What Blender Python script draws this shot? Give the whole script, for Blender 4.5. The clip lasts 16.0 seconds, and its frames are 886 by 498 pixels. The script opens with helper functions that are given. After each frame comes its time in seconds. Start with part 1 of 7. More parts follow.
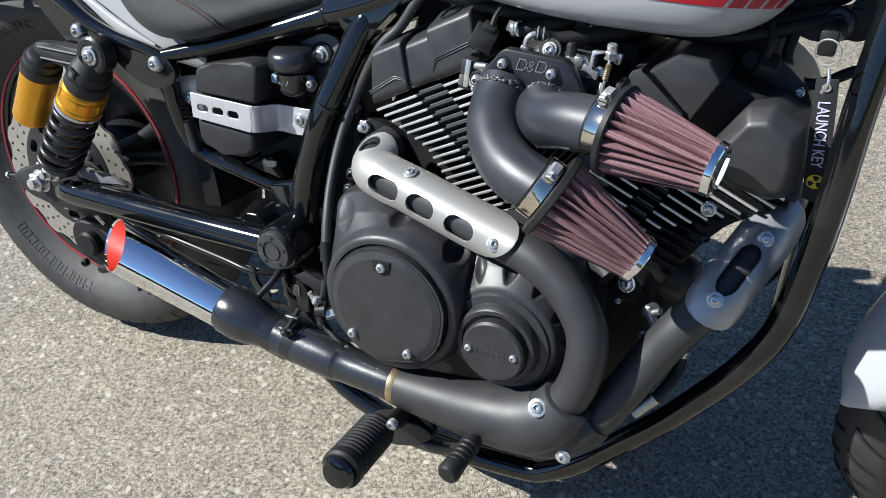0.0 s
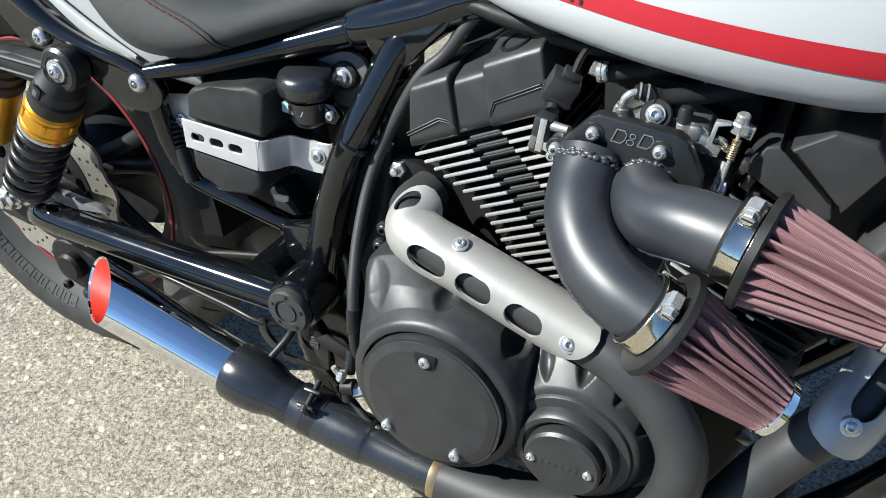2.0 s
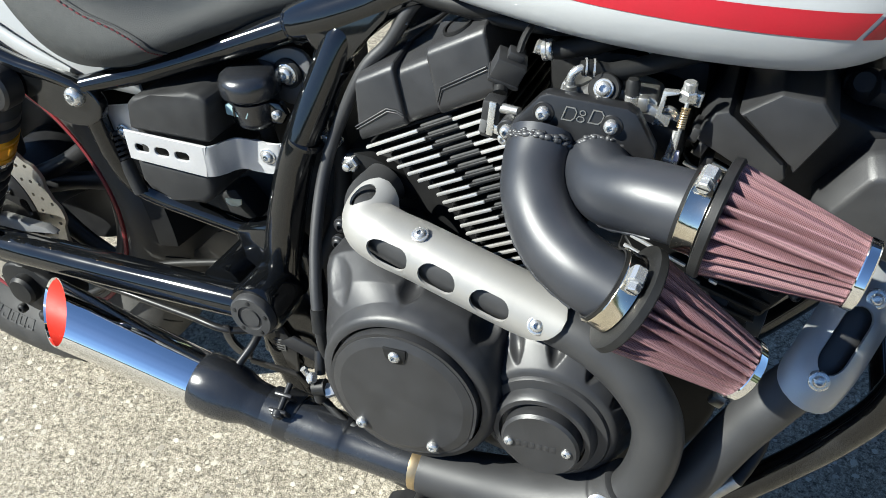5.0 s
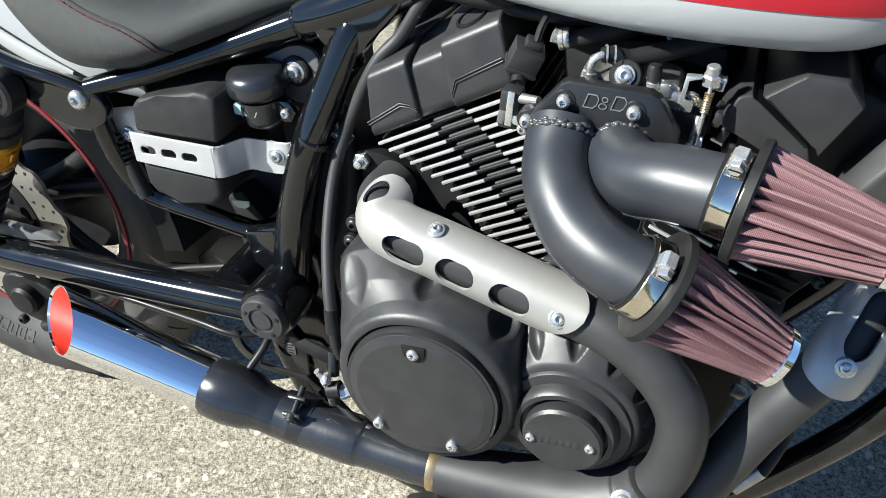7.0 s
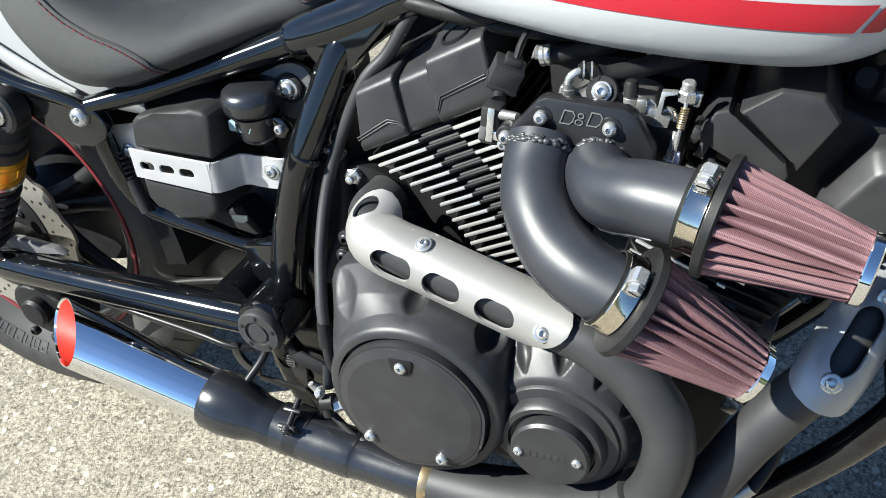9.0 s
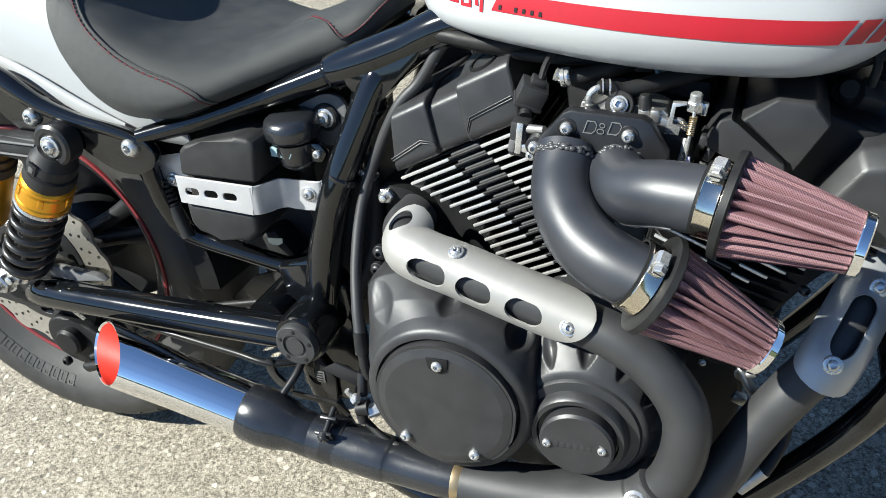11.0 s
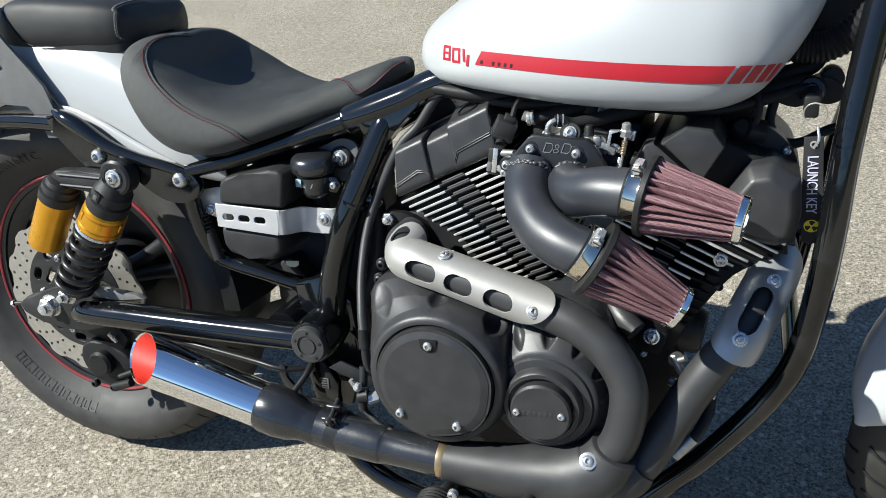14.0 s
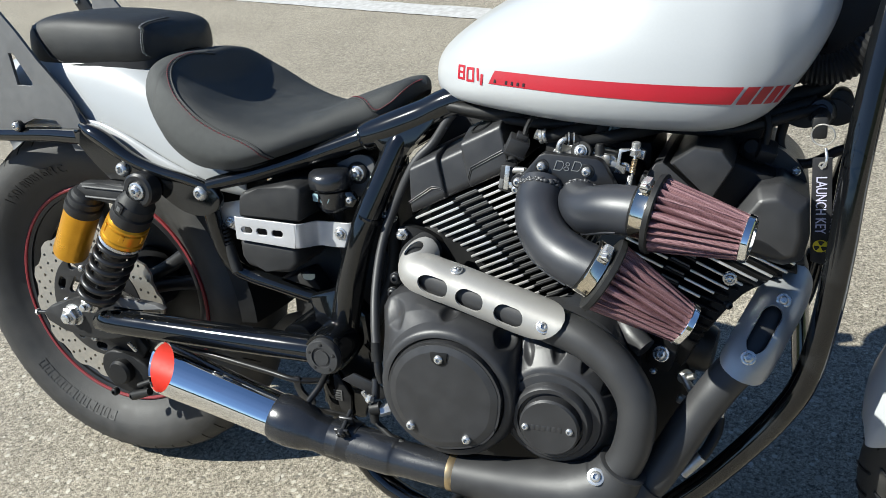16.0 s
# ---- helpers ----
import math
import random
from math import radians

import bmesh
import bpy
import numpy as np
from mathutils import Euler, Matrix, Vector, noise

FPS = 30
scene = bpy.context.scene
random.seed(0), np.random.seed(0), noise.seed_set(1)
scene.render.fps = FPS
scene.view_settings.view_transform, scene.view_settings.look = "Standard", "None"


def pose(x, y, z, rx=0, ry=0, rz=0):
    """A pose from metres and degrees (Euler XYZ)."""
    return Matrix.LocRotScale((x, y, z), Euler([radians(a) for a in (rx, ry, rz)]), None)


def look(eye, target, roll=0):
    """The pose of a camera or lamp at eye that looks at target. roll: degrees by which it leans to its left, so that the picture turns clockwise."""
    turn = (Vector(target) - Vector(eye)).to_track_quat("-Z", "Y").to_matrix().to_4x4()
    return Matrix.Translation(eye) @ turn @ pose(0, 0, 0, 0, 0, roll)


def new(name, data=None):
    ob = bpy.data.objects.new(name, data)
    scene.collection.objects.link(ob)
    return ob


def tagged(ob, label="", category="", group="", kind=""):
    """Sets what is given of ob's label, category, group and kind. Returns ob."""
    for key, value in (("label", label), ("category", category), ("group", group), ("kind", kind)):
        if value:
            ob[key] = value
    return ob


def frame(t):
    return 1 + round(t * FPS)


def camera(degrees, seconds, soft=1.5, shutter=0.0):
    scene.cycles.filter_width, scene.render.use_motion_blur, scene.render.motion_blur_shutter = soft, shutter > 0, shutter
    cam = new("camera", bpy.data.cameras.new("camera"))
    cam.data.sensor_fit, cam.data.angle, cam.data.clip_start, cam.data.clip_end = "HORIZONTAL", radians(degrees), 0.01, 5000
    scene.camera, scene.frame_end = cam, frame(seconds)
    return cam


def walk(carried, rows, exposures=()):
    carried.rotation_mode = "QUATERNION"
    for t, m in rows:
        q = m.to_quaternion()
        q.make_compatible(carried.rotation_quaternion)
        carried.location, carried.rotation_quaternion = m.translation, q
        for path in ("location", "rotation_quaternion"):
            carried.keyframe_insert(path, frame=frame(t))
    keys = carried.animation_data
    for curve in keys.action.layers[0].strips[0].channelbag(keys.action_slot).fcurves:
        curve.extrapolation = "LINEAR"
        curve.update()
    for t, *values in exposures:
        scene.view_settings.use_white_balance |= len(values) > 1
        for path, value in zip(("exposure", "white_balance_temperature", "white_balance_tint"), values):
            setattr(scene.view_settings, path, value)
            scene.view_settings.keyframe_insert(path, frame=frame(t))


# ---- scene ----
cam = camera(56.6, 16.0, soft=0.55)
PATH = [
    (0, (1.179, -0.748, 1.08), (0.382, 0.585, -0.18), -6.9),
    (0.5, (1.058, -0.625, 1.089), (0.357, 0.722, -0.213), -8.2),
    (1, (1.02, -0.556, 1.087), (0.295, 0.738, -0.254), -8.3),
    (1.5, (1.024, -0.529, 1.09), (0.296, 0.699, -0.31), -7.6),
    (2, (1.014, -0.542, 1.091), (0.272, 0.657, -0.328), -7.5),
    (2.5, (1.014, -0.559, 1.097), (0.254, 0.646, -0.307), -8.0),
    (3, (1.018, -0.572, 1.106), (0.28, 0.646, -0.298), -8.4),
    (3.2, (1.03, -0.577, 1.101), (0.348, 0.658, -0.317), -7.6),
    (5.3, (1.011, -0.53, 1.089), (0.357, 0.676, -0.366), -10.2),
    (5.5, (1.011, -0.535, 1.09), (0.35, 0.669, -0.364), -10.2),
    (6, (1.017, -0.544, 1.092), (0.328, 0.659, -0.349), -9.8),
    (6.5, (1.032, -0.552, 1.087), (0.319, 0.646, -0.347), -10.0),
    (7, (0.987, -0.544, 1.076), (0.357, 0.689, -0.367), -10.4),
    (7.5, (0.949, -0.54, 1.07), (0.378, 0.728, -0.367), -10.7),
    (8, (0.989, -0.535, 1.071), (0.376, 0.718, -0.363), -12.0),
    (8.5, (1.013, -0.534, 1.076), (0.344, 0.7, -0.349), -12.1),
    (9, (1.024, -0.532, 1.078), (0.326, 0.695, -0.339), -12.3),
    (9.5, (1.021, -0.535, 1.079), (0.296, 0.686, -0.33), -12.9),
    (9.7, (1.019, -0.536, 1.077), (0.287, 0.685, -0.328), -12.9),
    (11.8, (1.002, -0.726, 1.11), (0.427, 0.701, -0.169), -9.6),
    (12, (0.996, -0.75, 1.106), (0.447, 0.691, -0.168), -9.1),
    (12.5, (1.015, -0.796, 1.102), (0.456, 0.679, -0.127), -9.1),
    (13, (1.05, -0.827, 1.112), (0.46, 0.681, -0.061), -8.7),
    (13.5, (1.076, -0.853, 1.117), (0.438, 0.674, -0.006), -8.5),
    (14, (1.088, -0.869, 1.121), (0.42, 0.669, 0.033), -8.4),
    (14.5, (1.106, -0.882, 1.129), (0.406, 0.676, 0.089), -8.5),
    (15, (1.112, -0.886, 1.132), (0.406, 0.676, 0.1), -8.4),
    (15.5, (1.113, -0.877, 1.136), (0.388, 0.673, 0.101), -8.6),
    (16, (1.106, -0.881, 1.125), (0.384, 0.664, 0.081), -8.4),
]
EXPOSURES = [(0.0, 0.92, 5800, 12), (0.5, 1.16, 5800, 10), (1.0, 1.25, 5800, 9), (1.5, 1.17, 5880, 8), (2.5, 1.16, 5960, 8)]
EXPOSURES += [(t, stops, 5980, 8 if t < 13 else 9) for t, stops in ((5.5, 1.33), (7.0, 1.35), (8.0, 1.45), (9.5, 1.38), (12.0, 1.24), (13.5, 1.10), (14.5, 0.96), (16.0, 0.94))]
walk(cam, [(t, look(eye, target, roll)) for t, eye, target, roll in PATH], EXPOSURES)

# ---- light ----
TO_SUN = Vector((-0.90, -0.53, 1.0)).normalized()
world = bpy.data.worlds.new("sky")
scene.world = world
world.use_nodes = True
wn = world.node_tree.nodes
sky = wn.new("ShaderNodeTexSky")
sky.sky_type = "NISHITA"
sky.sun_disc = False
sky.ozone_density, sky.dust_density = 5.0, 0.2
sky.sun_elevation = math.asin(TO_SUN.z)
sky.sun_rotation = math.atan2(TO_SUN.x, TO_SUN.y)
world.node_tree.links.new(sky.outputs[0], wn["Background"].inputs[0])
wn["Background"].inputs[1].default_value = 0.060
sun_data = bpy.data.lights.new("sun", "SUN")
sun_data.energy, sun_data.angle, sun_data.color = 5.0, radians(0.53), (1.0, 0.955, 0.82)
sun = new("sun", sun_data)
sun.matrix_world = look(TO_SUN * 30, (0, 0, 0))


# ---- materials ----
def surface(name, col, col2=None, scale=30.0, rough=0.45, rough2=None, metal=0.0, bump=0.0, grain=400.0, coat=0.0, detail=4.0, spec=0.5):
    """A principled surface with two scales of uneven colour and gloss, and fine relief."""
    m = bpy.data.materials.new(name)
    m.use_nodes = True
    nt = m.node_tree
    n, link = nt.nodes, nt.links.new
    p = n["Principled BSDF"]
    at = n.new("ShaderNodeTexCoord")
    big = n.new("ShaderNodeTexNoise")
    big.inputs["Scale"].default_value, big.inputs["Detail"].default_value = scale, detail
    fine = n.new("ShaderNodeTexNoise")
    fine.inputs["Scale"].default_value, fine.inputs["Detail"].default_value = grain, 3.0
    link(at.outputs["Object"], big.inputs["Vector"])
    link(at.outputs["Object"], fine.inputs["Vector"])
    both = n.new("ShaderNodeMath")
    both.operation = "MULTIPLY_ADD"
    link(fine.outputs["Fac"], both.inputs[0])
    both.inputs[1].default_value = 0.45
    link(big.outputs["Fac"], both.inputs[2])
    ramp = n.new("ShaderNodeMapRange")
    ramp.inputs["From Min"].default_value, ramp.inputs["From Max"].default_value = 0.45, 1.0
    link(both.outputs[0], ramp.inputs["Value"])
    mix = n.new("ShaderNodeMix")
    mix.data_type = "RGBA"
    mix.inputs["A"].default_value = (*col, 1)
    mix.inputs["B"].default_value = (*(col2 or [c * 0.8 for c in col]), 1)
    link(ramp.outputs["Result"], mix.inputs["Factor"])
    link(mix.outputs["Result"], p.inputs["Base Color"])
    rg = n.new("ShaderNodeMapRange")
    rg.inputs["From Min"].default_value, rg.inputs["From Max"].default_value = 0.3, 0.75
    rg.inputs["To Min"].default_value, rg.inputs["To Max"].default_value = rough, rough2 if rough2 is not None else min(1.0, rough * 1.3)
    link(big.outputs["Fac"], rg.inputs["Value"])
    link(rg.outputs["Result"], p.inputs["Roughness"])
    p.inputs["Metallic"].default_value = metal
    p.inputs["Coat Weight"].default_value = coat
    p.inputs["Coat Roughness"].default_value = 0.05
    p.inputs["Specular IOR Level"].default_value = spec
    if bump:
        b = n.new("ShaderNodeBump")
        b.inputs["Strength"].default_value, b.inputs["Distance"].default_value = bump, 0.001
        link(fine.outputs["Fac"], b.inputs["Height"])
        link(b.outputs["Normal"], p.inputs["Normal"])
    return m


GLOSS = surface("gloss_black_paint", (0.003, 0.0034, 0.0042), (0.005, 0.0055, 0.006), 14, 0.06, 0.12, spec=0.68)
SATIN = surface("satin_black_steel", (0.010, 0.010, 0.011), (0.018, 0.018, 0.019), 40, 0.30, 0.42)
FLAT = surface("flat_black_plastic", (0.016, 0.016, 0.017), (0.024, 0.024, 0.024), 60, 0.5, 0.62, bump=0.25, grain=900, spec=0.28)
CAST = surface("black_coated_casting", (0.021, 0.021, 0.0222), (0.031, 0.031, 0.0325), 45, 0.38, 0.47, metal=0.06, bump=0.16, grain=1500, spec=0.52)
DARKCAST = surface("black_casting", (0.007, 0.007, 0.0075), (0.013, 0.013, 0.013), 45, 0.45, 0.58, bump=0.15, grain=900, spec=0.22)
INTAKE = surface("dark_grey_coated_tube", (0.018, 0.020, 0.025), (0.034, 0.036, 0.042), 16, 0.34, 0.50, metal=0.1, bump=0.06, grain=1600, spec=0.55)
HEADER = surface("matte_black_pipe_coating", (0.024, 0.024, 0.0248), (0.033, 0.033, 0.034), 30, 0.45, 0.53, metal=0.0, bump=0.1, grain=1500, spec=0.45)
PIPE = surface("heat_cured_black_pipe", (0.011, 0.012, 0.014), (0.019, 0.020, 0.023), 25, 0.17, 0.30, metal=0.0, bump=0.10, grain=900, spec=0.8)
SHIELD = surface("pale_satin_heat_shield", (0.34, 0.33, 0.31), (0.29, 0.28, 0.262), 25, 0.38, 0.48, metal=0.4, bump=0.06, grain=1800)
# front shield: the bluish shade on it is mixed into the base colour
SHIELDSHADED = surface("shade_tinted_heat_shield", (0.38, 0.39, 0.40), (0.32, 0.33, 0.34), 25, 0.34, 0.44, metal=0.55, bump=0.06, grain=1800)
STEEL = surface("zinc_steel", (0.62, 0.62, 0.61), (0.48, 0.48, 0.47), 160, 0.20, 0.34, metal=0.75, bump=0.05, grain=900)
BRIGHT = surface("machined_aluminium", (0.72, 0.71, 0.69), (0.58, 0.57, 0.55), 200, 0.3, 0.42, metal=0.7)
ALU = surface("cast_aluminium", (0.46, 0.455, 0.44), (0.33, 0.325, 0.31), 120, 0.35, 0.5, metal=0.9, bump=0.06, grain=1400)
CHROME = surface("polished_chrome", (0.90, 0.90, 0.90), (0.85, 0.85, 0.84), 20, 0.015, 0.035, metal=1.0)
DISC = surface("brake_disc_steel", (0.50, 0.47, 0.42), (0.38, 0.36, 0.32), 90, 0.34, 0.5, metal=0.8)
PEARL = surface("pearl_white_paint", (0.375, 0.385, 0.39), (0.352, 0.362, 0.367), 8, 0.28, 0.36, coat=0.3)
RED = surface("red_decal", (0.34, 0.006, 0.016), (0.29, 0.005, 0.013), 30, 0.40, 0.48, coat=0.05)
REDLINE = surface("red_rim_stripe", (0.19, 0.016, 0.020), (0.14, 0.012, 0.016), 40, 0.45)
GOLD = surface("gold_anodised_aluminium", (0.78, 0.40, 0.03), (0.68, 0.33, 0.02), 30, 0.26, 0.36, metal=0.75)
ORANGE = surface("orange_red_muffler_lining", (0.55, 0.026, 0.010), (0.46, 0.022, 0.009), 60, 0.5)
RUBBER = surface("black_rubber", (0.009, 0.009, 0.009), (0.018, 0.018, 0.018), 60, 0.45, 0.6, bump=0.15, grain=900, spec=0.25)
TYRE = surface("dusty_tyre_rubber", (0.016, 0.016, 0.015), (0.036, 0.034, 0.032), 35, 0.55, 0.7, bump=0.3, grain=800)
VINYL = surface("black_suede_vinyl", (0.021, 0.0225, 0.0222), (0.035, 0.0365, 0.036), 50, 0.62, 0.74, bump=0.6, grain=1300, spec=0.45)
SIDEVINYL = surface("grey_grained_vinyl", (0.032, 0.034, 0.033), (0.055, 0.057, 0.055), 90, 0.66, 0.78, bump=0.7, grain=1300, spec=0.45)
DARKVINYL = surface("smooth_black_vinyl", (0.010, 0.0105, 0.0105), (0.017, 0.0175, 0.0175), 40, 0.50, 0.62, bump=0.4, grain=1300, spec=0.4)
THREAD = surface("dark_red_thread", (0.13, 0.012, 0.02), (0.10, 0.012, 0.018), 90, 0.7)
PALETHREAD = surface("grey_thread", (0.34, 0.34, 0.34), (0.28, 0.28, 0.28), 90, 0.7)
GREYPLASTIC = surface("grey_plastic", (0.085, 0.085, 0.085), (0.11, 0.11, 0.11), 60, 0.5, 0.6, bump=0.3, grain=1000)
STRAP = surface("silver_painted_strap", (0.55, 0.55, 0.56), (0.48, 0.48, 0.49), 40, 0.38, 0.46, metal=0.5)
FINMID = surface("cast_fin_edge", (0.11, 0.11, 0.108), (0.07, 0.07, 0.068), 160, 0.4, 0.55, metal=0.4)
WELD = surface("grey_weld_metal", (0.10, 0.10, 0.102), (0.05, 0.05, 0.052), 300, 0.35, 0.5, metal=0.5)
CLAMP = surface("straw_tinted_clamp_steel", (0.80, 0.74, 0.62), (0.70, 0.64, 0.53), 60, 0.10, 0.18, metal=1.0)
CAPPLASTIC = surface("semi_matt_black_plastic", (0.020, 0.020, 0.021), (0.027, 0.027, 0.028), 80, 0.38, 0.48)
FILTERCAN = surface("dark_olive_paint", (0.030, 0.028, 0.024), (0.042, 0.039, 0.034), 40, 0.35, 0.45)
BRASS = surface("straw_tinted_steel", (0.62, 0.47, 0.27), (0.45, 0.34, 0.2), 60, 0.3, 0.4, metal=0.9)
LABELBLUE = surface("pale_sight_glass", (0.30, 0.42, 0.45), (0.24, 0.34, 0.36), 40, 0.2)
CREAM = surface("cream_label_paper", (0.62, 0.58, 0.42), (0.52, 0.48, 0.34), 90, 0.6)
YELLOW = surface("yellow_print", (0.75, 0.62, 0.02), (0.65, 0.52, 0.02), 60, 0.6)
LILAC = surface("pale_lilac_embroidery", (0.62, 0.60, 0.74), (0.52, 0.50, 0.64), 300, 0.75)
FABRIC = surface("black_woven_ribbon", (0.012, 0.012, 0.014), (0.022, 0.022, 0.025), 200, 0.8, bump=0.6, grain=1500)
LINE = surface("worn_white_road_paint", (0.48, 0.475, 0.46), (0.30, 0.29, 0.275), 30, 0.7, bump=0.8, grain=160, detail=8)


def gauze_material():
    """Oiled red cotton gauze under a fine wire mesh, along the pleats of a filter."""
    m = bpy.data.materials.new("oiled_filter_gauze")
    m.use_nodes = True
    n, link = m.node_tree.nodes, m.node_tree.links.new
    p = n["Principled BSDF"]
    uv = n.new("ShaderNodeUVMap")
    uv.uv_map = "weave"
    waves = []
    for turn in (0, 1):
        w = n.new("ShaderNodeTexWave")
        w.wave_type, w.bands_direction = "BANDS", "XY"[turn]
        w.inputs["Scale"].default_value = 0.314 / 0.00105
        w.inputs["Distortion"].default_value = 1.2
        w.inputs["Detail Scale"].default_value = 3.0
        link(uv.outputs[0], w.inputs["Vector"])
        waves.append(w)
    top = n.new("ShaderNodeMath")
    top.operation = "MAXIMUM"
    link(waves[0].outputs["Fac"], top.inputs[0])
    link(waves[1].outputs["Fac"], top.inputs[1])
    ramp = n.new("ShaderNodeValToRGB")
    ramp.color_ramp.elements[0].position, ramp.color_ramp.elements[0].color = 0.25, (0.075, 0.024, 0.030, 1)
    ramp.color_ramp.elements[1].position, ramp.color_ramp.elements[1].color = 1.0, (0.275, 0.150, 0.158, 1)
    link(top.outputs[0], ramp.inputs[0])
    link(ramp.outputs[0], p.inputs["Base Color"])
    p.inputs["Roughness"].default_value = 0.55
    b = n.new("ShaderNodeBump")
    b.inputs["Strength"].default_value, b.inputs["Distance"].default_value = 0.6, 0.0006
    link(top.outputs[0], b.inputs["Height"])
    link(b.outputs[0], p.inputs["Normal"])
    return m


GAUZE = gauze_material()


def asphalt_material():
    """Sun-bleached asphalt: worn grains of several sizes with dark pits between them."""
    m = bpy.data.materials.new("weathered_asphalt")
    m.use_nodes = True
    n, link = m.node_tree.nodes, m.node_tree.links.new
    p = n["Principled BSDF"]
    at = n.new("ShaderNodeTexCoord")

    def noise(scale, detail, rough):
        t = n.new("ShaderNodeTexNoise")
        t.inputs["Scale"].default_value, t.inputs["Detail"].default_value, t.inputs["Roughness"].default_value = scale, detail, rough
        link(at.outputs["Object"], t.inputs["Vector"])
        return t
    grain = noise(150.0, 4.0, 0.62)
    fine = noise(420.0, 3.0, 0.6)
    both = n.new("ShaderNodeMix")
    both.inputs["Factor"].default_value = 0.42
    link(grain.outputs["Fac"], both.inputs["A"])
    link(fine.outputs["Fac"], both.inputs["B"])
    tone = n.new("ShaderNodeValToRGB")
    stops = ((0.40, (0.076, 0.066, 0.050)), (0.455, (0.182, 0.160, 0.121)), (0.50, (0.295, 0.261, 0.202)), (0.545, (0.379, 0.337, 0.264)), (0.60, (0.475, 0.426, 0.338)))
    while len(tone.color_ramp.elements) < len(stops):
        tone.color_ramp.elements.new(0.5)
    for el, (pos, c) in zip(tone.color_ramp.elements, stops):
        el.position, el.color = pos, (*c, 1)
    lumps = noise(48.0, 5.0, 0.6)
    mixed = n.new("ShaderNodeMix")
    mixed.inputs["Factor"].default_value = 0.17
    link(both.outputs["Result"], mixed.inputs["A"])
    link(lumps.outputs["Fac"], mixed.inputs["B"])
    link(mixed.outputs["Result"], tone.inputs[0])
    # each bedded stone has a tint of its own
    warp = noise(70.0, 3.0, 0.5)
    off = n.new("ShaderNodeMix")
    off.data_type = "VECTOR"
    off.inputs["Factor"].default_value = 0.014
    link(at.outputs["Object"], off.inputs["A"])
    link(warp.outputs["Color"], off.inputs["B"])
    cell = n.new("ShaderNodeTexVoronoi")
    cell.inputs["Scale"].default_value = 140.0
    link(off.outputs["Result"], cell.inputs["Vector"])
    sep = n.new("ShaderNodeSeparateColor")
    link(cell.outputs["Color"], sep.inputs[0])
    tint = n.new("ShaderNodeMapRange")
    tint.inputs["To Min"].default_value, tint.inputs["To Max"].default_value = 0.80, 1.17
    link(sep.outputs[0], tint.inputs["Value"])
    edge = n.new("ShaderNodeTexVoronoi")
    edge.feature = "DISTANCE_TO_EDGE"
    edge.inputs["Scale"].default_value = 250.0
    link(off.outputs["Result"], edge.inputs["Vector"])
    pit = n.new("ShaderNodeMapRange")
    pit.inputs["From Min"].default_value, pit.inputs["From Max"].default_value = 0.0, 0.16
    pit.inputs["To Min"].default_value, pit.inputs["To Max"].default_value = 0.62, 1.06
    link(edge.outputs["Distance"], pit.inputs["Value"])
    pitted = n.new("ShaderNodeMath")
    pitted.operation = "MULTIPLY"
    link(tint.outputs[0], pitted.inputs[0])
    link(pit.outputs[0], pitted.inputs[1])
    stain = noise(2.2, 6.0, 0.5)
    amount = n.new("ShaderNodeMapRange")
    amount.inputs["From Min"].default_value, amount.inputs["From Max"].default_value = 0.35, 0.7
    amount.inputs["To Min"].default_value, amount.inputs["To Max"].default_value = 0.88, 1.10
    link(stain.outputs["Fac"], amount.inputs["Value"])
    scale = n.new("ShaderNodeMath")
    scale.operation = "MULTIPLY"
    link(pitted.outputs[0], scale.inputs[0])
    link(amount.outputs[0], scale.inputs[1])
    worn = n.new("ShaderNodeMix")
    worn.data_type, worn.blend_type = "RGBA", "MULTIPLY"
    worn.inputs["Factor"].default_value = 1.0
    link(tone.outputs[0], worn.inputs["A"])
    link(scale.outputs[0], worn.inputs["B"])
    link(worn.outputs["Result"], p.inputs["Base Color"])
    p.inputs["Roughness"].default_value = 0.85
    b = n.new("ShaderNodeBump")
    b.inputs["Strength"].default_value, b.inputs["Distance"].default_value = 0.9, 0.006
    link(both.outputs["Result"], b.inputs["Height"])
    link(b.outputs[0], p.inputs["Normal"])
    return m


ASPHALT = asphalt_material()


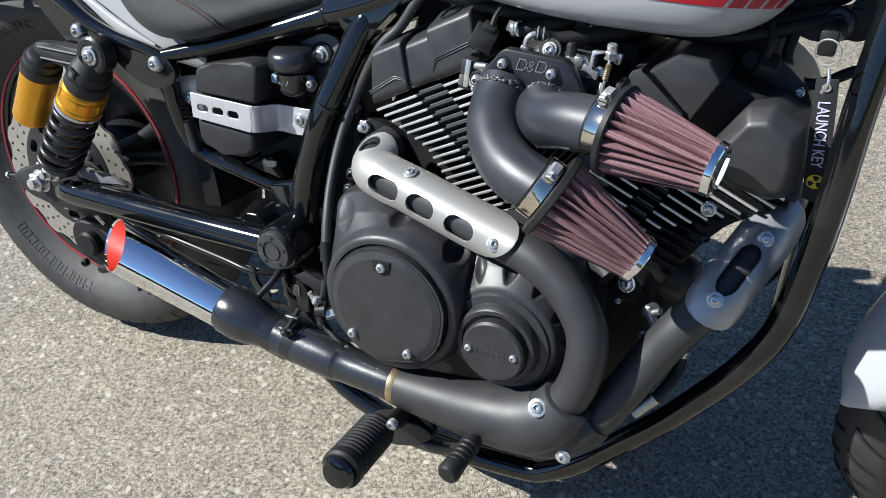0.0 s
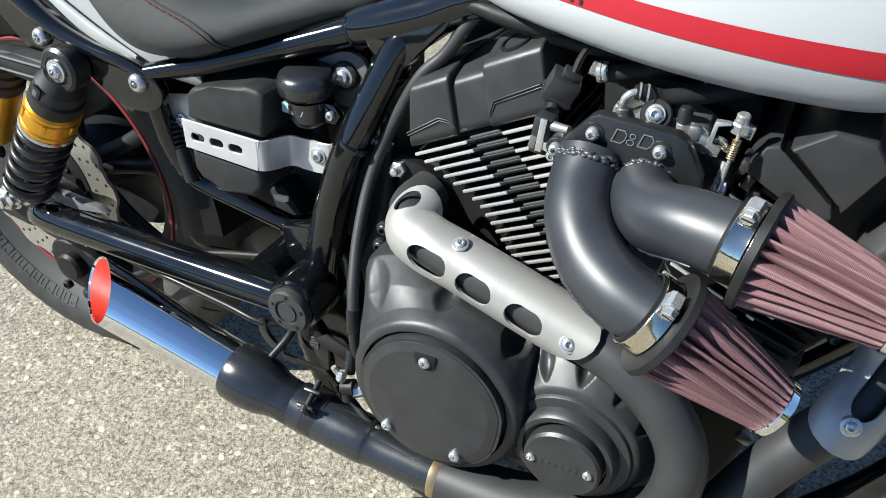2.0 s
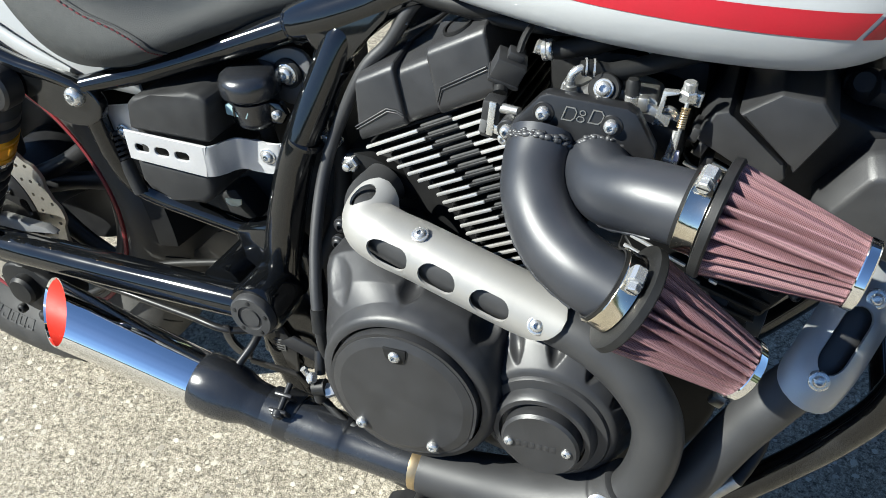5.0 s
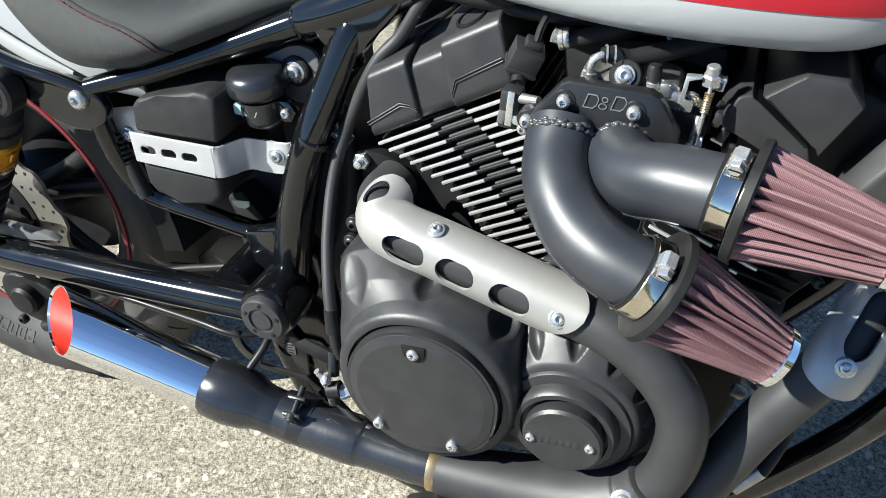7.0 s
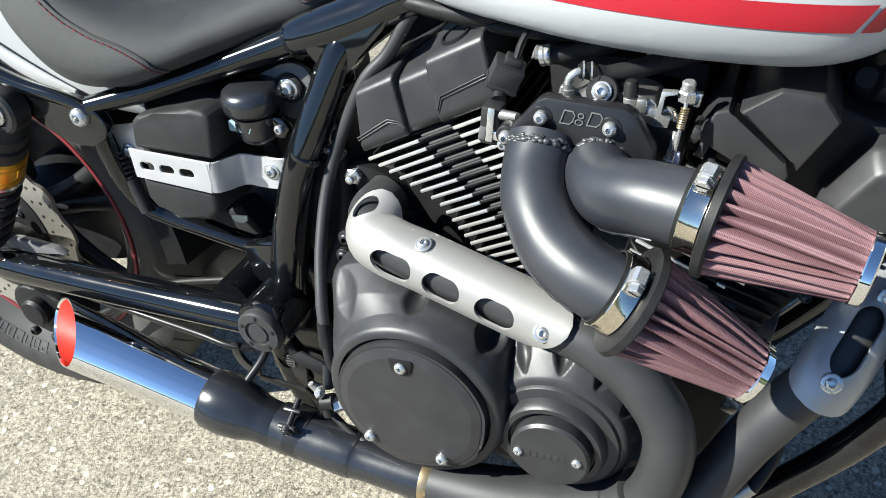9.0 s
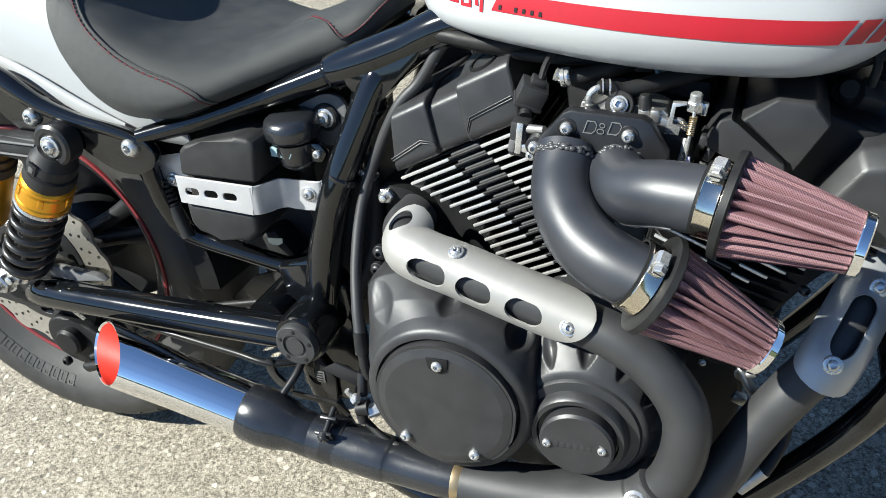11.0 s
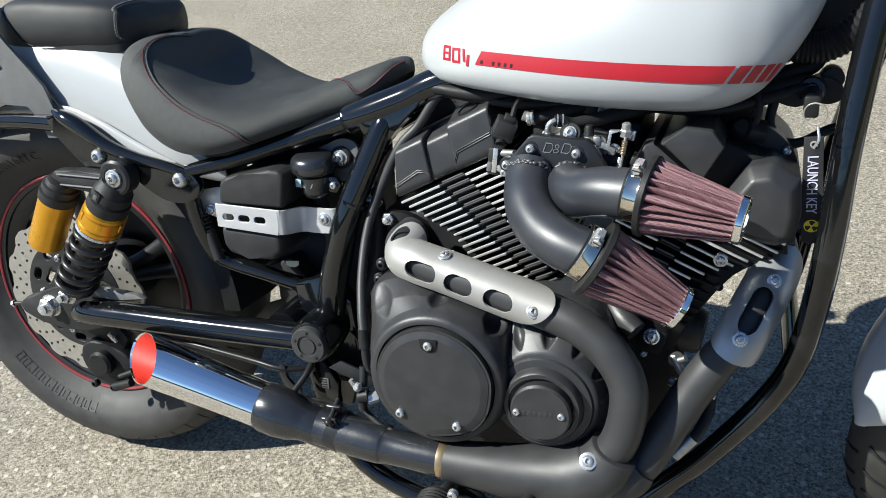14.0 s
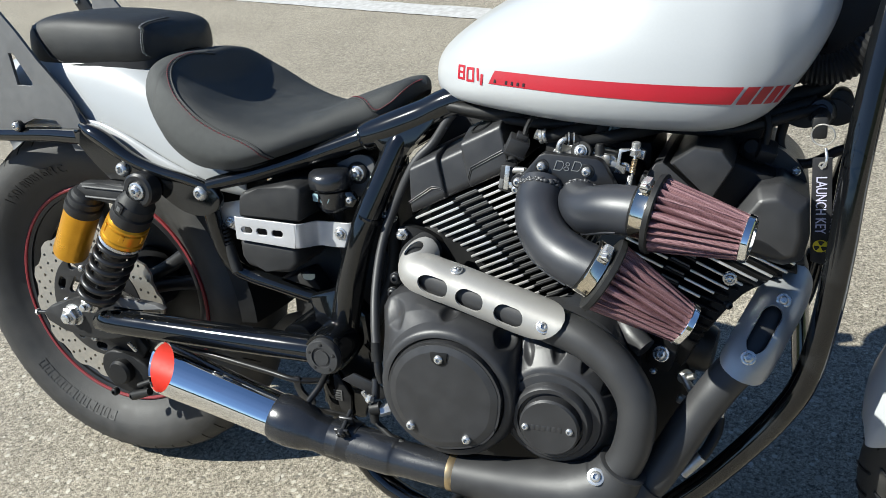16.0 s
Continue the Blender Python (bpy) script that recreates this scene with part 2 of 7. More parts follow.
def stone_material():
    """Bedded stones, each of its own shade of grey, buff or near white."""
    m = bpy.data.materials.new("bedded_stones")
    m.use_nodes = True
    n, link = m.node_tree.nodes, m.node_tree.links.new
    p = n["Principled BSDF"]
    geo = n.new("ShaderNodeNewGeometry")
    ramp = n.new("ShaderNodeValToRGB")
    for pos, c in ((0.3, (0.303, 0.276, 0.224)), (0.62, (0.424, 0.390, 0.319)), (0.85, (0.455, 0.420, 0.347))):
        ramp.color_ramp.elements.new(pos).color = (*c, 1)
    ramp.color_ramp.elements[0].color = (0.121, 0.106, 0.087, 1)
    ramp.color_ramp.elements[-1].color = (0.500, 0.464, 0.386, 1)
    link(geo.outputs["Random Per Island"], ramp.inputs[0])
    at = n.new("ShaderNodeTexCoord")
    grain = n.new("ShaderNodeTexNoise")
    grain.inputs["Scale"].default_value = 700
    link(at.outputs["Object"], grain.inputs["Vector"])
    rng = n.new("ShaderNodeMapRange")
    rng.inputs["To Min"].default_value, rng.inputs["To Max"].default_value = 0.7, 1.2
    link(grain.outputs["Fac"], rng.inputs["Value"])
    mul = n.new("ShaderNodeMix")
    mul.data_type, mul.blend_type = "RGBA", "MULTIPLY"
    mul.inputs["Factor"].default_value = 1.0
    link(ramp.outputs[0], mul.inputs["A"])
    link(rng.outputs[0], mul.inputs["B"])
    link(mul.outputs["Result"], p.inputs["Base Color"])
    p.inputs["Roughness"].default_value = 0.8
    return m


STONES = stone_material()
# foliage of the added tree ring, seen only in reflections
HEDGE = surface("unseen_dark_foliage", (0.035, 0.055, 0.02), (0.09, 0.10, 0.05), 0.6, 0.8, detail=8, bump=0.6, grain=6)


# ---- mesh tools ----
def V(*c):
    return Vector(c)


def part(name, bm, mat, parent=None, label="", angle=38.0):
    """Links a bmesh as one mesh object, under a thing or a part."""
    me = bpy.data.meshes.new(name)
    bmesh.ops.recalc_face_normals(bm, faces=bm.faces)
    bm.to_mesh(me)
    bm.free()
    for poly in me.polygons:
        poly.use_smooth = True
    me.set_sharp_from_angle(angle=radians(angle))
    me.materials.append(mat)
    ob = new(name, me)
    # never deeper than thing, part, sub-part
    while parent is not None and parent.parent is not None and parent.parent.parent is not None:
        parent = parent.parent
    ob.parent = parent
    if label:
        tagged(ob, label)
    return ob


def glide(points, per=6, closed=False):
    """Catmull-Rom points through the given tuples of any length."""
    pts = [np.array(p, float) for p in points]
    if len(pts) == 2 or per == 1:
        return pts
    out = []
    n = len(pts)
    for i in range(n if closed else n - 1):
        p1, p2 = pts[i], pts[(i + 1) % n]
        p0 = pts[i - 1] if closed or i > 0 else 2 * p1 - p2
        p3 = pts[(i + 2) % n] if closed or i + 2 < n else 2 * p2 - p1
        for k in range(per):
            t = k / per
            out.append(0.5 * (2 * p1 + (p2 - p0) * t + (2 * p0 - 5 * p1 + 4 * p2 - p3) * t * t + (3 * p1 - p0 - 3 * p2 + p3) * t**3))
    if not closed:
        out.append(pts[-1])
    return out


def along(points):
    """Frames along a line of points: place, side, up."""
    pts = [Vector(p) for p in points]
    frames = []
    side = None
    for i, p in enumerate(pts):
        d = (pts[min(i + 1, len(pts) - 1)] - pts[max(i - 1, 0)]).normalized()
        if side is None:
            side = d.cross(V(0, 0, 1) if abs(d.z) < 0.9 else V(1, 0, 0)).normalized()
        side = (side - d * side.dot(d)).normalized()
        frames.append((p, side, d.cross(side)))
    return frames


def rings(bm, loops, cap=True, closed=False):
    """Joins loops of equal length into a skin."""
    made = [[bm.verts.new(p) for p in loop] for loop in loops]
    n = len(made[0])
    pairs = list(zip(made, made[1:])) + ([(made[-1], made[0])] if closed else [])
    for a, b in pairs:
        for i in range(n):
            bm.faces.new((a[i], a[(i + 1) % n], b[(i + 1) % n], b[i]))
    if cap and not closed:
        bm.faces.new(made[0][::-1])
        bm.faces.new(made[-1])
    return made


def tube(points, r, seg=18, per=6, flat=1.0, bm=None, cap=True):
    """A round tube through points; r is one radius or one for each point."""
    bm = bm or bmesh.new()
    rr = r if isinstance(r, (list, tuple)) else [r] * len(points)
    pts = glide([(*p, q) for p, q in zip(points, rr)], per)
    loops = []
    for (p, s, u), q in zip(along([q[:3] for q in pts]), pts):
        loops.append([p + (s * math.cos(a) * flat + u * math.sin(a)) * q[3] for a in (2 * math.pi * k / seg for k in range(seg))])
    rings(bm, loops, cap)
    return bm


def lathe(profile, origin, axis, seg=40, bm=None):
    """Turns (distance along the axis, radius) rows round the axis."""
    bm = bm or bmesh.new()
    d = Vector(axis).normalized()
    s = d.cross(V(0, 0, 1) if abs(d.z) < 0.9 else V(1, 0, 0)).normalized()
    u = d.cross(s)
    o = Vector(origin)
    loops = []
    for h, r in profile:
        r = max(r, 1e-5)
        loops.append([o + d * h + (s * math.cos(a) + u * math.sin(a)) * r for a in (2 * math.pi * k / seg for k in range(seg))])
    rings(bm, loops, cap=False)
    if profile[0] != profile[-1]:
        bmesh.ops.remove_doubles(bm, verts=bm.verts, dist=2e-5)
    return bm


def side(y):
    """The pose of a plane across the machine at y: local x ahead, local y up, local z to its right-hand side."""
    return Matrix(((1, 0, 0, 0), (0, 0, -1, y), (0, 1, 0, 0), (0, 0, 0, 1)))


def slab(outline, m, depth, bevel=0.0, segs=2, bm=None):
    """An outline pushed out to a thickness, with rounded edges."""
    own = bmesh.new()
    low = [own.verts.new(m @ V(x, y, 0)) for x, y in outline]
    high = [own.verts.new(m @ V(x, y, depth)) for x, y in outline]
    own.faces.new(low[::-1])
    own.faces.new(high)
    n = len(low)
    for i in range(n):
        own.faces.new((low[i], low[(i + 1) % n], high[(i + 1) % n], high[i]))
    if bevel:
        bmesh.ops.bevel(own, geom=own.edges[:], offset=bevel, segments=segs, affect="EDGES", profile=0.5, clamp_overlap=True)
    return merged(bm, own)


def merged(bm, own):
    if bm is None:
        return own
    me = bpy.data.meshes.new("x")
    own.to_mesh(me)
    own.free()
    bm.from_mesh(me)
    bpy.data.meshes.remove(me)
    return bm


def plate(outline, holes, m, depth, bevel=0.0):
    """A flat plate with holes right through it."""
    cu = bpy.data.curves.new("x", "CURVE")
    cu.dimensions, cu.fill_mode, cu.extrude, cu.bevel_depth = "2D", "BOTH", depth / 2 - bevel, bevel
    for loop in (outline, *holes):
        sp = cu.splines.new("POLY")
        sp.points.add(len(loop) - 1)
        for q, (x, y) in zip(sp.points, loop):
            q.co = (x, y, 0, 1)
        sp.use_cyclic_u = True
    ob = bpy.data.objects.new("x", cu)
    me = bpy.data.meshes.new_from_object(ob)
    bm = bmesh.new()
    bm.from_mesh(me)
    bmesh.ops.remove_doubles(bm, verts=bm.verts, dist=1e-6)
    bmesh.ops.transform(bm, matrix=m @ Matrix.Translation((0, 0, depth / 2)), verts=bm.verts)
    bpy.data.objects.remove(ob)
    bpy.data.curves.remove(cu)
    bpy.data.meshes.remove(me)
    return bm


def circle(cx, cy, r, n=20, r2=None):
    return [(cx + r * math.cos(2 * math.pi * k / n), cy + (r2 or r) * math.sin(2 * math.pi * k / n)) for k in range(n)]


def stadium(cx, cy, length, width, turn=0.0, n=8):
    """A slot's outline: two half circles and two straight sides."""
    h, r = length / 2 - width / 2, width / 2
    pts = [(h + r * math.cos(a), r * math.sin(a)) for a in (-math.pi / 2 + math.pi * k / n for k in range(n + 1))]
    pts += [(-h - r * math.cos(a), -r * math.sin(a)) for a in (-math.pi / 2 + math.pi * k / n for k in range(n + 1))]
    c, s = math.cos(turn), math.sin(turn)
    return [(cx + x * c - y * s, cy + x * s + y * c) for x, y in pts]


def box(centre, size, turn=None, bevel=0.003, bm=None):
    own = bmesh.new()
    bmesh.ops.create_cube(own, size=1.0)
    bmesh.ops.scale(own, vec=size, verts=own.verts)
    if bevel:
        bmesh.ops.bevel(own, geom=own.edges[:], offset=bevel, segments=2, affect="EDGES", profile=0.5, clamp_overlap=True)
    m = Matrix.Translation(centre) @ (turn.to_4x4() if turn else Matrix())
    bmesh.ops.transform(own, matrix=m, verts=own.verts)
    return merged(bm, own)


def bolt(at, parent, r=0.008, axis=(0, -1, 0), washer=0.0, mat=None, name="bolt", tall=0.8):
    """A button or cap screw with a sunk socket, standing on a washer if it has one."""
    h = r * tall
    rows = []
    if washer:
        rows += [(-0.004, washer), (0.0015, washer), (0.002, washer * 0.92)]
    rows += [(0.002, r), (h * 0.45, r), (h * 0.75, r * 0.88), (h * 0.95, r * 0.66), (h, r * 0.46), (h * 0.4, r * 0.42), (h * 0.4, 0)]
    if not washer:
        rows = [(-0.004, r)] + rows
    return part(name, lathe(rows, at, axis, 18), mat or STEEL, parent)


def hexnut(at, parent, r, h, axis=(0, -1, 0), mat=None, name="nut"):
    return part(name, lathe([(0, 0), (0, r), (h * 0.85, r), (h, r * 0.85), (h, r * 0.5), (h * 0.9, 0)], at, axis, 6), mat or STEEL, parent, angle=20)


def group_of(name, parent, at=(0, 0, 0)):
    """An empty part that holds sub-parts, set off from its parent by at."""
    ob = new(name)
    ob.parent = parent
    ob.location = at
    return ob


def shell(path, radius, spread, slots, thick, face, edge=0.0, both=True):
    """A curved guard bent round a pipe: path points, the arc that it covers, and slots (start, end, from, to) that go right through it.
    Lengths run from 0 to 1 along it, and arcs from -1 to 1 across it. face: the way that the middle of the arc looks."""
    pts = [Vector(p[:3]) for p in glide(path, 12)]
    run = [0.0]
    for a, b in zip(pts, pts[1:]):
        run.append(run[-1] + (b - a).length)
    total = run[-1]
    ways = [(pts[min(k + 2, len(pts) - 1)] - pts[max(k - 2, 0)]).normalized() for k in range(len(pts))]
    cuts = {0.0, 1.0, *[k / 70 for k in range(71)]}
    for s0, s1, *_ in slots:
        cuts |= {s0 + (s1 - s0) * (0.5 - 0.5 * math.cos(math.pi * k / 16)) for k in range(17)}
    us = sorted(cuts)
    us = [u for i, u in enumerate(us) if i == 0 or u - us[i - 1] > 1e-4]

    def spot(u, v, r):
        w = u * total
        i = max(k for k in range(len(run) - 1) if run[k] <= w + 1e-9)
        f = (w - run[i]) / (run[i + 1] - run[i])
        p = pts[i].lerp(pts[i + 1], min(f, 1.0))
        d = ways[i].lerp(ways[i + 1], min(f, 1.0)).normalized()
        out = Vector(face)
        out = (out - d * out.dot(d)).normalized()
        across = d.cross(out)
        end = (min(u, 1 - u) if both else 1 - u) * total
        narrow = 1.0
        if edge and end < edge:
            narrow = math.sqrt(max(1 - (1 - end / edge) ** 2, 0.02))
        a = v * spread * narrow
        return p + (out * math.cos(a) + across * math.sin(a)) * r

    bm = bmesh.new()
    rows = 10
    known = {}

    def vert(u, v):
        key = (round(u, 6), round(v, 5))
        if key not in known:
            known[key] = (bm.verts.new(spot(u, v, radius)), bm.verts.new(spot(u, v, radius - thick)))
        return known[key]
    lower, upper = [], []
    for u in us:
        lo = hi = (slots[0][2] + slots[0][3]) / 2
        for s0, s1, v0, v1 in slots:
            if s0 <= u <= s1:
                half = (v1 - v0) / 2
                cap = min(0.42 * (s1 - s0), half * radius * spread / total)
                near = min(u - s0, s1 - u)
                k = math.sqrt(max(0.0, 1 - (1 - near / cap) ** 2)) if near < cap else 1.0
                mid = (v0 + v1) / 2
                lo, hi = mid - half * k, mid + half * k
                if hi - lo < 1e-3:
                    lo = hi = mid
        lower.append([vert(u, -1 + (lo + 1) * k / rows) for k in range(rows + 1)])
        upper.append([vert(u, hi + (1 - hi) * k / rows) for k in range(rows + 1)])
    twin = {}
    for cols in (lower, upper):
        for a, b in zip(cols, cols[1:]):
            for k in range(rows):
                quad = (a[k], a[k + 1], b[k + 1], b[k])
                bm.faces.new([q[0] for q in quad])
                bm.faces.new([q[1] for q in quad[::-1]])
                for q in quad:
                    twin[q[0]] = q[1]
    for e in [e for e in bm.edges if e.is_boundary and e.verts[0] in twin and e.verts[1] in twin]:
        a, b = e.verts
        bm.faces.new((a, b, twin[b], twin[a]))
    return bm


def words(text, size, m, depth, length=0.0):
    """Raised lettering in the built-in font, set along local x; length stretches it to fit."""
    cu = bpy.data.curves.new("x", "FONT")
    cu.body, cu.size, cu.extrude = text, size, depth / 2
    ob = bpy.data.objects.new("x", cu)
    me = bpy.data.meshes.new_from_object(ob)
    bm = bmesh.new()
    bm.from_mesh(me)
    if length:
        wide = max(v.co.x for v in bm.verts)
        bmesh.ops.scale(bm, vec=(length / wide, 1, 1), verts=bm.verts)
    bmesh.ops.transform(bm, matrix=m @ Matrix.Translation((0, 0, depth / 2)), verts=bm.verts)
    bpy.data.objects.remove(ob)
    bpy.data.curves.remove(cu)
    bpy.data.meshes.remove(me)
    return bm


# ---- ground ----
def ground_sheet():
    bm = bmesh.new()
    # finer faces near the machine, one sheet out to the horizon
    cuts = [-400, -60, -12, -4, -2, -1, 0, 1, 2, 4, 12, 60, 400]
    grid = [[bm.verts.new((x, y, 0)) for x in cuts] for y in cuts]
    for a, b in zip(grid, grid[1:]):
        for i in range(len(cuts) - 1):
            bm.faces.new((a[i], a[i + 1], b[i + 1], b[i]))
    return tagged(part("ground", bm, ASPHALT), "sun-bleached coarse grey asphalt of a parking lot", "ground", kind="structure")


ground_sheet()


def bedded_stones():
    """Uneven stones that stand a little proud of the worn binder."""
    rng = np.random.default_rng(5)
    verts, faces = [], []

    def scatter(count, x0, x1, y0, y1, small, large):
        for _ in range(count):
            x, y = rng.uniform(x0, x1), rng.uniform(y0, y1)
            r = small + (large - small) * rng.random() ** 3
            k = 7
            turn = rng.uniform(0, 6.28)
            stretch = rng.uniform(0.65, 1.0)
            up = r * rng.uniform(0.08, 0.20)
            base = len(verts)
            rad = r * rng.uniform(0.75, 1.2, k)
            tilt = rng.uniform(-0.25, 0.25, 2) * up / r
            for level, share in ((-0.001, 1.0), (up * 0.75, 0.82)):
                for i in range(k):
                    a = turn + 6.2832 * i / k
                    px, py = rad[i] * share * math.cos(a), rad[i] * share * stretch * math.sin(a)
                    verts.append((x + px, y + py, level + (tilt[0] * px + tilt[1] * py if level > 0 else 0)))
            verts.append((x, y, up))
            for i in range(k):
                j = (i + 1) % k
                faces.append((base + i, base + j, base + k + j, base + k + i))
                faces.append((base + k + i, base + k + j, base + 2 * k))
    scatter(9000, -0.75, 1.55, -0.50, 0.60, 0.0012, 0.0070)
    scatter(3500, -1.6, 2.2, 0.60, 2.6, 0.0020, 0.0075)
    me = bpy.data.meshes.new("asphalt_stones")
    me.from_pydata(verts, [], faces)
    me.materials.append(STONES)
    return tagged(new("asphalt_stones", me), "pale and dark stones bedded in the asphalt", "stones", kind="stuff")


bedded_stones()


def painted_line():
    a, b = V(-4.5, 3.89, 0), V(2.6, 2.08, 0)
    d = (b - a).normalized()
    w = V(-d.y, d.x, 0) * 0.078
    rng = random.Random(4)
    bm = bmesh.new()
    top, low = [], []
    for k in range(121):
        p = a.lerp(b, k / 120)
        top.append(bm.verts.new(p + w * (1 + rng.uniform(-0.06, 0.06)) + V(0, 0, 0.004)))
        low.append(bm.verts.new(p - w * (1 + rng.uniform(-0.06, 0.06)) + V(0, 0, 0.004)))
    for k in range(120):
        bm.faces.new((low[k], low[k + 1], top[k + 1], top[k]))
    return tagged(part("road_marking", bm, LINE), "worn white painted parking line on asphalt", "road marking", kind="structure")


painted_line()

def reflection_trees():
    """A ring of dark trees out of view, added so that its edge shows in the polished metal."""
    rng = random.Random(21)
    bm = bmesh.new()
    outer, inner, top = [], [], []
    n = 220
    height = 5.0
    for k in range(n):
        a = 2 * math.pi * k / n
        height = min(9.0, max(3.2, height + rng.uniform(-0.9, 0.9)))
        r = 38 + 3 * math.sin(3 * a) + rng.uniform(-0.8, 0.8)
        inner.append(bm.verts.new((r * math.cos(a), r * math.sin(a), 0.0)))
        top.append(bm.verts.new(((r + 1.2) * math.cos(a), (r + 1.2) * math.sin(a), height)))
        outer.append(bm.verts.new(((r + 4) * math.cos(a), (r + 4) * math.sin(a), 0.0)))
    for k in range(n):
        j = (k + 1) % n
        bm.faces.new((inner[k], inner[j], top[j], top[k]))
        bm.faces.new((top[k], top[j], outer[j], outer[k]))
    return tagged(part("backdrop", bm, HEDGE), "unseen dark green belt of trees, added for reflections", "trees", kind="structure")


reflection_trees()

# ---- motorcycle ----
LEAN = -13.0
bike = new("motorcycle")
bike.matrix_world = pose(0, 0, 0, LEAN, 0, 0)
tagged(bike, "white and black cruiser motorcycle leaning on its side stand", "motorcycle")

AXLE = V(0, 0, 0.332)


def rear_wheel():
    wheel = group_of("rear_wheel", bike)
    prof = [(-0.036, 0.200), (-0.0405, 0.2135), (-0.0530, 0.228), (-0.0680, 0.249), (-0.0745, 0.268), (-0.0735, 0.284), (-0.068, 0.296), (-0.0665, 0.299),
            (-0.058, 0.309), (-0.045, 0.317), (-0.028, 0.3232), (-0.010, 0.326), (0.010, 0.326), (0.028, 0.3232), (0.045, 0.317), (0.058, 0.309), (0.0665, 0.299),
            (0.0735, 0.284), (0.0745, 0.268), (0.0680, 0.249), (0.0530, 0.228), (0.0405, 0.2135), (0.036, 0.200), (0, 0.196), (-0.036, 0.200)]
    part("tyre", lathe(prof, AXLE, (0, 1, 0), 96), TYRE, wheel, "dusty black rear tyre with moulded sidewall marks")
    rim = [(-0.0385, 0.199), (-0.0415, 0.208), (-0.0400, 0.2125), (-0.0365, 0.210), (-0.0345, 0.200), (-0.031, 0.190), (-0.020, 0.176), (0.020, 0.176),
           (0.031, 0.190), (0.0365, 0.210), (0.0400, 0.2125), (0.0415, 0.208), (0.0385, 0.199), (0.0, 0.194), (-0.0385, 0.199)]
    rim_ob = part("rim", lathe(rim, AXLE, (0, 1, 0), 80), SATIN, wheel, "black cast rim")
    stripe = [(-0.0395, 0.2052), (-0.0430, 0.2065), (-0.0440, 0.2090), (-0.0432, 0.2115), (-0.0395, 0.2128), (-0.0390, 0.2085), (-0.0395, 0.2052)]
    part("rim_stripe", lathe(stripe, AXLE, (0, 1, 0), 90), REDLINE, rim_ob, "dark red pinstripe")
    part("hub", lathe([(-0.07, 0), (-0.07, 0.05), (-0.03, 0.055), (0.03, 0.055), (0.07, 0.06), (0.07, 0)], AXLE, (0, 1, 0), 32), SATIN, wheel)
    for k in range(5):
        for off in (-0.16, 0.16):
            a = 2 * math.pi * k / 5 + 0.35
            p0 = AXLE + V(0.05 * math.cos(a + off * 0.4), -0.01, 0.05 * math.sin(a + off * 0.4))
            p1 = AXLE + V(0.182 * math.cos(a + off), 0.0, 0.182 * math.sin(a + off))
            part("spoke", tube([p0, p0.lerp(p1, 0.5), p1], [0.019, 0.013, 0.016], 12, 4), SATIN, wheel)
    part("belt_pulley", lathe([(0.080, 0), (0.080, 0.148), (0.0805, 0.152), (0.112, 0.152), (0.1125, 0.148), (0.1125, 0)], AXLE, (0, 1, 0), 64), SATIN, wheel, "black belt pulley")
    brake_disc(wheel)
    # moulded sidewall lettering, set glyph by glyph round the wheel
    text = "150/80B16M/C"

    def on_wall(deg, r, y):
        a = radians(deg)
        out, turn = V(math.cos(a), 0, math.sin(a)), V(math.sin(a), 0, -math.cos(a))
        # the sidewall leans outward and then in again; letters lie along it
        up = (out + V(0, -0.66, 0)).normalized()
        m = Matrix((turn, up, turn.cross(up))).transposed().to_4x4()
        m.translation = AXLE + out * r + V(0, y, 0)
        return m
    for k, ch in enumerate(text):
        part("sidewall_letter", words(ch, 0.026, on_wall(136 - 3.25 * k, 0.243, -0.0643), 0.0008), TYRE, wheel, angle=20)
    block, hole = [(-0.0062, -0.0095), (0.0062, -0.0095), (0.0062, 0.0095), (-0.0062, 0.0095)], [(-0.0036, -0.0068), (0.0036, -0.0068), (0.0036, 0.0068), (-0.0036, 0.0068)]
    for k in range(12):
        part("sidewall_bar", plate(block, [hole] if k % 3 else [[(x, z * 0.4 + 0.004) for x, z in hole]], on_wall(-98 - 3.9 * k, 0.245, -0.0655), 0.0006), TYRE, wheel, angle=20)
    for k in range(44):
        a = radians(360 / 44 * k)
        for s in (-1, 1):
            b = a + 0.07 * (s > 0)
            p = [AXLE + V(q * math.cos(b + w), s * y, q * math.sin(b + w)) for w, y, q in ((0.0, 0.040, 0.3183), (0.03, 0.056, 0.3101), (0.045, 0.0660, 0.2990))]
            part("tread_groove", tube(p, 0.0017, 6, 2), RUBBER, wheel)
    return wheel


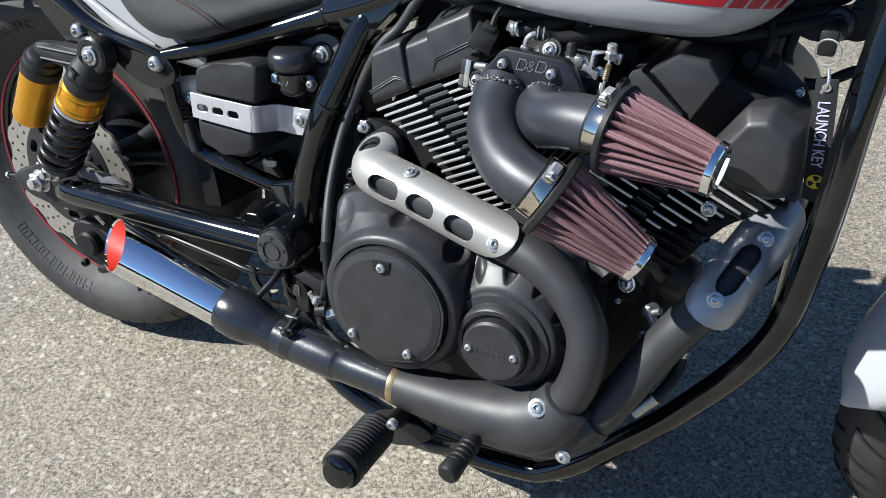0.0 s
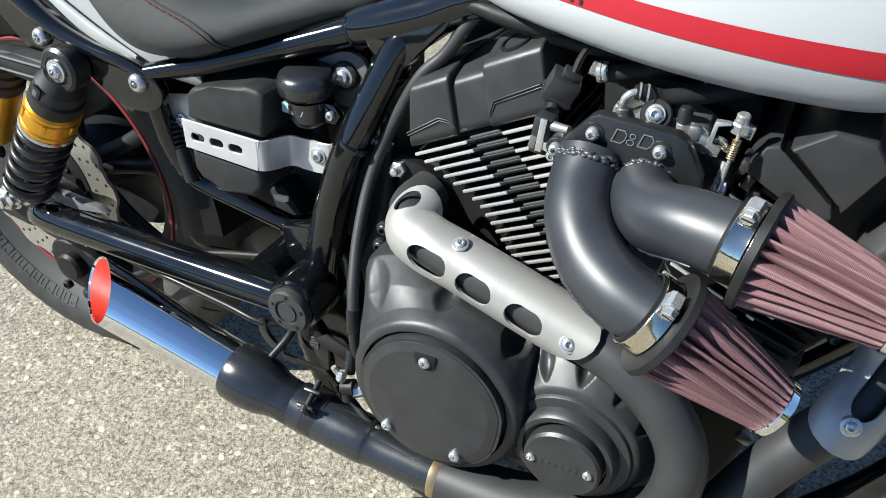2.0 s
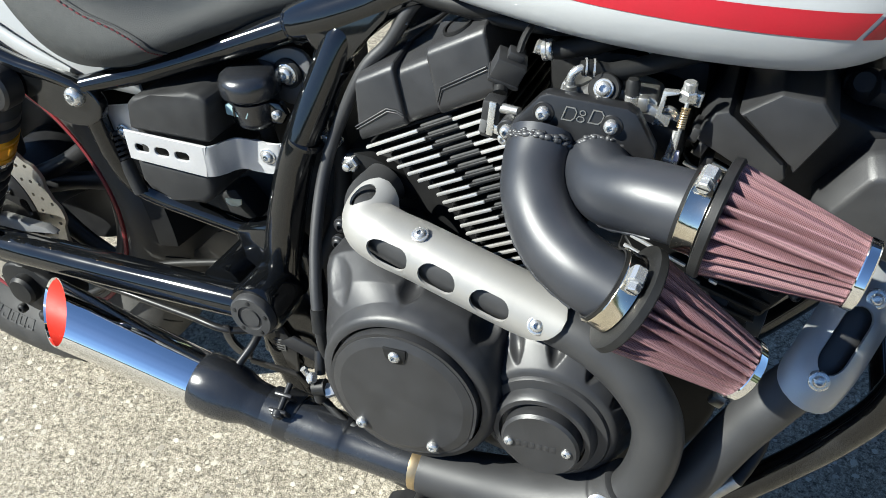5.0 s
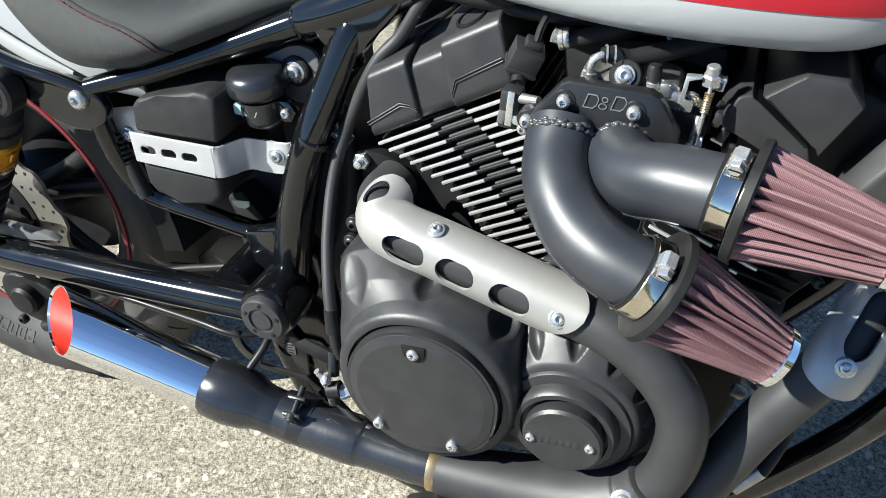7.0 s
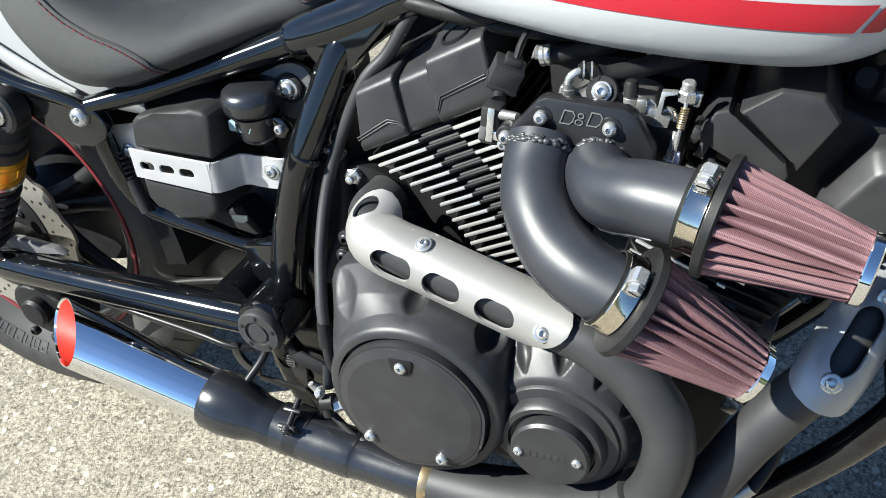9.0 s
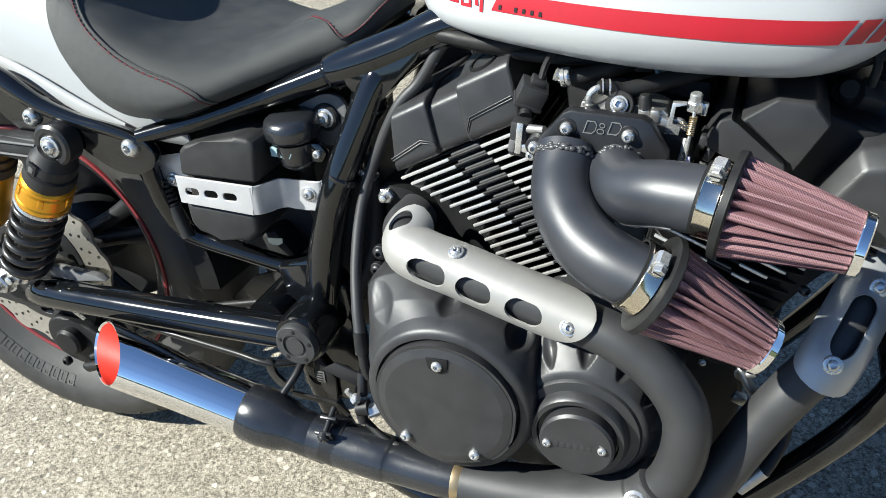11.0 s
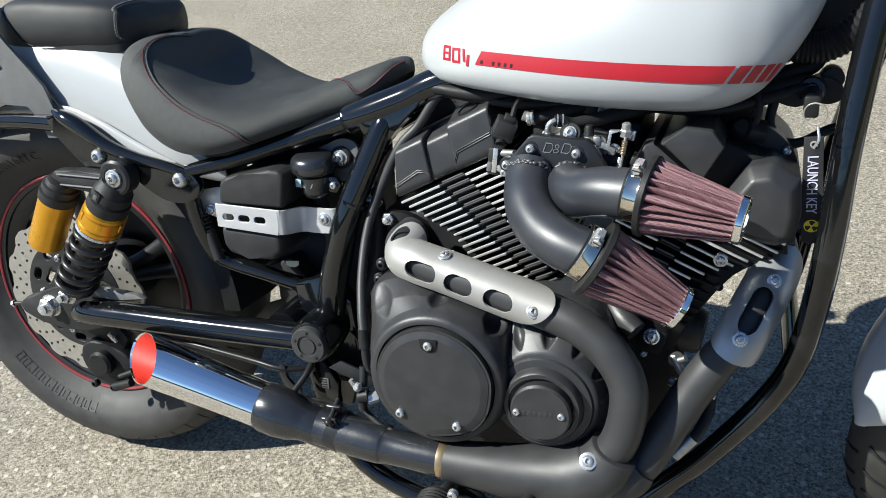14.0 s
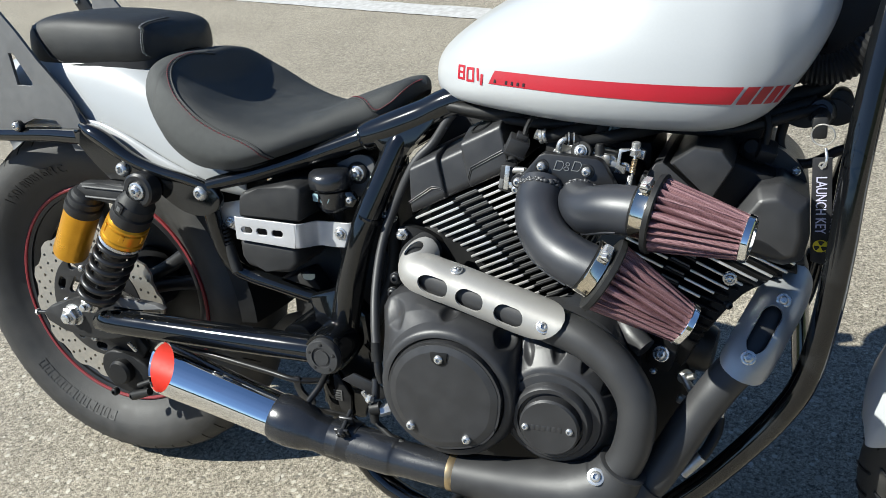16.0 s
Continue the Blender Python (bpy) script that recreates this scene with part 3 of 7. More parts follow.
def brake_disc(wheel):
    """Wave-edged disc with drilled holes, on a black carrier."""
    n = 14
    outer = []
    for k in range(n * 12):
        a = 2 * math.pi * k / (n * 12)
        outer.append((0.1455 + 0.0038 * math.tanh(2.2 * math.sin(n * a))) * V(math.cos(a), math.sin(a), 0))
    outline = [(v.x + AXLE.x, v.y + AXLE.z) for v in outer]
    holes = [circle(AXLE.x, AXLE.z, 0.100, 60)]
    for k in range(28):
        for j in range(3):
            a = 2 * math.pi * (k + 0.33 * j) / 28
            r = 0.137 - 0.0125 * j
            holes.append(circle(AXLE.x + r * math.cos(a), AXLE.z + r * math.sin(a), 0.0030, 8))
    disc = part("brake_disc", plate(outline, holes, side(-0.0745), 0.005), DISC, wheel, "drilled wave-edged steel brake disc")
    ring = circle(AXLE.x, AXLE.z, 0.1005, 60)
    cut = []
    for k in range(10):
        a = 2 * math.pi * k / 10 + 0.2
        cut.append(stadium(AXLE.x + 0.084 * math.cos(a), AXLE.z + 0.084 * math.sin(a), 0.028, 0.017, a + math.pi / 2))
    for k in range(5):
        a = 2 * math.pi * k / 5
        cut.append(stadium(AXLE.x + 0.058 * math.cos(a), AXLE.z + 0.058 * math.sin(a), 0.04, 0.014, a + math.pi / 2))
    part("disc_carrier", plate(ring, cut, side(-0.074), 0.007, 0.0008), SATIN, disc, "black pierced disc carrier")
    for k in range(5):
        a = 2 * math.pi * k / 5 + 0.62
        bolt(AXLE + V(0.072 * math.cos(a), -0.081, 0.072 * math.sin(a)), disc, 0.0065)


rear_wheel()


def rear_axle():
    ax = group_of("rear_axle", bike)
    at = AXLE + V(-0.003, -0.1305, 0.004)
    part("axle_washer", lathe([(0, 0), (0, 0.0225), (0.003, 0.0225), (0.004, 0.018), (0.004, 0)], at, (0, -1, 0), 28), STEEL, ax)
    hexnut(at + V(0, -0.004, 0), ax, 0.0170, 0.014, name="axle_nut")
    part("axle_end", lathe([(0, 0), (0, 0.009), (0.009, 0.009), (0.010, 0.007), (0.010, 0)], at + V(0, -0.016, 0), (0, -1, 0), 20), STEEL, ax)
    part("axle_shaft", lathe([(0, 0), (0, 0.009), (0.25, 0.009), (0.25, 0)], at, (0, 1, 0), 16), STEEL, ax)
    part("adjuster", tube([(-0.100, -0.122, 0.3238), (-0.050, -0.122, 0.3290)], 0.0034, 10), SATIN, ax)
    part("adjuster_head", lathe([(0, 0), (0, 0.006), (0.005, 0.006), (0.005, 0)], (-0.105, -0.122, 0.3233), (1, 0, 0.1), 6), STEEL, ax)


rear_axle()


def swingarm():
    arm = group_of("swingarm", bike, (0.005, -0.004, 0.001))
    part("arm_tube", tube([(0.075, -0.152, 0.342), (0.125, -0.158, 0.350), (0.30, -0.163, 0.354), (0.50, -0.166, 0.358)], [0.016, 0.0215, 0.0215, 0.021], 28, 6), GLOSS, arm, "gloss black round swingarm tube")
    part("arm_tube", tube([(0.075, 0.152, 0.342), (0.125, 0.158, 0.350), (0.30, 0.163, 0.354), (0.50, 0.166, 0.358)], [0.016, 0.0215, 0.0215, 0.021], 18, 4), GLOSS, arm)
    plate_out = [(-0.082, 0.330), (-0.060, 0.346), (-0.020, 0.358), (0.020, 0.366), (0.050, 0.384), (0.092, 0.384), (0.120, 0.374), (0.130, 0.350), (0.122, 0.322), (0.095, 0.304), (0.06, 0.294), (0.01, 0.291), (-0.04, 0.299), (-0.075, 0.315)]
    part("axle_plate", slab(plate_out, side(-0.108), 0.022, 0.005), FLAT, arm, "satin black axle plate")
    part("axle_plate", slab(plate_out, side(0.125), 0.022, 0.005), SATIN, arm)
    part("guard_plate", slab([(0.095, 0.383), (0.13, 0.392), (0.20, 0.387), (0.215, 0.380), (0.16, 0.374), (0.10, 0.374)], side(-0.142), 0.012, 0.002), GREYPLASTIC, arm, "grey sheet guard above the arm")
    part("pivot_housing", lathe([(0, 0), (0, 0.034), (0.045, 0.034), (0.052, 0.031), (0.052, 0)], (0.522, -0.130, 0.3595), (0, -1, 0), 36), GLOSS, arm)
    cap = part("pivot_cap", lathe([(0, 0), (0, 0.0275), (0.008, 0.0275), (0.011, 0.0255), (0.0115, 0.016), (0.0095, 0.0155), (0.0095, 0.012), (0.0112, 0.0115), (0.0112, 0)], (0.524, -0.181, 0.3597), (0, -1, 0), 40), HEADER, arm, "dark grey round pivot cap")
    for k in range(5):
        q = 2 * math.pi * k / 5 + 0.3
        part("dimple_screw", lathe([(0, 0.0026), (0.0008, 0.0026), (0.0012, 0.0018), (0.0012, 0)], (0.524 + 0.0205 * math.cos(q), -0.1922, 0.3597 + 0.0205 * math.sin(q)), (0, -1, 0), 12), RUBBER, cap)
    for k in range(6):
        a = 2 * math.pi * k / 6
        part("cap_hole", lathe([(-0.001, 0.0022), (0.0006, 0.0022), (0.0006, 0)], (0.524 + 0.021 * math.cos(a), -0.1915, 0.3597 + 0.021 * math.sin(a)), (0, -1, 0), 10), SATIN, cap)
    part("cross_tube", tube([(0.46, -0.15, 0.36), (0.46, 0.15, 0.36)], 0.026, 18), GLOSS, arm)


swingarm()


def coil(a, b, r, wire, turns, per=22, seg=10):
    d = (b - a).normalized()
    s = d.cross(V(0, 1, 0)).normalized()
    u = d.cross(s)
    n = int(turns * per)
    pts = [a.lerp(b, k / n) + (s * math.cos(2 * math.pi * k / per) + u * math.sin(2 * math.pi * k / per)) * r for k in range(n + 1)]
    return tube(pts, wire, seg, 1)


def shock(y, name="shock_absorber"):
    sh = group_of(name, bike, (0.004, 0.002, 0.003))
    top, low = V(0.2250, y, 0.5840), V(0.0790, y + 0.004, 0.3795)
    d = (low - top).normalized()
    L = (low - top).length

    def on(k):
        return top + d * (L * k)
    part("top_eye", lathe([(-0.014, 0), (-0.014, 0.023), (-0.011, 0.0265), (0.011, 0.0265), (0.014, 0.023), (0.014, 0.017), (0.0125, 0.016), (0.0125, 0)], top, (0, -1, 0), 30), SATIN, sh)
    part("head", lathe([(0.012, 0.0), (0.012, 0.022), (0.026, 0.0265), (0.028, 0.0285), (0.040, 0.0295), (0.0415, 0.0275), (0.0445, 0.0275), (0.046, 0.0310), (0.060, 0.0318), (0.066, 0.0290), (0.068, 0)], top, d, 40), FLAT, sh, "black ribbed shock head")
    out = V(0, -1, 0)
    turn = Matrix((d, out, d.cross(out))).transposed()
    badge = part("head_badge", box(top + d * 0.035 + out * 0.0290 + d.cross(out) * 0.006, (0.017, 0.004, 0.013), turn, 0.001), FLAT, sh)
    part("badge_mark", box(top + d * 0.035 + out * 0.0312 + d.cross(out) * 0.006, (0.009, 0.0008, 0.0065), turn, 0.0003), GREYPLASTIC, badge)
    part("preload_collar", lathe([(0.064, 0), (0.064, 0.0295), (0.067, 0.0325), (0.071, 0.0325), (0.0725, 0.0305), (0.0745, 0.0330), (0.092, 0.0335), (0.0935, 0.0315), (0.0955, 0.0335), (0.101, 0.0335), (0.103, 0.031), (0.103, 0)], top, d, 40), GOLD, sh, "gold anodised preload collar")
    for k in range(6):
        a = 2 * math.pi * k / 6
        s = d.cross(V(0, 1, 0)).normalized()
        u = d.cross(s)
        out = s * math.cos(a) + u * math.sin(a)
        turn = Matrix((d, out, d.cross(out))).transposed()
        part("collar_notch", box(top + d * 0.0800 + out * 0.0325, (0.0135, 0.0042, 0.007), turn, 0.0012), GOLD, sh)
    part("spring_seat", lathe([(0.103, 0), (0.103, 0.0335), (0.107, 0.0345), (0.109, 0.033), (0.109, 0)], top, d, 36), STEEL, sh)
    part("spring", coil(top + d * 0.112, on(0.905), 0.0295, 0.0050, 5.4), SATIN, sh, "black coil spring")
    part("damper", lathe([(0.10, 0), (0.10, 0.019), (0.19, 0.019), (0.192, 0.008), (L - 0.01, 0.008), (L - 0.01, 0)], top, d, 24), SATIN, sh)
    part("lower_seat", lathe([(L * 0.90, 0), (L * 0.90, 0.031), (L * 0.925, 0.031), (L * 0.945, 0.02), (L * 0.97, 0)], top, d, 30), SATIN, sh)
    part("bottom_eye", lathe([(-0.013, 0), (-0.013, 0.013), (-0.01, 0.016), (0.01, 0.016), (0.013, 0.013), (0.013, 0)], low, (0, -1, 0), 24), STEEL, sh)
    hexnut(low + V(0, -0.013, 0), sh, 0.0115, 0.009)
    part("stud_end", lathe([(0, 0.006), (0.016, 0.006), (0.017, 0.004), (0.017, 0)], low + V(0, -0.013, 0), (0, -1, 0), 14), STEEL, sh)
    bolt(top + V(0, -0.014, 0), sh, 0.009, washer=0.0135)
    if y < 0:
        rt, rl = V(0.1080, y + 0.002, 0.5635), V(0.0470, y + 0.004, 0.4620)
        e = (rl - rt).normalized()
        n = (rl - rt).length
        part("reservoir_cap", lathe([(-0.012, 0), (-0.012, 0.016), (-0.009, 0.0215), (-0.002, 0.0235), (-0.0005, 0.0270), (0.007, 0.0275), (0.0085, 0.0255), (0.0115, 0.0255), (0.013, 0.0290), (0.026, 0.0290), (0.028, 0.0275), (0.028, 0)], rt, e, 36), FLAT, sh, "black reservoir cap")
        part("reservoir", lathe([(0.026, 0), (0.026, 0.0275), (n - 0.006, 0.0275), (n - 0.001, 0.026), (n, 0.022), (n, 0)], rt, e, 40), GOLD, sh, "gold anodised remote gas reservoir")
        part("bridge", slab([(0.100, 0.580), (0.112, 0.590), (0.150, 0.591), (0.205, 0.590), (0.220, 0.578), (0.205, 0.553), (0.165, 0.560), (0.120, 0.562)], side(y + 0.012), 0.022, 0.004), FLAT, sh, "black bridge to the reservoir")
        for dz in (0.0, 0.016):
            part("bridge_rib", tube([(0.118, y - 0.0115, 0.5845 - dz), (0.198, y - 0.0115, 0.5825 - dz)], 0.0016, 8), GREYPLASTIC, sh)


shock(-0.170)
shock(0.170)


def fender_strut():
    st = group_of("fender_strut", bike)
    out = glide([(0.100, 0.670), (0.120, 0.666), (0.154, 0.650), (0.205, 0.628), (0.26, 0.612), (0.31, 0.604), (0.342, 0.594), (0.356, 0.576), (0.348, 0.556), (0.320, 0.547),
                 (0.288, 0.552), (0.255, 0.572), (0.235, 0.590), (0.205, 0.590), (0.180, 0.580), (0.150, 0.600), (0.122, 0.628), (0.104, 0.650)], 4, True)
    for s in (1, -1):
        part("strut_plate", slab(out, side(-0.142 * s + (0.013 if s < 0 else 0)), 0.013, 0.005, 3), GLOSS, st, "gloss black fender strut")
        part("strut_ridge", tube([(0.108, -0.146 * s, 0.676), (0.128, -0.150 * s, 0.668), (0.156, -0.152 * s, 0.655), (0.200, -0.153 * s, 0.629), (0.248, -0.153 * s, 0.612), (0.297, -0.152 * s, 0.602), (0.334, -0.150 * s, 0.590), (0.352, -0.147 * s, 0.574)], [0.005, 0.011, 0.0125, 0.0105, 0.0095, 0.008, 0.007, 0.004], 18, 6), GLOSS, st)
        part("rear_rail", tube([(0.10, -0.138 * s, 0.655), (0.02, -0.132 * s, 0.655), (-0.10, -0.125 * s, 0.650), (-0.22, -0.115 * s, 0.65)], [0.013, 0.012, 0.011, 0.01], 14, 5), GLOSS, st)
    bolt((0.186, -0.155, 0.612), st, 0.0112)
    bolt((0.326, -0.155, 0.583), st, 0.0112)


def luggage_rack():
    """The grey side plate and uprights of the backrest, behind the pillion seat."""
    rk = group_of("backrest_bracket", bike)
    out = [(-0.080, 0.890), (-0.050, 0.866), (-0.006, 0.816), (0.027, 0.773), (0.062, 0.734), (0.083, 0.709), (0.104, 0.645), (0.095, 0.632), (0.073, 0.631), (0.058, 0.665), (0.044, 0.679), (0.0, 0.681), (-0.026, 0.672), (-0.055, 0.652), (-0.090, 0.645), (-0.100, 0.70)]
    hole = [(-0.0290, 0.7838), (-0.0180, 0.7838), (0.0110, 0.7380), (0.0112, 0.7340), (0.0060, 0.7310), (-0.0230, 0.7325)]
    for s in (1, -1):
        part("side_plate", plate(out, [hole], side(-0.127 * s), 0.006, 0.0012), GREYPLASTIC, rk, "grey painted steel side plate with a cut-out")
        part("upright", slab([(-0.110, 0.820), (-0.076, 0.820), (-0.150, 0.935), (-0.185, 0.935)], side(-0.127 * s), 0.008, 0.002), SATIN, rk, "black steel backrest upright")
        part("seat_stay", tube([(0.015, -0.114 * s, 0.752), (0.055, -0.121 * s, 0.712), (0.105, -0.127 * s, 0.662)], [0.009, 0.013, 0.009], 14, 6, 0.6), GLOSS, rk)
    for x, z in ((0.096, 0.648), (-0.035, 0.668)):
        part("spacer", lathe([(0, 0), (0, 0.009), (0.008, 0.009), (0.008, 0)], (x, -0.132, z), (0, -1, 0), 18), SATIN, rk)
        bolt((x, -0.140, z), rk, 0.0072)
    bolt((-0.118, 0.119, 0.850), rk, 0.006)


luggage_rack()


fender_strut()


def rear_fender():
    fd = group_of("rear_fender", bike)
    loops = []
    rows = [(-0.32, 0.62, 0.55, 0.085), (-0.24, 0.70, 0.62, 0.098), (-0.12, 0.765, 0.655, 0.106), (0.0, 0.793, 0.668, 0.110), (0.10, 0.790, 0.656, 0.113), (0.18, 0.772, 0.632, 0.117), (0.25, 0.738, 0.604, 0.120), (0.31, 0.690, 0.585, 0.120), (0.37, 0.655, 0.57, 0.105)]
    for x, top, low, w in glide(rows, 4):
        sec = [(-w, low), (-w - 0.002, low + 0.3 * (top - low)), (-w + 0.004, low + 0.62 * (top - low)), (-w * 0.82, low + 0.85 * (top - low)), (-w * 0.5, top - 0.006), (0, top)]
        sec = sec + [(-y, z) for y, z in sec[-2::-1]]
        sec = glide(sec, 3)
        loops.append([V(x, y, z) for y, z in sec] + [V(x, y * 0.96, z - 0.006) for y, z in sec[::-1]])
    bm = bmesh.new()
    rings(bm, loops)
    part("fender_skin", bm, PEARL, fd, "pearl white rear fender")
    # rolled lip along its foot
    edge = [(0.095, -0.1210, 0.676), (0.13, -0.1225, 0.667), (0.175, -0.1260, 0.648), (0.225, -0.1280, 0.623), (0.262, -0.1290, 0.608), (0.300, -0.1280, 0.597)]
    part("rolled_lip", tube(edge, [0.004, 0.008, 0.0105, 0.0110, 0.0095, 0.004], 16, 6, 0.5), PEARL, fd, "rolled white lip")
    # inner black guard round the tyre
    bm = bmesh.new()
    loops = []
    for k in range(25):
        a = radians(2 + 84 * k / 24)
        c, s = math.cos(a), math.sin(a)
        sec = [(-0.090, 0.318), (-0.086, 0.345), (0.0, 0.352), (0.086, 0.345), (0.090, 0.318), (0.086, 0.318), (0.083, 0.340), (0.0, 0.347), (-0.083, 0.340), (-0.086, 0.318)]
        loops.append([AXLE + V(r * c, y, r * s) for y, r in sec])
    rings(bm, loops)
    part("inner_guard", bm, DARKCAST, fd, "black inner mudguard")


rear_fender()


def inner_guard_trim():
    """A ribbed plug that hangs beside the tyre."""
    tr = group_of("cable_plug", bike)
    p0, p1 = V(0.328, -0.125, 0.535), V(0.352, -0.128, 0.452)
    part("plug_lead", tube([(0.322, -0.12, 0.56), p0, p0.lerp(p1, 0.4)], 0.004, 10), FLAT, tr)
    for k in range(6):
        q = p0.lerp(p1, 0.12 + 0.07 * k)
        part("plug_rib", lathe([(-0.0015, 0), (-0.0015, 0.008), (0.0015, 0.008), (0.0015, 0)], q, p1 - p0, 16), FLAT, tr)
    part("plug_body", tube([p0.lerp(p1, 0.5), p1], 0.0085, 14), FLAT, tr, "black ribbed cable plug")


inner_guard_trim()


def caliper():
    c = group_of("rear_caliper", bike)
    part("caliper_body", slab(glide([(0.02, 0.250), (0.05, 0.262), (0.10, 0.250), (0.128, 0.222), (0.118, 0.190), (0.075, 0.176), (0.03, 0.190), (0.012, 0.22)], 3, True), side(-0.060), 0.05, 0.010, 3), DARKCAST, c, "black brake caliper")
    part("piston_cap", lathe([(0, 0.023), (0.014, 0.023), (0.019, 0.019), (0.020, 0.008), (0.020, 0)], (0.064, -0.108, 0.226), (0, -1, 0), 28), DARKCAST, c)
    part("bracket", slab([(0.02, 0.315), (0.075, 0.318), (0.115, 0.27), (0.10, 0.245), (0.06, 0.262), (0.03, 0.27)], side(-0.088), 0.012, 0.003), DARKCAST, c)
    for x, z in ((0.034, 0.178), (0.075, 0.176)):
        bolt((x, -0.112, z), c, 0.0075, mat=DARKCAST)
    part("bleed_screw", tube([(0.094, -0.105, 0.265), (0.086, -0.112, 0.283)], 0.004, 8), STEEL, c)
    part("slide_boot", tube([(0.085, -0.118, 0.182), (0.125, -0.122, 0.198)], [0.009, 0.007], 12), RUBBER, c)
    part("brake_hose", tube([(0.10, -0.12, 0.205), (0.18, -0.11, 0.24), (0.30, -0.10, 0.31), (0.42, -0.09, 0.34)], 0.005, 10), RUBBER, c)


caliper()


def frame_tubes():
    fr = group_of("frame", bike)
    for s in (1, -1):
        lab = "gloss black frame tube" if s == 1 else ""
        part("seat_rail", tube([(0.335, -0.148 * s, 0.594), (0.40, -0.128 * s, 0.609), (0.48, -0.103 * s, 0.632), (0.555, -0.087 * s, 0.657), (0.576, -0.086 * s, 0.664)], [0.010, 0.0125, 0.0140, 0.0155, 0.0160], 18, 6), GLOSS, fr, lab)
        near = 1.0 if s > 0 else -0.45
        part("backbone_tube", tube([(0.566, -0.086 * s, 0.661), (0.574, -0.086 * s, 0.664), (0.610, -0.0865 * s, 0.676), (0.661, -0.086 * near, 0.695), (0.735, -0.086 * near, 0.724), (0.90, -0.06 * near, 0.746), (1.15, -0.03 * near, 0.80)], [0.0165, 0.0200, 0.0222, 0.0222, 0.0205, 0.02, 0.022], 22, 6), GLOSS, fr)
        part("rear_post", tube([(0.640, -0.081 * s, 0.686), (0.632, -0.0885 * s, 0.668), (0.619, -0.0985 * s, 0.642), (0.581, -0.122 * s, 0.552), (0.560, -0.126 * s, 0.490), (0.542, -0.126 * s, 0.425), (0.528, -0.120 * s, 0.365)], [0.0090, 0.0165, 0.0180, 0.0190, 0.0205, 0.022, 0.023], 22, 6), GLOSS, fr)
        part("lower_stay", tube([(0.320, -0.135 * s, 0.565), (0.328, -0.130 * s, 0.502), (0.340, -0.120 * s, 0.458), (0.366, -0.114 * s, 0.441), (0.415, -0.110 * s, 0.428), (0.478, -0.104 * s, 0.411), (0.520, -0.102 * s, 0.404)], 0.0120, 16, 6), GLOSS, fr)
        top = [(1.235, -0.090, 0.93), (1.208, -0.112, 0.80), (1.193, -0.130, 0.66), (1.188, -0.136, 0.56)] if s > 0 else [(1.27, 0.02, 0.93), (1.24, 0.03, 0.80), (1.205, 0.05, 0.64), (1.185, 0.085, 0.52)]
        low = [(1.180, 0.470), (1.166, 0.395), (1.143, 0.345), (1.112, 0.297), (1.068, 0.238), (1.030, 0.195), (0.980, 0.140), (0.93, 0.098), (0.88, 0.080), (0.72, 0.078), (0.56, 0.12), (0.50, 0.25), (0.50, 0.35)]
        part("cradle_tube", tube(top + [(x, (-0.138 if x > 0.6 else -0.118) * s, z) for x, z in low], 0.0158, 22, 5), GLOSS, fr, lab)
        # joint rings where the tubes were welded
        for p, d, r in (((0.586, -0.1212 * s, 0.556), (-0.47, 0, -0.88), 0.0202), ((0.613, -0.1000 * s, 0.628), (-0.47, 0, -0.88), 0.0192)):
            part("weld_ring", lathe([(-0.004, r - 0.003), (-0.002, r), (0.002, r), (0.004, r - 0.003)], p, d, 28), GLOSS, fr)
        part("joint_web", slab(glide([(0.592, 0.668), (0.604, 0.644), (0.630, 0.634), (0.648, 0.654), (0.690, 0.698), (0.680, 0.710), (0.630, 0.688)], 3, True), side(-0.080 if s > 0 else 0.106), 0.026, 0.009, 3), GLOSS, fr)
        part("pivot_plate", slab([(0.47, 0.42), (0.53, 0.44), (0.565, 0.40), (0.575, 0.30), (0.55, 0.22), (0.52, 0.22), (0.49, 0.32)], side(-0.092 * s), 0.03, 0.006), GLOSS, fr, "gloss black pivot bracket")
    part("inner_plate", slab([(0.311, 0.286), (0.366, 0.338), (0.44, 0.366), (0.475, 0.350), (0.475, 0.27), (0.375, 0.268)], side(-0.03), 0.004, 0.001), SATIN, fr, "dull black inner plate")
    part("under_tank_panel", box((0.745, 0.035, 0.655), (0.22, 0.03, 0.10), None, 0.008), FLAT, fr, "black panel under the tank")
    part("steering_head", lathe([(-0.10, 0), (-0.10, 0.033), (0.10, 0.033), (0.10, 0)], (1.24, 0, 0.86), (-0.5, 0, 0.87), 30), GLOSS, fr)
    part("cross_brace", tube([(1.164, -0.138, 0.392), (1.164, 0.138, 0.392)], 0.012, 14), GLOSS, fr)
    part("cross_brace", tube([(0.62, -0.1, 0.65), (0.62, 0.1, 0.65)], 0.014, 14), GLOSS, fr)
    # weld beads: uneven rings where the rail and the post meet the joint
    rng = random.Random(3)
    for c, d, r in ((V(0.571, -0.086, 0.6625), V(0.95, 0, 0.36), 0.0182), (V(0.6165, -0.0975, 0.636), V(-0.47, 0.15, -0.88), 0.0192)):
        d = d.normalized()
        s1 = d.cross(V(0, 1, 0)).normalized()
        u1 = d.cross(s1)
        line = [c + (s1 * math.cos(q) + u1 * math.sin(q)) * (r + rng.uniform(-0.0003, 0.0005)) + d * rng.uniform(-0.0008, 0.0008) for q in (2 * math.pi * k / 44 for k in range(45))]
        part("weld_bead", tube(line, [rng.uniform(0.0014, 0.0024) for _ in line], 8, 2), GLOSS, fr)


frame_tubes()


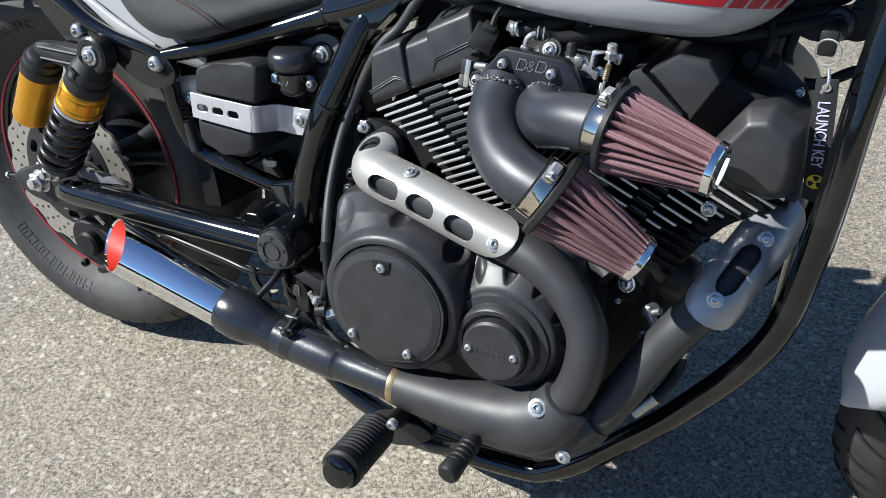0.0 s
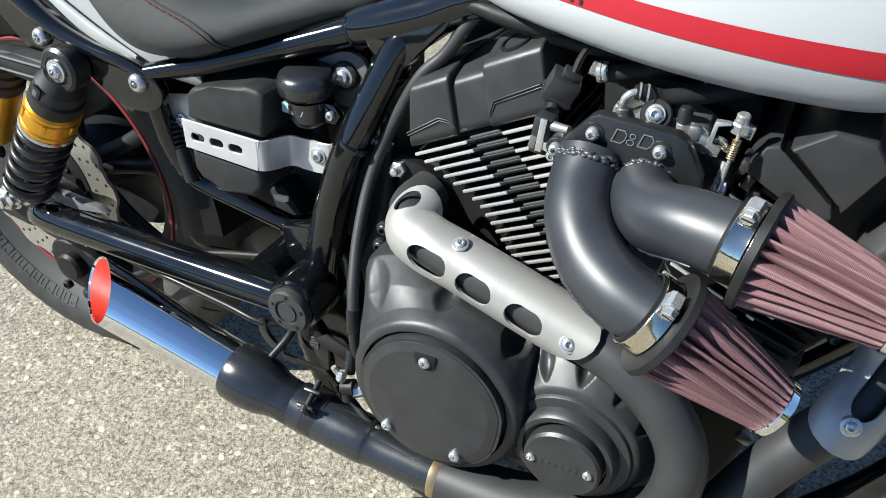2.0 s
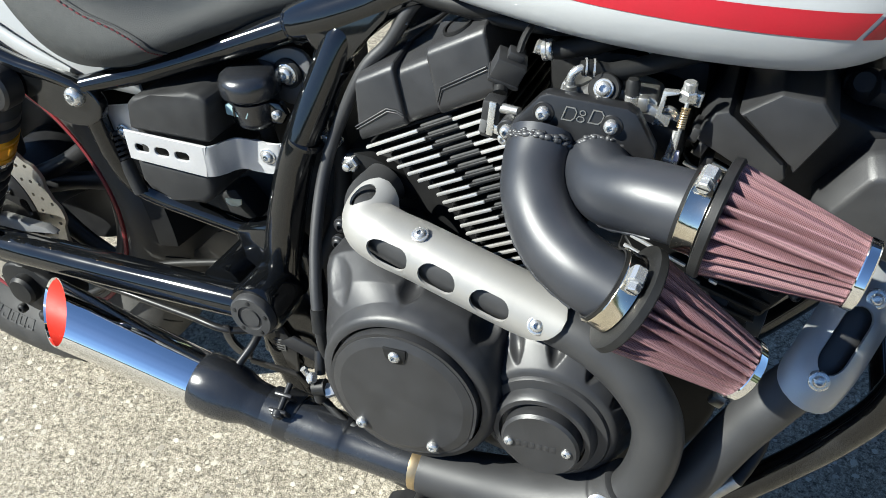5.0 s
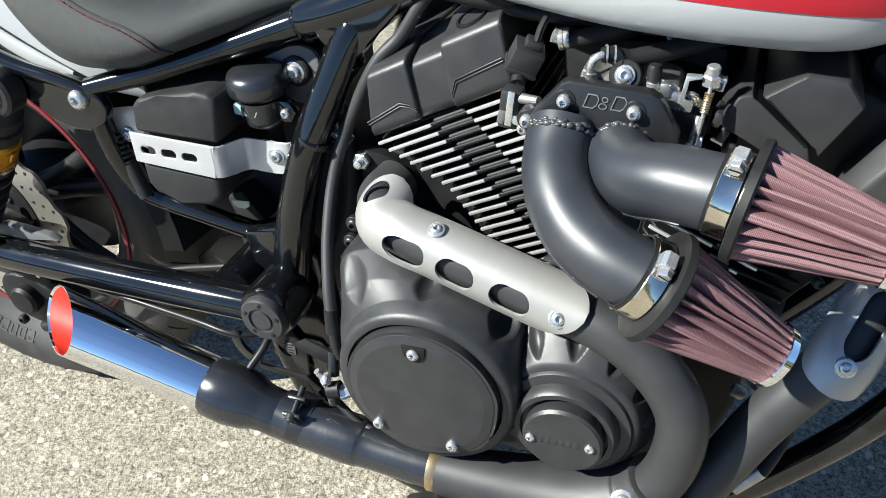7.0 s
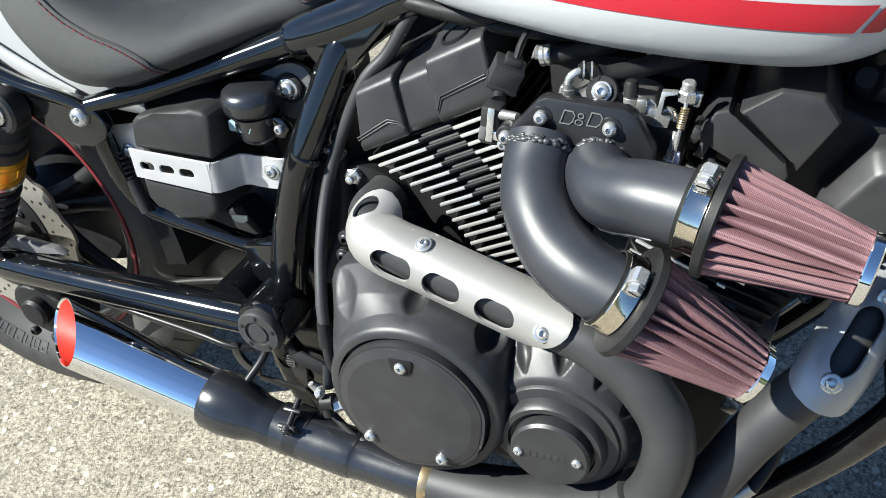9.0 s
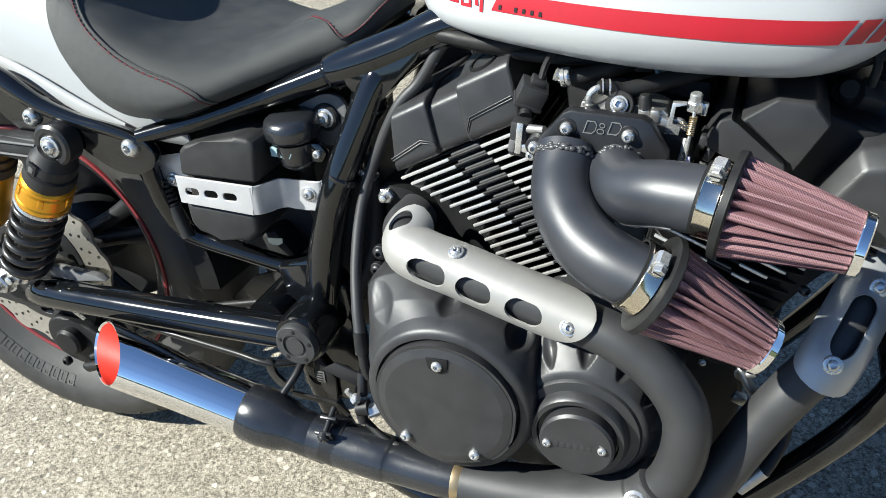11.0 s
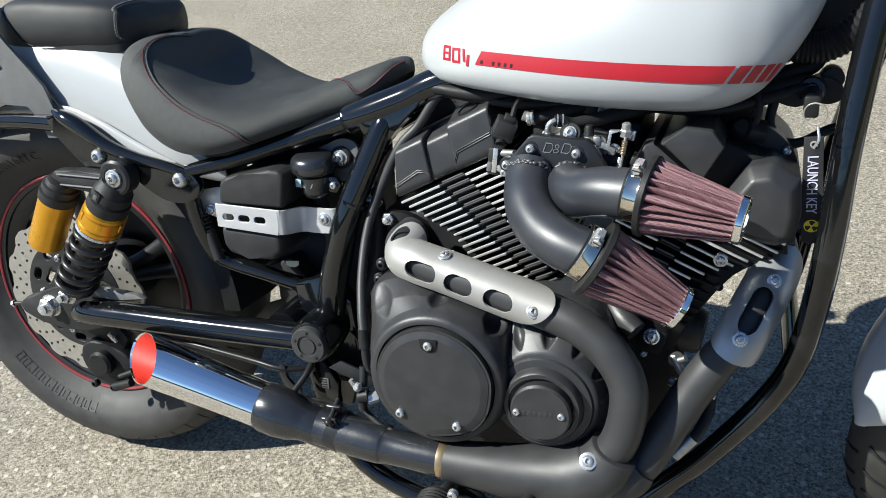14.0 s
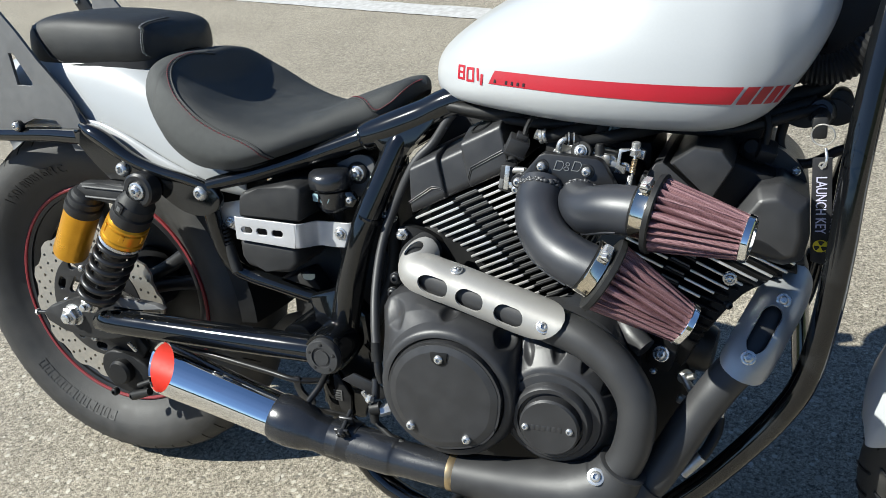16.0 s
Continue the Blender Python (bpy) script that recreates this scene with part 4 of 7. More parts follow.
SEAT_ROWS = [(0.205, 0.040, 0.752, 0.738), (0.210, 0.085, 0.765, 0.728), (0.224, 0.120, 0.774, 0.708), (0.246, 0.143, 0.777, 0.684), (0.272, 0.157, 0.772, 0.656), (0.31, 0.165, 0.752, 0.632), (0.35, 0.166, 0.725, 0.621), (0.40, 0.160, 0.699, 0.624),
             (0.45, 0.142, 0.687, 0.638), (0.495, 0.114, 0.698, 0.652), (0.54, 0.090, 0.714, 0.666), (0.575, 0.076, 0.726, 0.676), (0.599, 0.066, 0.733, 0.690), (0.615, 0.053, 0.735, 0.701), (0.625, 0.032, 0.732, 0.710), (0.630, 0.014, 0.726, 0.714)]


def scoop(x):
    """How deep the dish lies below the seat's shoulders."""
    a = min(max((x - 0.258) / 0.036, 0.0), 1.0)
    b = min(max((x - 0.315) / 0.13, 0.0), 1.0)
    return 0.036 * a * a * (3 - 2 * a) * (1 - b * b * (3 - 2 * b))


def cushion_section(w, top, low, dip=0.0):
    sec = [(-w * 0.93, low), (-w, low + 0.22 * (top - low)), (-w * 0.975, low + 0.50 * (top - low)), (-w * 0.87, low + 0.74 * (top - low)), (-w * 0.66, low + 0.90 * (top - low) - 0.35 * dip), (-w * 0.34, low + 0.97 * (top - low) - 0.85 * dip), (0, top - 0.004 - dip)]
    return glide(sec + [(-y, z) for y, z in sec[-2::-1]], 4)


def cushion_spot(x, f, lift=0.0):
    """A point of the seat's right side: f runs from 0 at its foot to 1 at the middle of its top."""
    rows = glide(SEAT_ROWS, 5)
    i = max([k for k in range(len(rows) - 1) if rows[k][0] <= x] or [0])
    a, b = rows[i], rows[i + 1]
    t = min(max((x - a[0]) / (b[0] - a[0]), 0), 1)
    w, top, low = [a[k] + (b[k] - a[k]) * t for k in (1, 2, 3)]
    sec = cushion_section(w, top, low, scoop(x))
    half = len(sec) // 2
    k = min(max(f, 0), 1) * half
    j = min(int(k), half - 1)
    y = sec[j][0] + (sec[j + 1][0] - sec[j][0]) * (k - j)
    z = sec[j][1] + (sec[j + 1][1] - sec[j][1]) * (k - j)
    out = V(0, y, 0.5 * (z - low)).normalized()
    return V(x, y, z) + out * lift


SEAM = [(0.266, 1.0), (0.260, 0.82), (0.263, 0.70), (0.271, 0.62), (0.284, 0.555), (0.305, 0.485), (0.335, 0.445), (0.368, 0.42), (0.405, 0.385), (0.430, 0.27), (0.440, 0.12), (0.446, 0.0)]


def stitches(points, parent, mat, size=0.0011, step=0.0042):
    """A row of single stitches along a line."""
    run = []
    for a, b in zip(points, points[1:]):
        n = max(1, int((b - a).length / step))
        for k in range(n):
            run.append((a.lerp(b, k / n), a.lerp(b, (k + 0.62) / n)))
    bm = bmesh.new()
    for a, b in run:
        tube([a, a.lerp(b, 0.5), b], [size * 0.5, size, size * 0.5], 6, 1, 1.0, bm)
    ob = part("stitching", bm, mat, parent)
    return tagged(ob, kind="stuff")


def solo_seat():
    st = group_of("rider_seat", bike)
    bm = bmesh.new()
    rings(bm, [[V(x, y, z) for y, z in cushion_section(w, top, low, scoop(x))] for x, w, top, low in glide(SEAT_ROWS, 8)])
    part("cushion", bm, VINYL, st, "black vinyl seat cushion with a deep dish")
    # grained panel that wraps the rear and the flank, below the seam
    bm = bmesh.new()
    cols = []
    line = glide(SEAM, 5)
    for k in range(47):
        x = 0.207 + (0.446 - 0.207) * k / 46
        if x <= 0.2612:
            f = 1.0
        else:
            f = [q[1] for q in line if q[0] >= x and q[1] < 0.84]
            f = f[0] if f else 0.0
        cols.append([bm.verts.new(cushion_spot(x, f * j / 14, 0.0012)) for j in range(15)])
    for a, b in zip(cols, cols[1:]):
        for j in range(14):
            bm.faces.new((a[j], a[j + 1], b[j + 1], b[j]))
    part("side_panel", bm, SIDEVINYL, st, "grey grained vinyl side panel")
    pts = [cushion_spot(x, f, 0.0016) for x, f in line]
    part("piping", tube(pts, 0.0013, 8, 1), VINYL, st)
    inner = [cushion_spot(x - 0.004, min(1, f - 0.02), 0.0022) for x, f in line[3:]]
    stitches(inner, st, THREAD)
    nose = [cushion_spot(x, f, 0.0010) for x, f in glide([(0.500, 0.96), (0.528, 0.80), (0.560, 0.54), (0.578, 0.27), (0.592, 0.24), (0.605, 0.28), (0.617, 0.42), (0.624, 0.62), (0.627, 0.80)], 5)]
    part("piping", tube(nose, 0.0012, 8, 1), VINYL, st)
    stitches([p + V(0.003, 0, 0.002) for p in nose], st, THREAD)
    part("seat_base", tube([(0.345, -0.13, 0.622), (0.40, -0.128, 0.618), (0.50, -0.095, 0.640), (0.60, -0.05, 0.68)], 0.008, 10), FLAT, st)


solo_seat()


def pillion_seat():
    st = group_of("pillion_seat", bike, (-0.010, 0, 0.006))
    rows = [(-0.036, 0.03, 0.795, 0.768), (-0.028, 0.075, 0.814, 0.757), (0.005, 0.098, 0.829, 0.752), (0.05, 0.104, 0.834, 0.753), (0.105, 0.104, 0.832, 0.756), (0.15, 0.101, 0.828, 0.758), (0.185, 0.095, 0.824, 0.757), (0.213, 0.082, 0.814, 0.759), (0.228, 0.05, 0.797, 0.765), (0.232, 0.02, 0.785, 0.768)]
    loops = []
    for x, w, top, low in glide(rows, 5):
        sec = [(-w * 0.94, low), (-w, low + 0.25 * (top - low)), (-w * 0.99, low + 0.6 * (top - low)), (-w * 0.90, low + 0.86 * (top - low)), (-w * 0.6, top - 0.002), (0, top)]
        sec = glide(sec + [(-y, z) for y, z in sec[-2::-1]], 4)
        loops.append([V(x, y, z) for y, z in sec])
    bm = bmesh.new()
    rings(bm, loops)
    part("cushion", bm, DARKVINYL, st, "black vinyl pillion cushion")
    base = []
    for x, w, top, low in glide(rows, 5):
        base.append([V(x, -w * 0.97, low - 0.010), V(x, -w * 0.97, low + 0.002), V(x, w * 0.97, low + 0.002), V(x, w * 0.97, low - 0.010)])
    bm = bmesh.new()
    rings(bm, base)
    part("seat_base", bm, FLAT, st)
    n = len(loops[0])

    def on(i, f, lift=0.001):
        a = loops[int(i)]
        p = a[int(f * (n // 2))]
        return p + V(0, p.y, 0.02).normalized() * lift
    back = [on(4 + 1.2 * k, 0.95 - 0.085 * k) for k in range(11)]
    stitches(back, st, PALETHREAD, 0.0010)
    front = [on(33 + 0.2 * k, 0.98 - 0.085 * k) for k in range(11)]
    stitches(front, st, PALETHREAD, 0.0010)
    part("piping", tube(back, 0.0010, 6, 1), VINYL, st)
    part("piping", tube([p + V(0.004, 0, 0) for p in front], 0.0010, 6, 1), VINYL, st)


pillion_seat()


TANK_ROWS = [(0.664, 0.020, 0.764, 0.744), (0.672, 0.055, 0.779, 0.731), (0.698, 0.098, 0.802, 0.720), (0.746, 0.140, 0.832, 0.714), (0.81, 0.166, 0.864, 0.707), (0.89, 0.190, 0.900, 0.700), (0.97, 0.200, 0.926, 0.696), (1.045, 0.195, 0.936, 0.696),
             (1.092, 0.178, 0.934, 0.711), (1.122, 0.156, 0.922, 0.742), (1.145, 0.132, 0.905, 0.778), (1.161, 0.100, 0.885, 0.815), (1.167, 0.05, 0.872, 0.84)]


def tank_section(w, top, low, per=4):
    h = top - low
    sec = [(0, low), (-w * 0.62, low + 0.002), (-w * 0.88, low + 0.045 * h), (-w * 0.985, low + 0.16 * h), (-w, low + 0.30 * h), (-w * 0.965, low + 0.48 * h), (-w * 0.86, low + 0.68 * h), (-w * 0.62, low + 0.87 * h), (-w * 0.3, low + 0.97 * h), (0, top)]
    return glide(sec + [(-y, z) for y, z in sec[-2:0:-1]], per, True)


def fuel_tank():
    tk = group_of("fuel_tank", bike)
    bm = bmesh.new()
    rings(bm, [[V(x, y, z) for y, z in tank_section(w, t, l)] for x, w, t, l in glide(TANK_ROWS, 6)])
    part("tank_shell", bm, PEARL, tk, "pearl white teardrop fuel tank")
    return tk


TANK = fuel_tank()


def tank_spot(x, z, lift=0.0006):
    """The point of the tank's right flank at x and z, lifted off it a little."""
    rows = glide(TANK_ROWS, 6)
    a = max([r for r in rows if r[0] <= x], key=lambda r: r[0])
    b = min([r for r in rows if r[0] > x], key=lambda r: r[0])
    f = (x - a[0]) / (b[0] - a[0])
    w, top, low = [a[i] + (b[i] - a[i]) * f for i in (1, 2, 3)]
    sec = tank_section(w, top, low)
    flank = [(y, q) for y, q in sec[: len(sec) // 2]]
    for (y0, z0), (y1, z1) in zip(flank, flank[1:]):
        if z0 <= z <= z1:
            return V(x, y0 + (y1 - y0) * (z - z0) / max(z1 - z0, 1e-9) - lift, z)
    return V(x, -w - lift, z)


def decal(corners, name, mat, parent, nu=40, nv=5, lift=0.0008):
    """A thin film on the tank between four (x, z) corners: low rear, low front, high front, high rear."""
    bm = bmesh.new()
    (x0, z0), (x1, z1), (x2, z2), (x3, z3) = corners
    grid = []
    for i in range(nu + 1):
        u = i / nu
        row = []
        for j in range(nv + 1):
            v = j / nv
            x = (x0 + (x1 - x0) * u) * (1 - v) + (x3 + (x2 - x3) * u) * v
            z = (z0 + (z1 - z0) * u) * (1 - v) + (z3 + (z2 - z3) * u) * v
            row.append(bm.verts.new(tank_spot(x, z, lift)))
        grid.append(row)
    for a, b in zip(grid, grid[1:]):
        for j in range(nv):
            bm.faces.new((a[j], b[j], b[j + 1], a[j + 1]))
    return part(name, bm, mat, parent)


def tank_graphics():
    decal([(0.779, 0.7500), (1.0615, 0.7365), (1.0735, 0.7550), (0.788, 0.7660)], "stripe", RED, TANK)
    for k, (x, w) in enumerate(((1.0655, 0.0122), (1.0803, 0.0102), (1.0928, 0.0076), (1.1025, 0.0045))):
        decal([(x, 0.7362 - 0.0006 * k), (x + w, 0.7357 - 0.0006 * k), (x + w + 0.0120, 0.7543 - 0.0006 * k), (x + 0.0120, 0.7548 - 0.0006 * k)], "stripe_slash", RED, TANK, 4, 5)
    # block-shaped red mark ahead of the stripe's rear end, and small dark bars on the stripe
    def frame_mark(x, w, z0, z1, t):
        for c in (([x, z0], [x + w, z0], [x + w, z0 + t], [x, z0 + t]), ([x, z1 - t], [x + w, z1 - t], [x + w, z1], [x, z1]), ([x, z0 + t], [x + t, z0 + t], [x + t, z1 - t], [x, z1 - t]), ([x + w - t, z0 + t], [x + w, z0 + t], [x + w, z1 - t], [x + w - t, z1 - t])):
            decal([tuple(q) for q in c], "mark_bar", RED, TANK, 4, 3)
    frame_mark(0.7290, 0.0125, 0.7515, 0.7690, 0.0030)
    decal([(0.7320, 0.7593), (0.7405, 0.7588), (0.7405, 0.7615), (0.7320, 0.7620)], "mark_bar", RED, TANK, 3, 2)
    frame_mark(0.7445, 0.0125, 0.7500, 0.7675, 0.0030)
    decal([(0.7615, 0.7525), (0.7650, 0.7520), (0.7640, 0.7670), (0.7605, 0.7675)], "mark_bar", RED, TANK, 2, 4)
    decal([(0.7660, 0.7475), (0.7695, 0.7470), (0.7710, 0.7605), (0.7673, 0.7610)], "mark_bar", RED, TANK, 2, 4)
    for k in range(6):
        if k != 1:
            x = 0.7865 + 0.0080 * k
            decal([(x, 0.7516 - 0.0004 * k), (x + 0.0028, 0.7514 - 0.0004 * k), (x + 0.0036, 0.7556 - 0.0004 * k), (x + 0.0008, 0.7558 - 0.0004 * k)], "dark_bar", SATIN, TANK, 2, 2, 0.0014)


tank_graphics()


def flared(outline, centre, steps, scallops):
    """A casting that runs from an uneven outline to a round boss. steps: (y, share of the outline, radius of the boss); scallops: bullet-shaped hollows (angle, depth, half width in degrees, share at which it starts and ends)."""
    n = 300
    reach = []
    for k in range(n):
        a = 2 * math.pi * k / n
        d = V(math.cos(a), math.sin(a), 0)
        best = 0.02
        for (x0, z0), (x1, z1) in zip(outline, [*outline[1:], outline[0]]):
            p, q = V(x0 - centre.x, z0 - centre.z, 0), V(x1 - centre.x, z1 - centre.z, 0)
            e = q - p
            den = d.x * e.y - d.y * e.x
            if abs(den) > 1e-9:
                t = (p.x * e.y - p.y * e.x) / den
                s = (p.x * d.y - p.y * d.x) / den
                if t > 0 and -1e-6 <= s <= 1 + 1e-6:
                    best = max(best, t)
        reach.append(best)
    fine = []
    for (ya, sa, ra), (yb, sb, rb) in zip(steps, steps[1:]):
        many = 22 if sa != sb else 1
        fine += [(ya + (yb - ya) * j / many, sa + (sb - sa) * j / many, ra + (rb - ra) * j / many) for j in range(many)]
    fine.append(steps[-1])
    loops = []
    for y, share, radius in fine:
        loop = []
        for k in range(n):
            a = 2 * math.pi * k / n
            r = reach[k] * share + radius * (1 - share) if radius else reach[k] * share
            hollow = 0.0
            for ang, deep, half, v0, v1 in scallops:
                v = (share - v0) / (v1 - v0)
                if radius and 0.0 < v < 1.0:
                    bulge = math.sin(math.pi * v)
                    off = abs((math.degrees(a) - ang + 180) % 360 - 180) / (half * (0.25 + 0.75 * bulge))
                    if off < 1:
                        hollow += deep * (1 - off * off) * bulge
            r -= hollow * 0.8
            loop.append(V(centre.x + r * math.cos(a), y + hollow * 0.6, centre.z + r * math.sin(a)))
        loops.append(loop)
    bm = bmesh.new()
    rings(bm, loops)
    return bm


def engine():
    en = group_of("engine", bike)
    case = glide([(0.635, 0.46), (0.70, 0.475), (0.83, 0.48), (0.93, 0.46), (1.0, 0.40), (1.03, 0.32), (1.0, 0.22), (0.90, 0.16), (0.74, 0.15), (0.64, 0.20), (0.615, 0.32)], 3, True)
    part("crankcase", slab(case, side(0.17), 0.27, 0.015, 3), DARKCAST, en, "black engine crankcase")
    part("cylinder_base", box((0.690, 0.0, 0.485), (0.15, 0.19, 0.11), None, 0.012), DARKCAST, en)
    # clutch side casting
    c = V(0.7395, 0, 0.3625)
    cover = glide([(0.628, 0.455), (0.66, 0.474), (0.70, 0.476), (0.75, 0.462), (0.80, 0.450), (0.828, 0.430), (0.828, 0.395), (0.826, 0.33), (0.805, 0.280), (0.755, 0.258), (0.69, 0.262), (0.645, 0.295), (0.625, 0.36), (0.624, 0.41)], 4, True)
    part("clutch_casing", flared(cover, c, [(-0.09, 1.0, 0.100), (-0.166, 1.0, 0.100), (-0.178, 0.93, 0.100), (-0.208, 0.42, 0.098), (-0.226, 0.0, 0.0955), (-0.240, 0.0, 0.0915), (-0.2445, 0.0, 0.0875), (-0.2445, 0.0, 0.0810), (-0.232, 0.0, 0.0805)], [(92, 0.0095, 7, 0.0, 0.80), (46, 0.0125, 9, 0.0, 0.86), (134, 0.005, 8, 0.1, 0.9), (8, 0.008, 8, 0.0, 0.82)]), CAST, en, "black ribbed clutch casing", 75)
    # the round lid has a flat at its lower front
    lid = []
    for k in range(96):
        a = 2 * math.pi * k / 96
        r = 0.0785
        x, z = r * math.cos(a), r * math.sin(a)
        cut = x * math.cos(radians(-8)) + z * math.sin(radians(-8))
        if cut > 0.0747:
            x -= (cut - 0.0747) * 0.5
        cut = x * math.cos(radians(-75)) + z * math.sin(radians(-75))
        if cut > 0.072:
            k2 = (cut - 0.072) * 0.6
            x, z = x - k2 * math.cos(radians(-75)), z - k2 * math.sin(radians(-75))
        lid.append((c.x + 0.001 + x, c.z + z))
    lid_ob = part("clutch_cover", slab(lid, side(-0.233), 0.019, 0.004, 3), CAST, en, "round black clutch cover")
    bm = bmesh.new()
    loops = [[V(c.x + (x - c.x) * k, y, c.z + (z - c.z) * k) for x, z in lid] for k, y in ((0.965, -0.2500), (0.955, -0.2526), (0.86, -0.2552), (0.84, -0.2556), (0.4, -0.2566), (0.05, -0.2568))]
    rings(bm, loops)
    part("raised_face", bm, CAST, lid_ob, "", 12)
    # the screw recess's shade, as a darker inlay on the lid's face
    pocket = [(0.7265, 0.4285), (0.7505, 0.4292), (0.7490, 0.4165), (0.7455, 0.4125), (0.7395, 0.4108), (0.7335, 0.4125), (0.7285, 0.4165)]
    part("pocket_shade", slab(pocket, side(-0.2548), 0.0028, 0.0006), DARKCAST, lid_ob, "dark inlay for the shade of a screw recess")
    for x, z in ((0.7385, 0.4200), (0.6940, 0.3165), (0.7720, 0.3095)):
        bolt((x, -0.2562, z), lid_ob, 0.0062)
    # alternator side
    a = V(0.877, 0, 0.343)
    body = glide([(0.812, 0.400), (0.822, 0.450), (0.86, 0.462), (0.91, 0.458), (0.945, 0.430), (0.965, 0.38), (0.962, 0.31), (0.935, 0.255), (0.88, 0.235), (0.83, 0.25), (0.806, 0.30), (0.803, 0.35)], 4, True)
    part("alternator_casing", flared(body, a, [(-0.09, 1.06, 0.070), (-0.148, 1.06, 0.070), (-0.160, 1.0, 0.070), (-0.172, 0.86, 0.070), (-0.203, 0.30, 0.070), (-0.2180, 0.0, 0.0685), (-0.2205, 0.0, 0.064)], [(116, 0.0085, 6, 0.04, 0.62), (88, 0.0085, 6.5, 0.04, 0.62), (60, 0.0085, 6.5, 0.04, 0.62), (32, 0.0085, 6.5, 0.04, 0.62), (5, 0.008, 6.5, 0.04, 0.62)]), CAST, en, "black ribbed alternator casing", 75)
    part("alternator_ring", lathe([(0, 0.064), (0.012, 0.064), (0.0165, 0.061), (0.018, 0.052), (0.027, 0.0500), (0.0295, 0.0475), (0.0295, 0.0425), (0.024, 0.0415), (0.024, 0)], (a.x, -0.207, a.z - 0.002), (0, -1, 0), 56), CAST, en)
    cap = part("alternator_cap", lathe([(0, 0.0385), (0.018, 0.0385), (0.021, 0.036), (0.0212, 0)], (a.x + 0.001, -0.226, a.z - 0.003), (0, -1, 0), 48), CAST, en, "round black cap with worn raised mark")
    for x, z in ((0.8480, 0.3380), (0.9045, 0.3405)):
        bolt((x, -0.2465, z), cap, 0.0048)
    for k in range(6):
        x = 0.858 + 0.0068 * k
        part("raised_bar", box((x, -0.2466, 0.3385 + 0.0003 * k), (0.0050, 0.0016, 0.0075), None, 0.0004), CAST, cap)


engine()


def cylinder(name, foot, tilt, left_of, right_of, split_of, pitch, count, rise=0.0, core=(-0.055, 0.042), past=0.0):
    """One finned cylinder with its head cover. foot: middle of the highest fin; tilt: degrees that it leans back."""
    cy = group_of(name, bike)
    m = Matrix.Translation(foot) @ Matrix.Rotation(radians(-tilt), 4, "Y")
    part("barrel", slab([(core[0], -0.106), (core[1], -0.106), (core[1], 0.106), (core[0], 0.106)], m @ Matrix.Translation((0, 0, -0.20)), 0.205, 0.012, 2), DARKCAST, cy)
    for k in range(count):
        d = rise - pitch * k
        l, r = left_of(-d), right_of(-d)
        e = max(r + past, core[1]) if past else r
        out = [(l, 0.12), (l, -0.108), (l + 0.010, -0.120), (r - 0.012, -0.120), (e, -0.108), (e, 0.12)]
        fin = part("fin", slab(out, m @ Matrix.Translation((0, 0, d - 0.0040)), 0.0032, 0.0008, 1), DARKCAST, cy, "black cooling fin with machined bright edge" if k == 0 else "")
        # the middle run of each edge is cast, set back and a little higher
        a, b = split_of(-d)
        for j, (p, q) in enumerate(((l + 0.002, a), (a + 0.003, b), (b + 0.002, r - 0.002))):
            if q - p > 0.006:
                part("machined_edge", box(m @ V((p + q) / 2, -0.1205 + 0.0035 * (j == 1), d - 0.0022 + (0.0026 if j == 1 else 0)), (q - p, 0.0034, 0.0034 if j != 1 else 0.0026), m.to_3x3(), 0.0009), BRIGHT if j != 1 else FINMID, fin)
    return cy, m


REAR_CYL, REAR_M = cylinder("rear_cylinder", V(0.716, -0.004, 0.590), 25.5, lambda d: min(-0.067 + 0.74 * d, -0.032 + 0.20 * d), lambda d: 0.090, lambda d: (-0.002 + 0.36 * d, 0.036 + 0.30 * d), 0.0098, 22)
FRONT_CYL, FRONT_M = cylinder("front_cylinder", V(1.055, 0.012, 0.562), -24.0, lambda d: -0.100, lambda d: min(0.0940, 0.0925 - 0.91 * d), lambda d: (-0.040, -0.006 - 0.1 * d), 0.0132, 13, 0.0125, (-0.085, 0.048), 0.010)
part("fin_core", slab([(-0.095, 0.012), (0.094, 0.012), (0.0945, -0.002), (0.086, -0.020), (0.068, -0.0466), (0.058, -0.0572), (0.051, -0.083), (0.050, -0.130), (-0.085, -0.130)], FRONT_M @ Matrix(((1, 0, 0, 0), (0, 0, -1, 0.10), (0, 1, 0, 0), (0, 0, 0, 1))), 0.206, 0.004), DARKCAST, FRONT_CYL)


